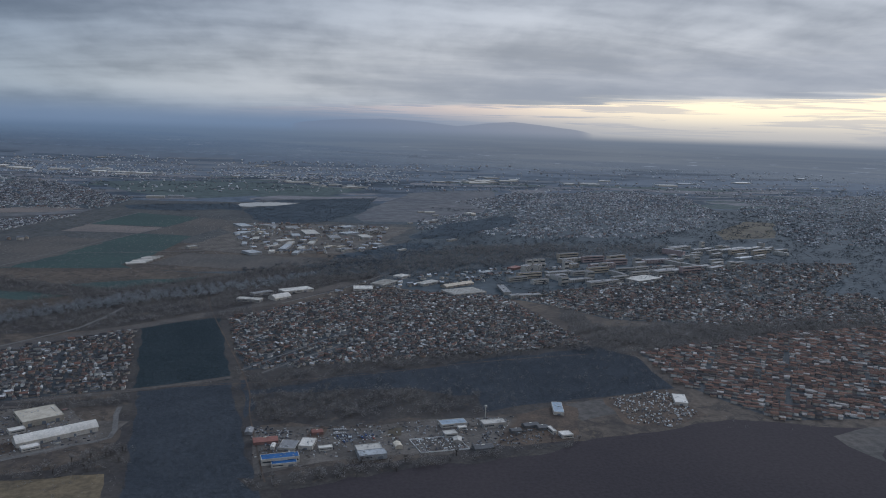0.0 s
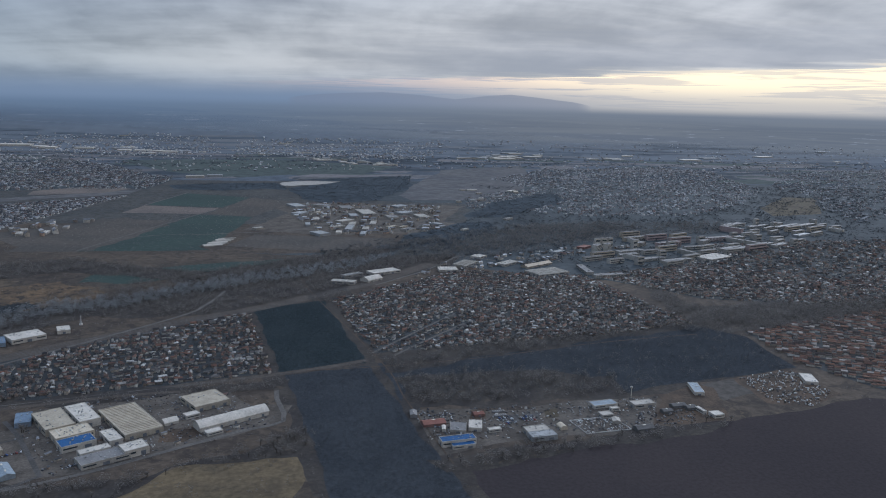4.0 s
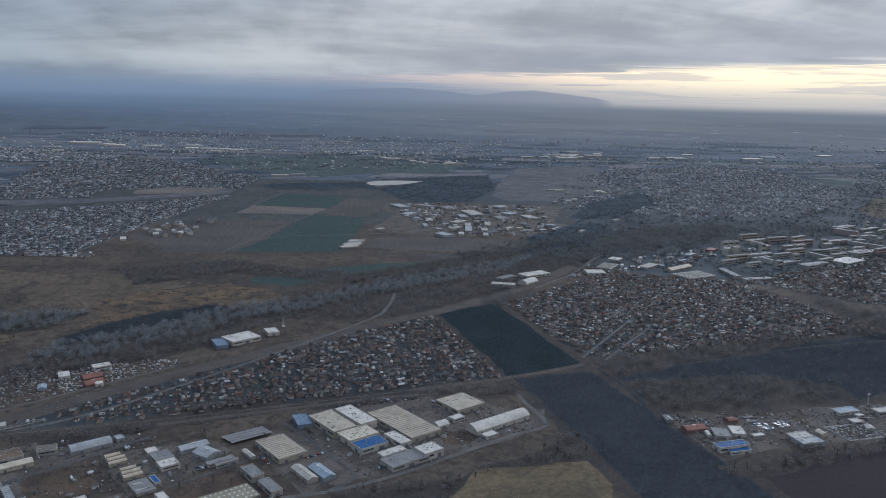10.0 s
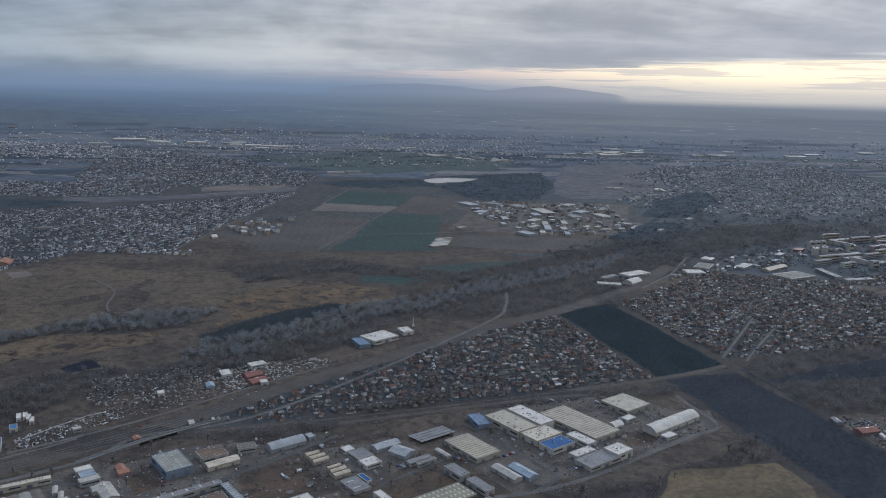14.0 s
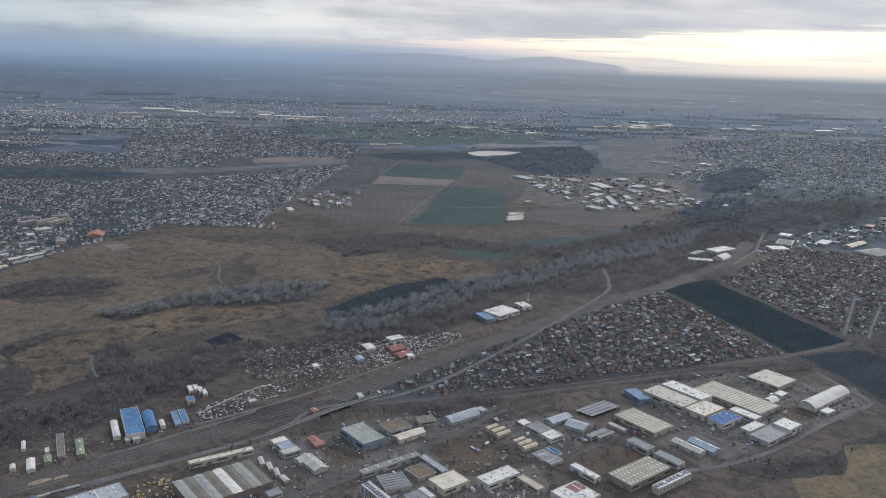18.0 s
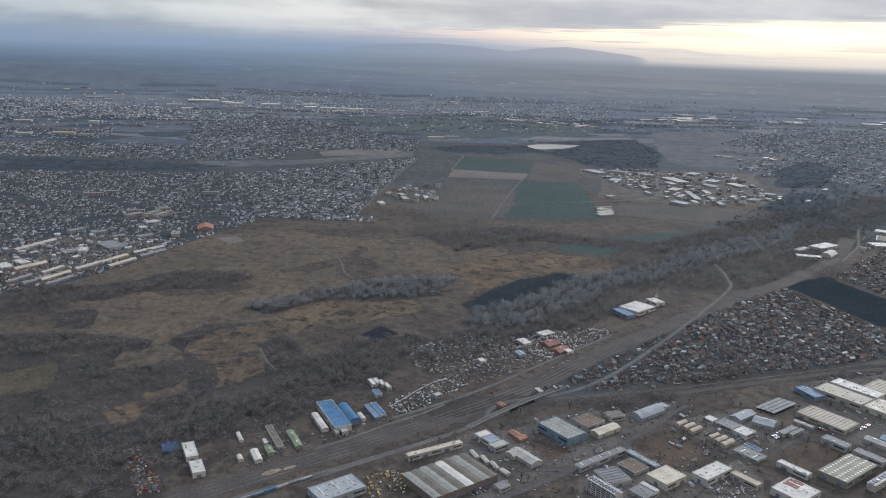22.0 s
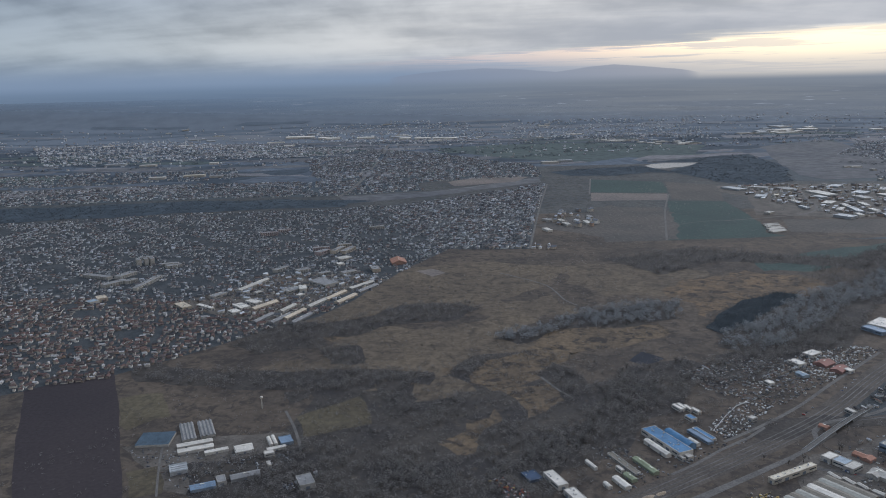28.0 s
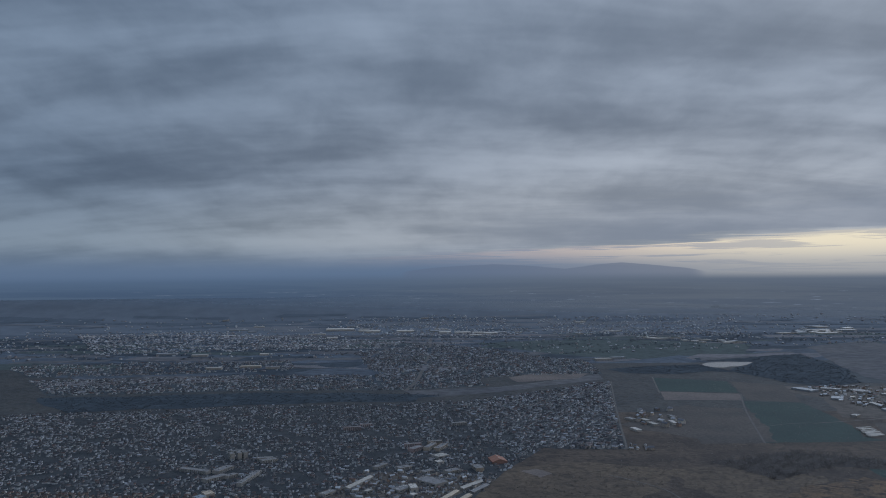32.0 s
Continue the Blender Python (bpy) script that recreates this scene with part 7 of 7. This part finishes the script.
house_quarter("small_works", [(-771, 1771), (-658, 1819), (-680, 1593), (-763, 1576), (-784, 1666)], 20, 22, 20, 9, 98, M_ROOF_PALE, "small works and stores beside the housing grid", 2.0, keep=0.5)
house_quarter("small_works", [(-936, 1446), (-803, 1414), (-805, 1372), (-934, 1397)], 78, 13, 11, 5, 99, M_ROOF_PALE, "row of small stores below the housing grid", 1.2, keep=0.7)
for k in range(5):
    hall("gable_pale", -352 - 3.0 * k, 1560 - 15 * k, 34, 5, 12, 2.5)
for tint, x, y, L, h in (("pink", -1225, 1417, 30, 7), ("pink", -1352, 1575, 34, 7), ("tan", -1186, 1444, 26, 6), ("pink", -1328, 1608, 24, 6), ("pale", -1140, 1619, 30, 6), ("pale", -1524, 1366, 22, 8), ("pale", -1466, 1321, 26, 6)):
    hall("slab_" + tint, x, y, L, 9, 14, h)
# ---------------- woods ----------------
wood("plantation", DARK_N, 2.3, 3.4, 11, M_PINE, "dark young pine plantation", 16, category="plantation", spread=0.34, aspect=0.42, soft=2.2, low=0.1)
wood("plantation", DARK_S, 2.4, 3.2, 12, M_DARKTWIG, "dark leafless young plantation", 16, category="plantation", spread=0.34, aspect=0.42, soft=2.2, low=0.1)
wood("plantation", EAST_WOOD, 2.9, 4.0, 15, M_DARKTWIG, "dark leafless young plantation", 14, category="plantation", spread=0.36, aspect=0.42, soft=7.0, low=0.1, clump=0.1, scale=0.012)
wood("bare_wood", EAST_WOOD, 10.0, 6.5, 18, M_TWIG, "loose leafless trees over a young plantation", 44, clump=0.34, scale=0.013, low=0.1, aspect=0.45, spread=0.22)
patch("wood_floor", DARKSTRIP, M_BLACKFLOOR, 24, 3, 12, label="dark floor of a narrow pine wood", category="wood floor")
wood("dark_wood", DARKSTRIP, 2.6, 4.6, 13, M_BLACKPINE, "dark narrow pine wood", 16, spread=0.36, aspect=0.4)
for k, poly in enumerate((PALE_A, PALE_B, BAND_B)):
    # dark sheet below the trees deepens the shade between crowns
    patch("wood_floor", poly, M_FLOOR, 5, 7, 12, label="dark floor under a bare wood", category="wood floor")
    wood("poplar_wood", poly, 7.0, 9.6, 16 + k, M_PALETWIG, "pale grey leafless poplar wood", 80, low=0.15, aspect=0.42, spread=0.3, holes=(DARKSTRIP,))
BARE = dict(a=BELT_N, b=BAND_A, c=BAND_C, d=BAND_C2, e=BAND_D, f=BAND_E, g=BAND_F, h=TOWN_W, i=WOODROW1, j=BAND_H, k=WOOD_FS, l=WOOD_FS2, m=RAILROWS, n=VILLE_N, o=EAST_EDGE, p=EDGE_E, q=WOOD_MEADOW,
            r=WOOD_SW, s=WOOD_SW2, t=BAND_G, u=EAST_EDGE2, v=BELT_EE)
for k, (key, poly) in enumerate(BARE.items()):
    # same darkened floor, for shade in the gaps of the wood
    patch("wood_floor", poly, M_FLOOR, 5, 7, 12, label="dark floor under a bare wood", category="wood floor")
    wood("bare_wood", poly, 6.5, 7.6, 20 + k, M_TWIG, "leafless grey-brown winter wood", 52, clump=0.2, scale=0.016, low=0.12, aspect=0.44, spread=0.3, holes=(DARKSTRIP,))
WOODS = dict(
    a=[(-683, 839), (-643, 939), (-550, 1010), (-474, 1064), (-341, 1197), (-229, 1322), (-65, 1372), (81, 1415), (50, 1301), (-134, 1124), (-263, 1018), (-308, 999), (-443, 994), (-509, 913), (-569, 835), (-665, 796)],
    c=[(-501, 1104), (-408, 1078), (-189, 1225), (81, 1419), (381, 1555), (550, 1812), (245, 1738), (-56, 1486), (-248, 1337), (-423, 1210)],
    d=[(-182, 1221), (34, 1274), (98, 1345), (255, 1454), (373, 1529), (702, 1641), (792, 1808), (292, 1745), (121, 1556), (-162, 1306)],
    h=[(341, 1161), (355, 1020), (718, 1059), (637, 950), (386, 889), (276, 887)],
    i=ORCHARD_E,
)
for k, (key, poly) in enumerate(WOODS.items()):
    wood("bare_wood", poly, 5.8, 7.4, 45 + k, M_TWIG, "leafless grey-brown winter wood", 38, clump=0.2, scale=0.014, low=0.08, aspect=0.44,  holes=(PALE_A, PALE_B, DARKSTRIP))
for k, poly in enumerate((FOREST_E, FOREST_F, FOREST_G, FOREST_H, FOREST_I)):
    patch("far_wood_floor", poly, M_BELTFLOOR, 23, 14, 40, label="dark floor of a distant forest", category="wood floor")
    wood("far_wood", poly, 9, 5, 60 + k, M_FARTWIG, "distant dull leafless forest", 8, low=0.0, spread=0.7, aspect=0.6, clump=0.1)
HEATHLAND = [(-1190, 800), (-1150, 1000), (-1060, 1200), (-900, 1270), (-700, 1240), (-480, 1160), (-500, 1040), (-720, 940), (-790, 800), (-900, 640), (-1140, 640)]
wood("shrub", HEATHLAND, 8.5, 2.6, 94, M_GARDENTREE, "dark low shrubs dotted over dry heath", 14, clump=0.3, scale=0.03, category="shrubs", low=0.0, spread=0.45, aspect=0.6)
# scrub over the open plain and trees in gardens
PLAIN = [(-1450, 440), (-60, 420), (-100, 800), (-300, 1000), (-100, 1300), (700, 1750), (300, 2100), (-400, 2300), (-800, 1400), (-1150, 1000)]
OPEN = (VILL_W, VILL_E, TOWN, GRID, DARK_N, DARK_S, ALLOT, EAST_WOOD)
wood("scrub", PLAIN, 9, 2.6, 90, M_TWIG, "scattered leafless shrubs and young trees", 12, clump=0.52, scale=0.02, category="scrub", holes=OPEN, low=0.0, spread=0.5, aspect=0.55)
LOW_E = [(-200, 1400), (100, 1340), (400, 1130), (760, 1090), (1000, 800), (1500, 800), (2300, 1600), (2400, 2700), (300, 2600), (500, 2300), (150, 1800)]
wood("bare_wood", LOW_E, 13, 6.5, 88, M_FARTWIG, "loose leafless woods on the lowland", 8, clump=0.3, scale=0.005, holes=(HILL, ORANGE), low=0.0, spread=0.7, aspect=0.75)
SW_HEATH = [(-1240, 480), (-1130, 700), (-1060, 800), (-900, 860), (-780, 760), (-740, 690), (-800, 640), (-900, 560), (-1000, 480)]
wood("scrub", SW_HEATH, 5.2, 3.6, 93, M_TWIG, "leafless thicket of shrubs and young trees", 20, clump=0.38, scale=0.02, category="scrub", low=0.05, spread=0.45, aspect=0.5, holes=(YARDS_B, ALLOT))
wood("scrub", PLAIN, 16, 4.2, 91, M_TWIG, "scattered leafless shrubs and young trees", 30, clump=0.45, scale=0.009, category="scrub", holes=OPEN, low=0.05)
wood("scrub", [(340, 640), (700, 640), (700, 900), (500, 1060), (300, 900)], 12, 3.5, 92, M_TWIG, "scattered leafless shrubs and young trees", 14, clump=0.4, scale=0.02, category="scrub", holes=(ORANGE,))
for k, (poly, gap) in enumerate(((VILL_W, 3.7), (VILL_E, 4.0), (ORANGE, 6), (EAST, 6), (EAST_UP, 7), (TOWN, 6.5), (GRID, 9), (HILL, 14), (ALLOT, 6), (HILL2, 20))):
    wood("garden_trees", poly, gap, 3.8, 100 + k, M_FARTWIG if k in (7, 9) else M_GARDENTREE, "bare fruit trees and dark evergreens in gardens", 10 if k < 2 else 6, category="garden trees", low=0.05, spread=0.5, aspect=0.42)


def pick_trees():
    """Single trees where the camera passes nearest: along the railway, the works and the scrub by the yards."""
    rng = np.random.default_rng(7)
    out = []
    for poly, n in ((WOOD_SW, 70), (WOOD_SW2, 60), (WOOD_MEADOW, 35), (EDGE_E, 25), ([(-780, 500), (-560, 500), (-560, 640), (-780, 640)], 45), ([(-560, 500), (-380, 500), (-380, 660), (-560, 660)], 40), (BAND_E, 25)):
        x, y = scatter(poly, 4.0, rng)
        ok = free_ground(x, y, 1.5)
        x, y = x[ok], y[ok]
        take = rng.permutation(len(x))[:n]
        out += [(float(x[k]), float(y[k])) for k in take]
    return out


single_trees(pick_trees())
# ---------------- towers, yards, vehicles ----------------
def lathe(prof, n=14):
    bm = bmesh.new()
    rings = [[bm.verts.new((r * math.cos(6.28319 * k / n), r * math.sin(6.28319 * k / n), z)) for k in range(n)] for r, z in prof]
    for a, b in zip(rings, rings[1:]):
        for k in range(n):
            bm.faces.new((a[k], a[(k + 1) % n], b[(k + 1) % n], b[k]))
    bm.faces.new(rings[-1])
    bm.faces.new(rings[0][::-1])
    return bm


def chimney_stack(x, y, h):
    root = new("chimney_stack")
    root.matrix_basis = pose(x, y, 0)
    shaft = part("shaft", lathe([(0.9, -0.3), (0.75, h * 0.5), (0.6, h)]), plain("stack_concrete", (0.42, 0.40, 0.38)), root)
    for k in range(4):
        z = h * (0.2 + 0.2 * k)
        part("hoop", lathe([(0.92 - 0.3 * z / h, z), (0.94 - 0.3 * z / h, z + 0.12)]), M_GATE, shaft, "dark iron hoop")
    part("rim", lathe([(0.62, h - 0.4), (0.74, h - 0.3), (0.74, h), (0.5, h + 0.05)]), M_GATE, root, "dark rim")
    part("base", box_bm(-1.6, 1.6, -1.6, 1.6, -0.3, 1.6, None, 0.1), M_WHITEWALL, root)
    return tagged(root, "tall pale factory chimney beside the works", "chimney")


def water_tower(x, y, h, r):
    root = new("water_tower")
    root.matrix_basis = pose(x, y, 0)
    part("shaft", lathe([(r * 0.36, -0.3), (r * 0.26, h * 0.5), (r * 0.26, h - r)]), ROOFS["white"], root)
    tank = part("tank", lathe([(r * 0.3, h - r * 1.3), (r * 0.8, h - r * 0.9), (r, h - r * 0.3), (r * 0.9, h + r * 0.2), (r * 0.4, h + r * 0.55), (0.05, h + r * 0.6)]), ROOFS["white"], root, "white globe tank")
    part("gallery", lathe([(r * 0.98, h - r * 0.45), (r * 1.1, h - r * 0.42), (r * 1.1, h - r * 0.3), (r * 0.97, h - r * 0.28)]), M_GATE, tank, "dark gallery rail")
    part("aerial", lathe([(0.08, h + r * 0.5), (0.03, h + r * 1.6)], 6), M_GATE, root)
    return tagged(root, "slender white water tower with a globe tank", "water tower")


chimney_stack(-442.8, 961.7, 12.0)
water_tower(-1180.3, 713.2, 11.5, 1.5)
water_tower(134.8, 681.6, 12.0, 1.3)

JUNK = dict(
    pale=material("yard_goods", (0.40, 0.39, 0.37), None, 0.2, 1.0, island=[(0.20, 0.19, 0.18), (0.6, 0.6, 0.58), (0.08, 0.08, 0.085), (0.06, 0.055, 0.05), (0.13, 0.10, 0.08), (0.3, 0.22, 0.16), (0.52, 0.5, 0.45), (0.09, 0.08, 0.08)]),
    gaudy=material("scrap_goods", (0.30, 0.09, 0.06), None, 0.2, 1.0, island=[(0.40, 0.39, 0.37), (0.40, 0.32, 0.12), (0.10, 0.10, 0.11), (0.26, 0.26, 0.27), (0.55, 0.53, 0.50), (0.13, 0.16, 0.24), (0.28, 0.12, 0.08), (0.12, 0.11, 0.10)]),
    yellow=material("building_machines", (0.50, 0.35, 0.08), None, 0.2, 1.0, island=[(0.36, 0.28, 0.14), (0.45, 0.43, 0.4), (0.14, 0.13, 0.12), (0.3, 0.28, 0.26), (0.40, 0.28, 0.10), (0.08, 0.075, 0.07)]),
    dark=material("dark_goods", (0.10, 0.10, 0.10), None, 0.2, 1.0, island=[(0.2, 0.2, 0.2), (0.07, 0.07, 0.08), (0.32, 0.31, 0.3), (0.14, 0.11, 0.09)]),
)


def goods(name, poly, gap, tall, seed, mat, label, turn=33):
    """Heaps and rows of goods in a yard, too many and small to pick apart: one mesh of bevelled boxes."""
    rng = np.random.default_rng(seed)
    x, y = scatter(poly, gap, rng)
    ok = free_ground(x, y, 0.6)
    x, y = x[ok], y[ok]
    n = len(x)
    a = radians(turn) + rng.choice([0, math.pi / 2], n) + rng.normal(0, 0.2, n)
    l, w, h = rng.uniform(0.6, 2.8, n), rng.uniform(0.4, 1.1, n), tall * rng.uniform(0.2, 0.9, n)
    c, s = np.cos(a), np.sin(a)
    v = []
    for z, k in ((0.0, 1.0), (0.85, 1.0), (1.0, 0.8)):
        for sx, sy in ((-1, -1), (1, -1), (1, 1), (-1, 1)):
            u, q = sx * l / 2 * k, sy * w / 2 * k
            v.append(np.stack([x + c * u - s * q, y + s * u + c * q, z * h + 0.1], -1))
    v = np.stack(v, 1)
    quads = np.array([(0, 1, 5, 4), (1, 2, 6, 5), (2, 3, 7, 6), (3, 0, 4, 7), (4, 5, 9, 8), (5, 6, 10, 9), (6, 7, 11, 10), (7, 4, 8, 11), (8, 9, 10, 11)])
    f = (quads[None] + (np.arange(n) * 12)[:, None, None]).reshape(-1, 4)
    return tagged(raw(name, v.reshape(-1, 3), f, [mat]), label, "yard goods", kind="stuff")


goods("stored_goods", YARDS_A, 2.6, 1.4, 1, JUNK["pale"], "rows of pale goods and trailers in a yard")
goods("stored_goods", YARDS_B, 2.8, 1.2, 2, JUNK["pale"], "stone and pallets stored in a yard")
goods("scrap_heap", SCRAP_W, 2.6, 1.2, 3, JUNK["gaudy"], "colourful scrap and wrecked vehicles in a yard", 20)
goods("building_machines", MACHINES, 3.6, 1.6, 4, JUNK["yellow"], "yellow building machines and crates in a yard")
goods("scrap_heap", SCRAP_E, 2.6, 1.2, 5, JUNK["pale"], "pale scrap heaped in a yard")
goods("stored_goods", CLUT_E, 3.0, 1.2, 6, JUNK["pale"], "goods stored inside a walled yard", 12)
goods("stored_goods", CLUT_E2, 3.6, 1.6, 7, JUNK["dark"], "dark huts and goods between trees", 12)
goods("stored_goods", CLUT_E3, 3.4, 1.4, 8, JUNK["dark"], "huts and goods on a crowded plot", 12)
goods("stored_goods", YARD_ROWS, 3.4, 0.9, 9, JUNK["dark"], "goods on a green-grey yard", 20)
goods("stored_goods", CLUT_F, 4.0, 1.6, 10, JUNK["pale"], "tanks and crates between factory halls")
goods("stored_goods", NURSERY, 4.5, 1.0, 11, JUNK["dark"], "crates and small sheds in nursery yards", 20)
goods("stored_goods", CLUT_EE, 3.4, 1.6, 14, JUNK["pale"], "huts and goods on crowded plots", 40)
goods("stored_goods", ALLOT, 5.0, 1.0, 12, JUNK["pale"], "garden goods between allotment huts")

parked([
    (3, 632, 11, 8, 1.5, 4, 4.0), (22, 637, 11, 8, 1.5, 3, 4.0), (-1130, 560, 22, 12, 1.6, 3, 3.2), (-1108, 578, 112, 8, 1.5, 1, 3), (-275, 668, 33, 7, 1.6, 1, 3),
    (-392, 598, 33, 10, 1.6, 1, 3), (-472, 583, 33, 8, 1.7, 2, 3.4), (-630, 534, 33, 8, 1.6, 1, 3), (-645, 567, 123, 6, 1.6, 1, 3), (-724, 503, 33, 9, 1.7, 2, 3.5),
    (-690, 668, 45, 5, 7.0, 1, 3), (-630, 720, 45, 5, 9.0, 1, 3), (-340, 575, 33, 12, 1.7, 1, 3), (-420, 590, 123, 8, 1.6, 1, 3), (-590, 625, 33, 7, 1.7, 1, 3), (-700, 560, 123, 6, 1.7, 1, 3),
])

WORKS_A = [(-412, 683), (-352, 714), (-246, 733), (-226, 702), (-188, 653), (-229, 620), (-300, 580), (-350, 560), (-390, 620)]
WORKS_B = [(-716, 594), (-641, 627), (-530, 653), (-453, 616), (-489, 556), (-530, 489), (-655, 491), (-709, 494)]
goods("stored_goods", WORKS_A, 5.6, 1.0, 21, JUNK["dark"], "pallets, bins and machines between factory halls")
goods("stored_goods", WORKS_B, 9.5, 1.0, 22, JUNK["dark"], "pallets, bins and machines between factory halls")
goods("stored_goods", WORKS_B, 14.0, 1.2, 23, JUNK["pale"], "pale crates and trailers between factory halls")
goods("stored_goods", [(-60, 665), (163, 685), (133, 623), (30, 603), (-70, 600)], 5.5, 1.2, 24, JUNK["dark"], "stacked goods on crowded plots", 11)
goods("stored_goods", [(-60, 665), (163, 685), (133, 623), (30, 603), (-70, 600)], 8.0, 1.3, 25, JUNK["pale"], "pale stacked goods on crowded plots", 11)
goods("stored_goods", [(-900, 540), (-830, 600), (-770, 650), (-740, 640), (-800, 570), (-880, 515)], 5.0, 1.1, 26, JUNK["dark"], "goods and small huts beside the railway")


def freight_wagon(x, y, turn, mat, word):
    root = new("freight_wagon")
    root.matrix_basis = pose(x, y, 0.16, 0, 0, turn)
    part("body", box_bm(-4.2, 4.2, -0.75, 0.75, 0.5, 1.9, None, 0.08), mat, root)
    part("frame", box_bm(-4.4, 4.4, -0.6, 0.6, 0.3, 0.497), M_GATE, root, "dark steel frame")
    for sx in (-3, -2.2, 2.2, 3):
        bm = bmesh.new()
        bmesh.ops.create_cone(bm, cap_ends=True, segments=10, radius1=0.25, radius2=0.25, depth=1.3, matrix=Matrix.Translation((sx, 0, 0.22)) @ Matrix.Rotation(math.pi / 2, 4, "X"))
        part("axle", bm, M_TYRE, root)
    return tagged(root, f"{word} freight wagon standing on the track", "wagon", group="wagons")


for k, tint in enumerate(("grey", "bluegrey", "blue2", "pale", "grey", "ltgrey")):
    freight_wagon(-876 + 9.0 * k * 0.835, 499 + 9.0 * k * 0.55, 33.4, ROOFS[tint], WORDS.get(tint, tint))


def sand_mound(x, y, r, h, mat, label):
    rng = random.Random(int(x))
    bm = lathe([(r * (1 - k / 7) ** 0.9 + 0.01, h * (k / 7)) for k in range(7)], 18)
    for v in bm.verts:
        v.co.x *= 2.6 + rng.uniform(-0.2, 0.2)
        v.co.y *= 1 + rng.uniform(-0.12, 0.12)
    bmesh.ops.rotate(bm, cent=(0, 0, 0), matrix=Matrix.Rotation(radians(33), 3, "Z"), verts=bm.verts)
    bmesh.ops.translate(bm, vec=(x, y, 0.06), verts=bm.verts)
    return tagged(part("sand_mound", bm, mat), label, "mound")


M_SAND = material("sand", (0.30, 0.235, 0.16), (0.22, 0.17, 0.12), 0.1, 1.0)
sand_mound(-864, 534, 3.0, 1.4, M_SAND, "long mound of yellow sand by the railway")
sand_mound(-852, 540, 2.0, 1.0, M_SAND, "small mound of yellow sand by the railway")
for k in range(12):
    hall("gable_grey", -2.0 + 1.9 * (k % 6), 649.5 + 9 * (k // 6) + 0.2 * (k % 6), 4.0, 1.5, 101, 1.4)


def yard_wall(pts, name="yard_wall"):
    """A low pale wall round a yard."""
    bm = bmesh.new()
    for (x0, y0), (x1, y1) in zip(pts, pts[1:]):
        L = math.hypot(x1 - x0, y1 - y0)
        a = math.atan2(y1 - y0, x1 - x0)
        b = box_bm(0, L, -0.14, 0.14, 0, 0.9)
        bmesh.ops.transform(b, matrix=Matrix.Translation((x0, y0, 0)) @ Matrix.Rotation(a, 4, "Z"), verts=b.verts)
        me = bpy.data.meshes.new("tmp")
        b.to_mesh(me)
        b.free()
        bm.from_mesh(me)
        bpy.data.meshes.remove(me)
    return tagged(part(name, bm, M_WHITEWALL), "low pale wall round a crowded yard", "wall", kind="structure")


yard_wall([(61, 634), (101, 641), (109, 612), (68, 606), (61, 634)])
yard_wall([(-780, 640), (-760, 668), (-742, 690), (-728, 700)])


def road_bridge(x0, y0, x1, y1, width):
    """A low concrete bridge that carries the road over the tracks, with parapets and piers."""
    root = new("road_bridge")
    L, a = math.hypot(x1 - x0, y1 - y0), math.degrees(math.atan2(y1 - y0, x1 - x0))
    root.matrix_basis = pose((x0 + x1) / 2, (y0 + y1) / 2, 0, 0, 0, a)
    prof = [(-0.5, 0.25), (-0.3, 1.5), (-0.12, 2.2), (0.12, 2.2), (0.3, 1.5), (0.5, 0.25)]
    bm = bmesh.new()
    rows = []
    for u, z, low in ((-0.5, 0.25, -0.3), (-0.3, 1.5, -0.3), (-0.13, 2.17, -0.3), (-0.12, 2.2, 1.7), (0.12, 2.2, 1.7), (0.13, 2.17, -0.3), (0.3, 1.5, -0.3), (0.5, 0.25, -0.3)):
        rows.append([bm.verts.new((u * L, s * (width / 2 + (1.2 if q < 0 else 0)), q)) for s, q in ((1, z), (-1, z), (-1, low), (1, low))])
    for p, q in zip(rows, rows[1:]):
        for k in range(4):
            bm.faces.new((p[k], p[(k + 1) % 4], q[(k + 1) % 4], q[k]))
    bm.faces.new(rows[0])
    bm.faces.new(rows[-1][::-1])
    bmesh.ops.recalc_face_normals(bm, faces=bm.faces)
    part("deck", bm, M_ROADPALE, root, "worn pale road deck")
    for s in (1, -1):
        bm = bmesh.new()
        rows = []
        for u, z in prof:
            y = s * (width / 2 - 0.12)
            rows.append([bm.verts.new(p) for p in ((u * L, y - 0.1, z + 0.003), (u * L, y + 0.1, z + 0.003), (u * L, y + 0.1, z + 0.6), (u * L, y - 0.1, z + 0.6))])
        for p, q in zip(rows, rows[1:]):
            for k in range(4):
                bm.faces.new((p[k], p[(k + 1) % 4], q[(k + 1) % 4], q[k]))
        bm.faces.new(rows[0])
        bm.faces.new(rows[-1][::-1])
        bmesh.ops.recalc_face_normals(bm, faces=bm.faces)
        part("parapet", bm, ROOFS["ltgrey"], root, "pale concrete parapet")
    for u in (-0.14, -0.05, 0.05, 0.14):
        piece("pier", unit_box("pier", ROOFS["grey"]), root, u * L, 0, -0.3, 0.5, width * 0.7, 1.9)
    return tagged(root, "low concrete road bridge over the railway tracks", "bridge")


road_bridge(-719, 601, -620, 684, 4.8)
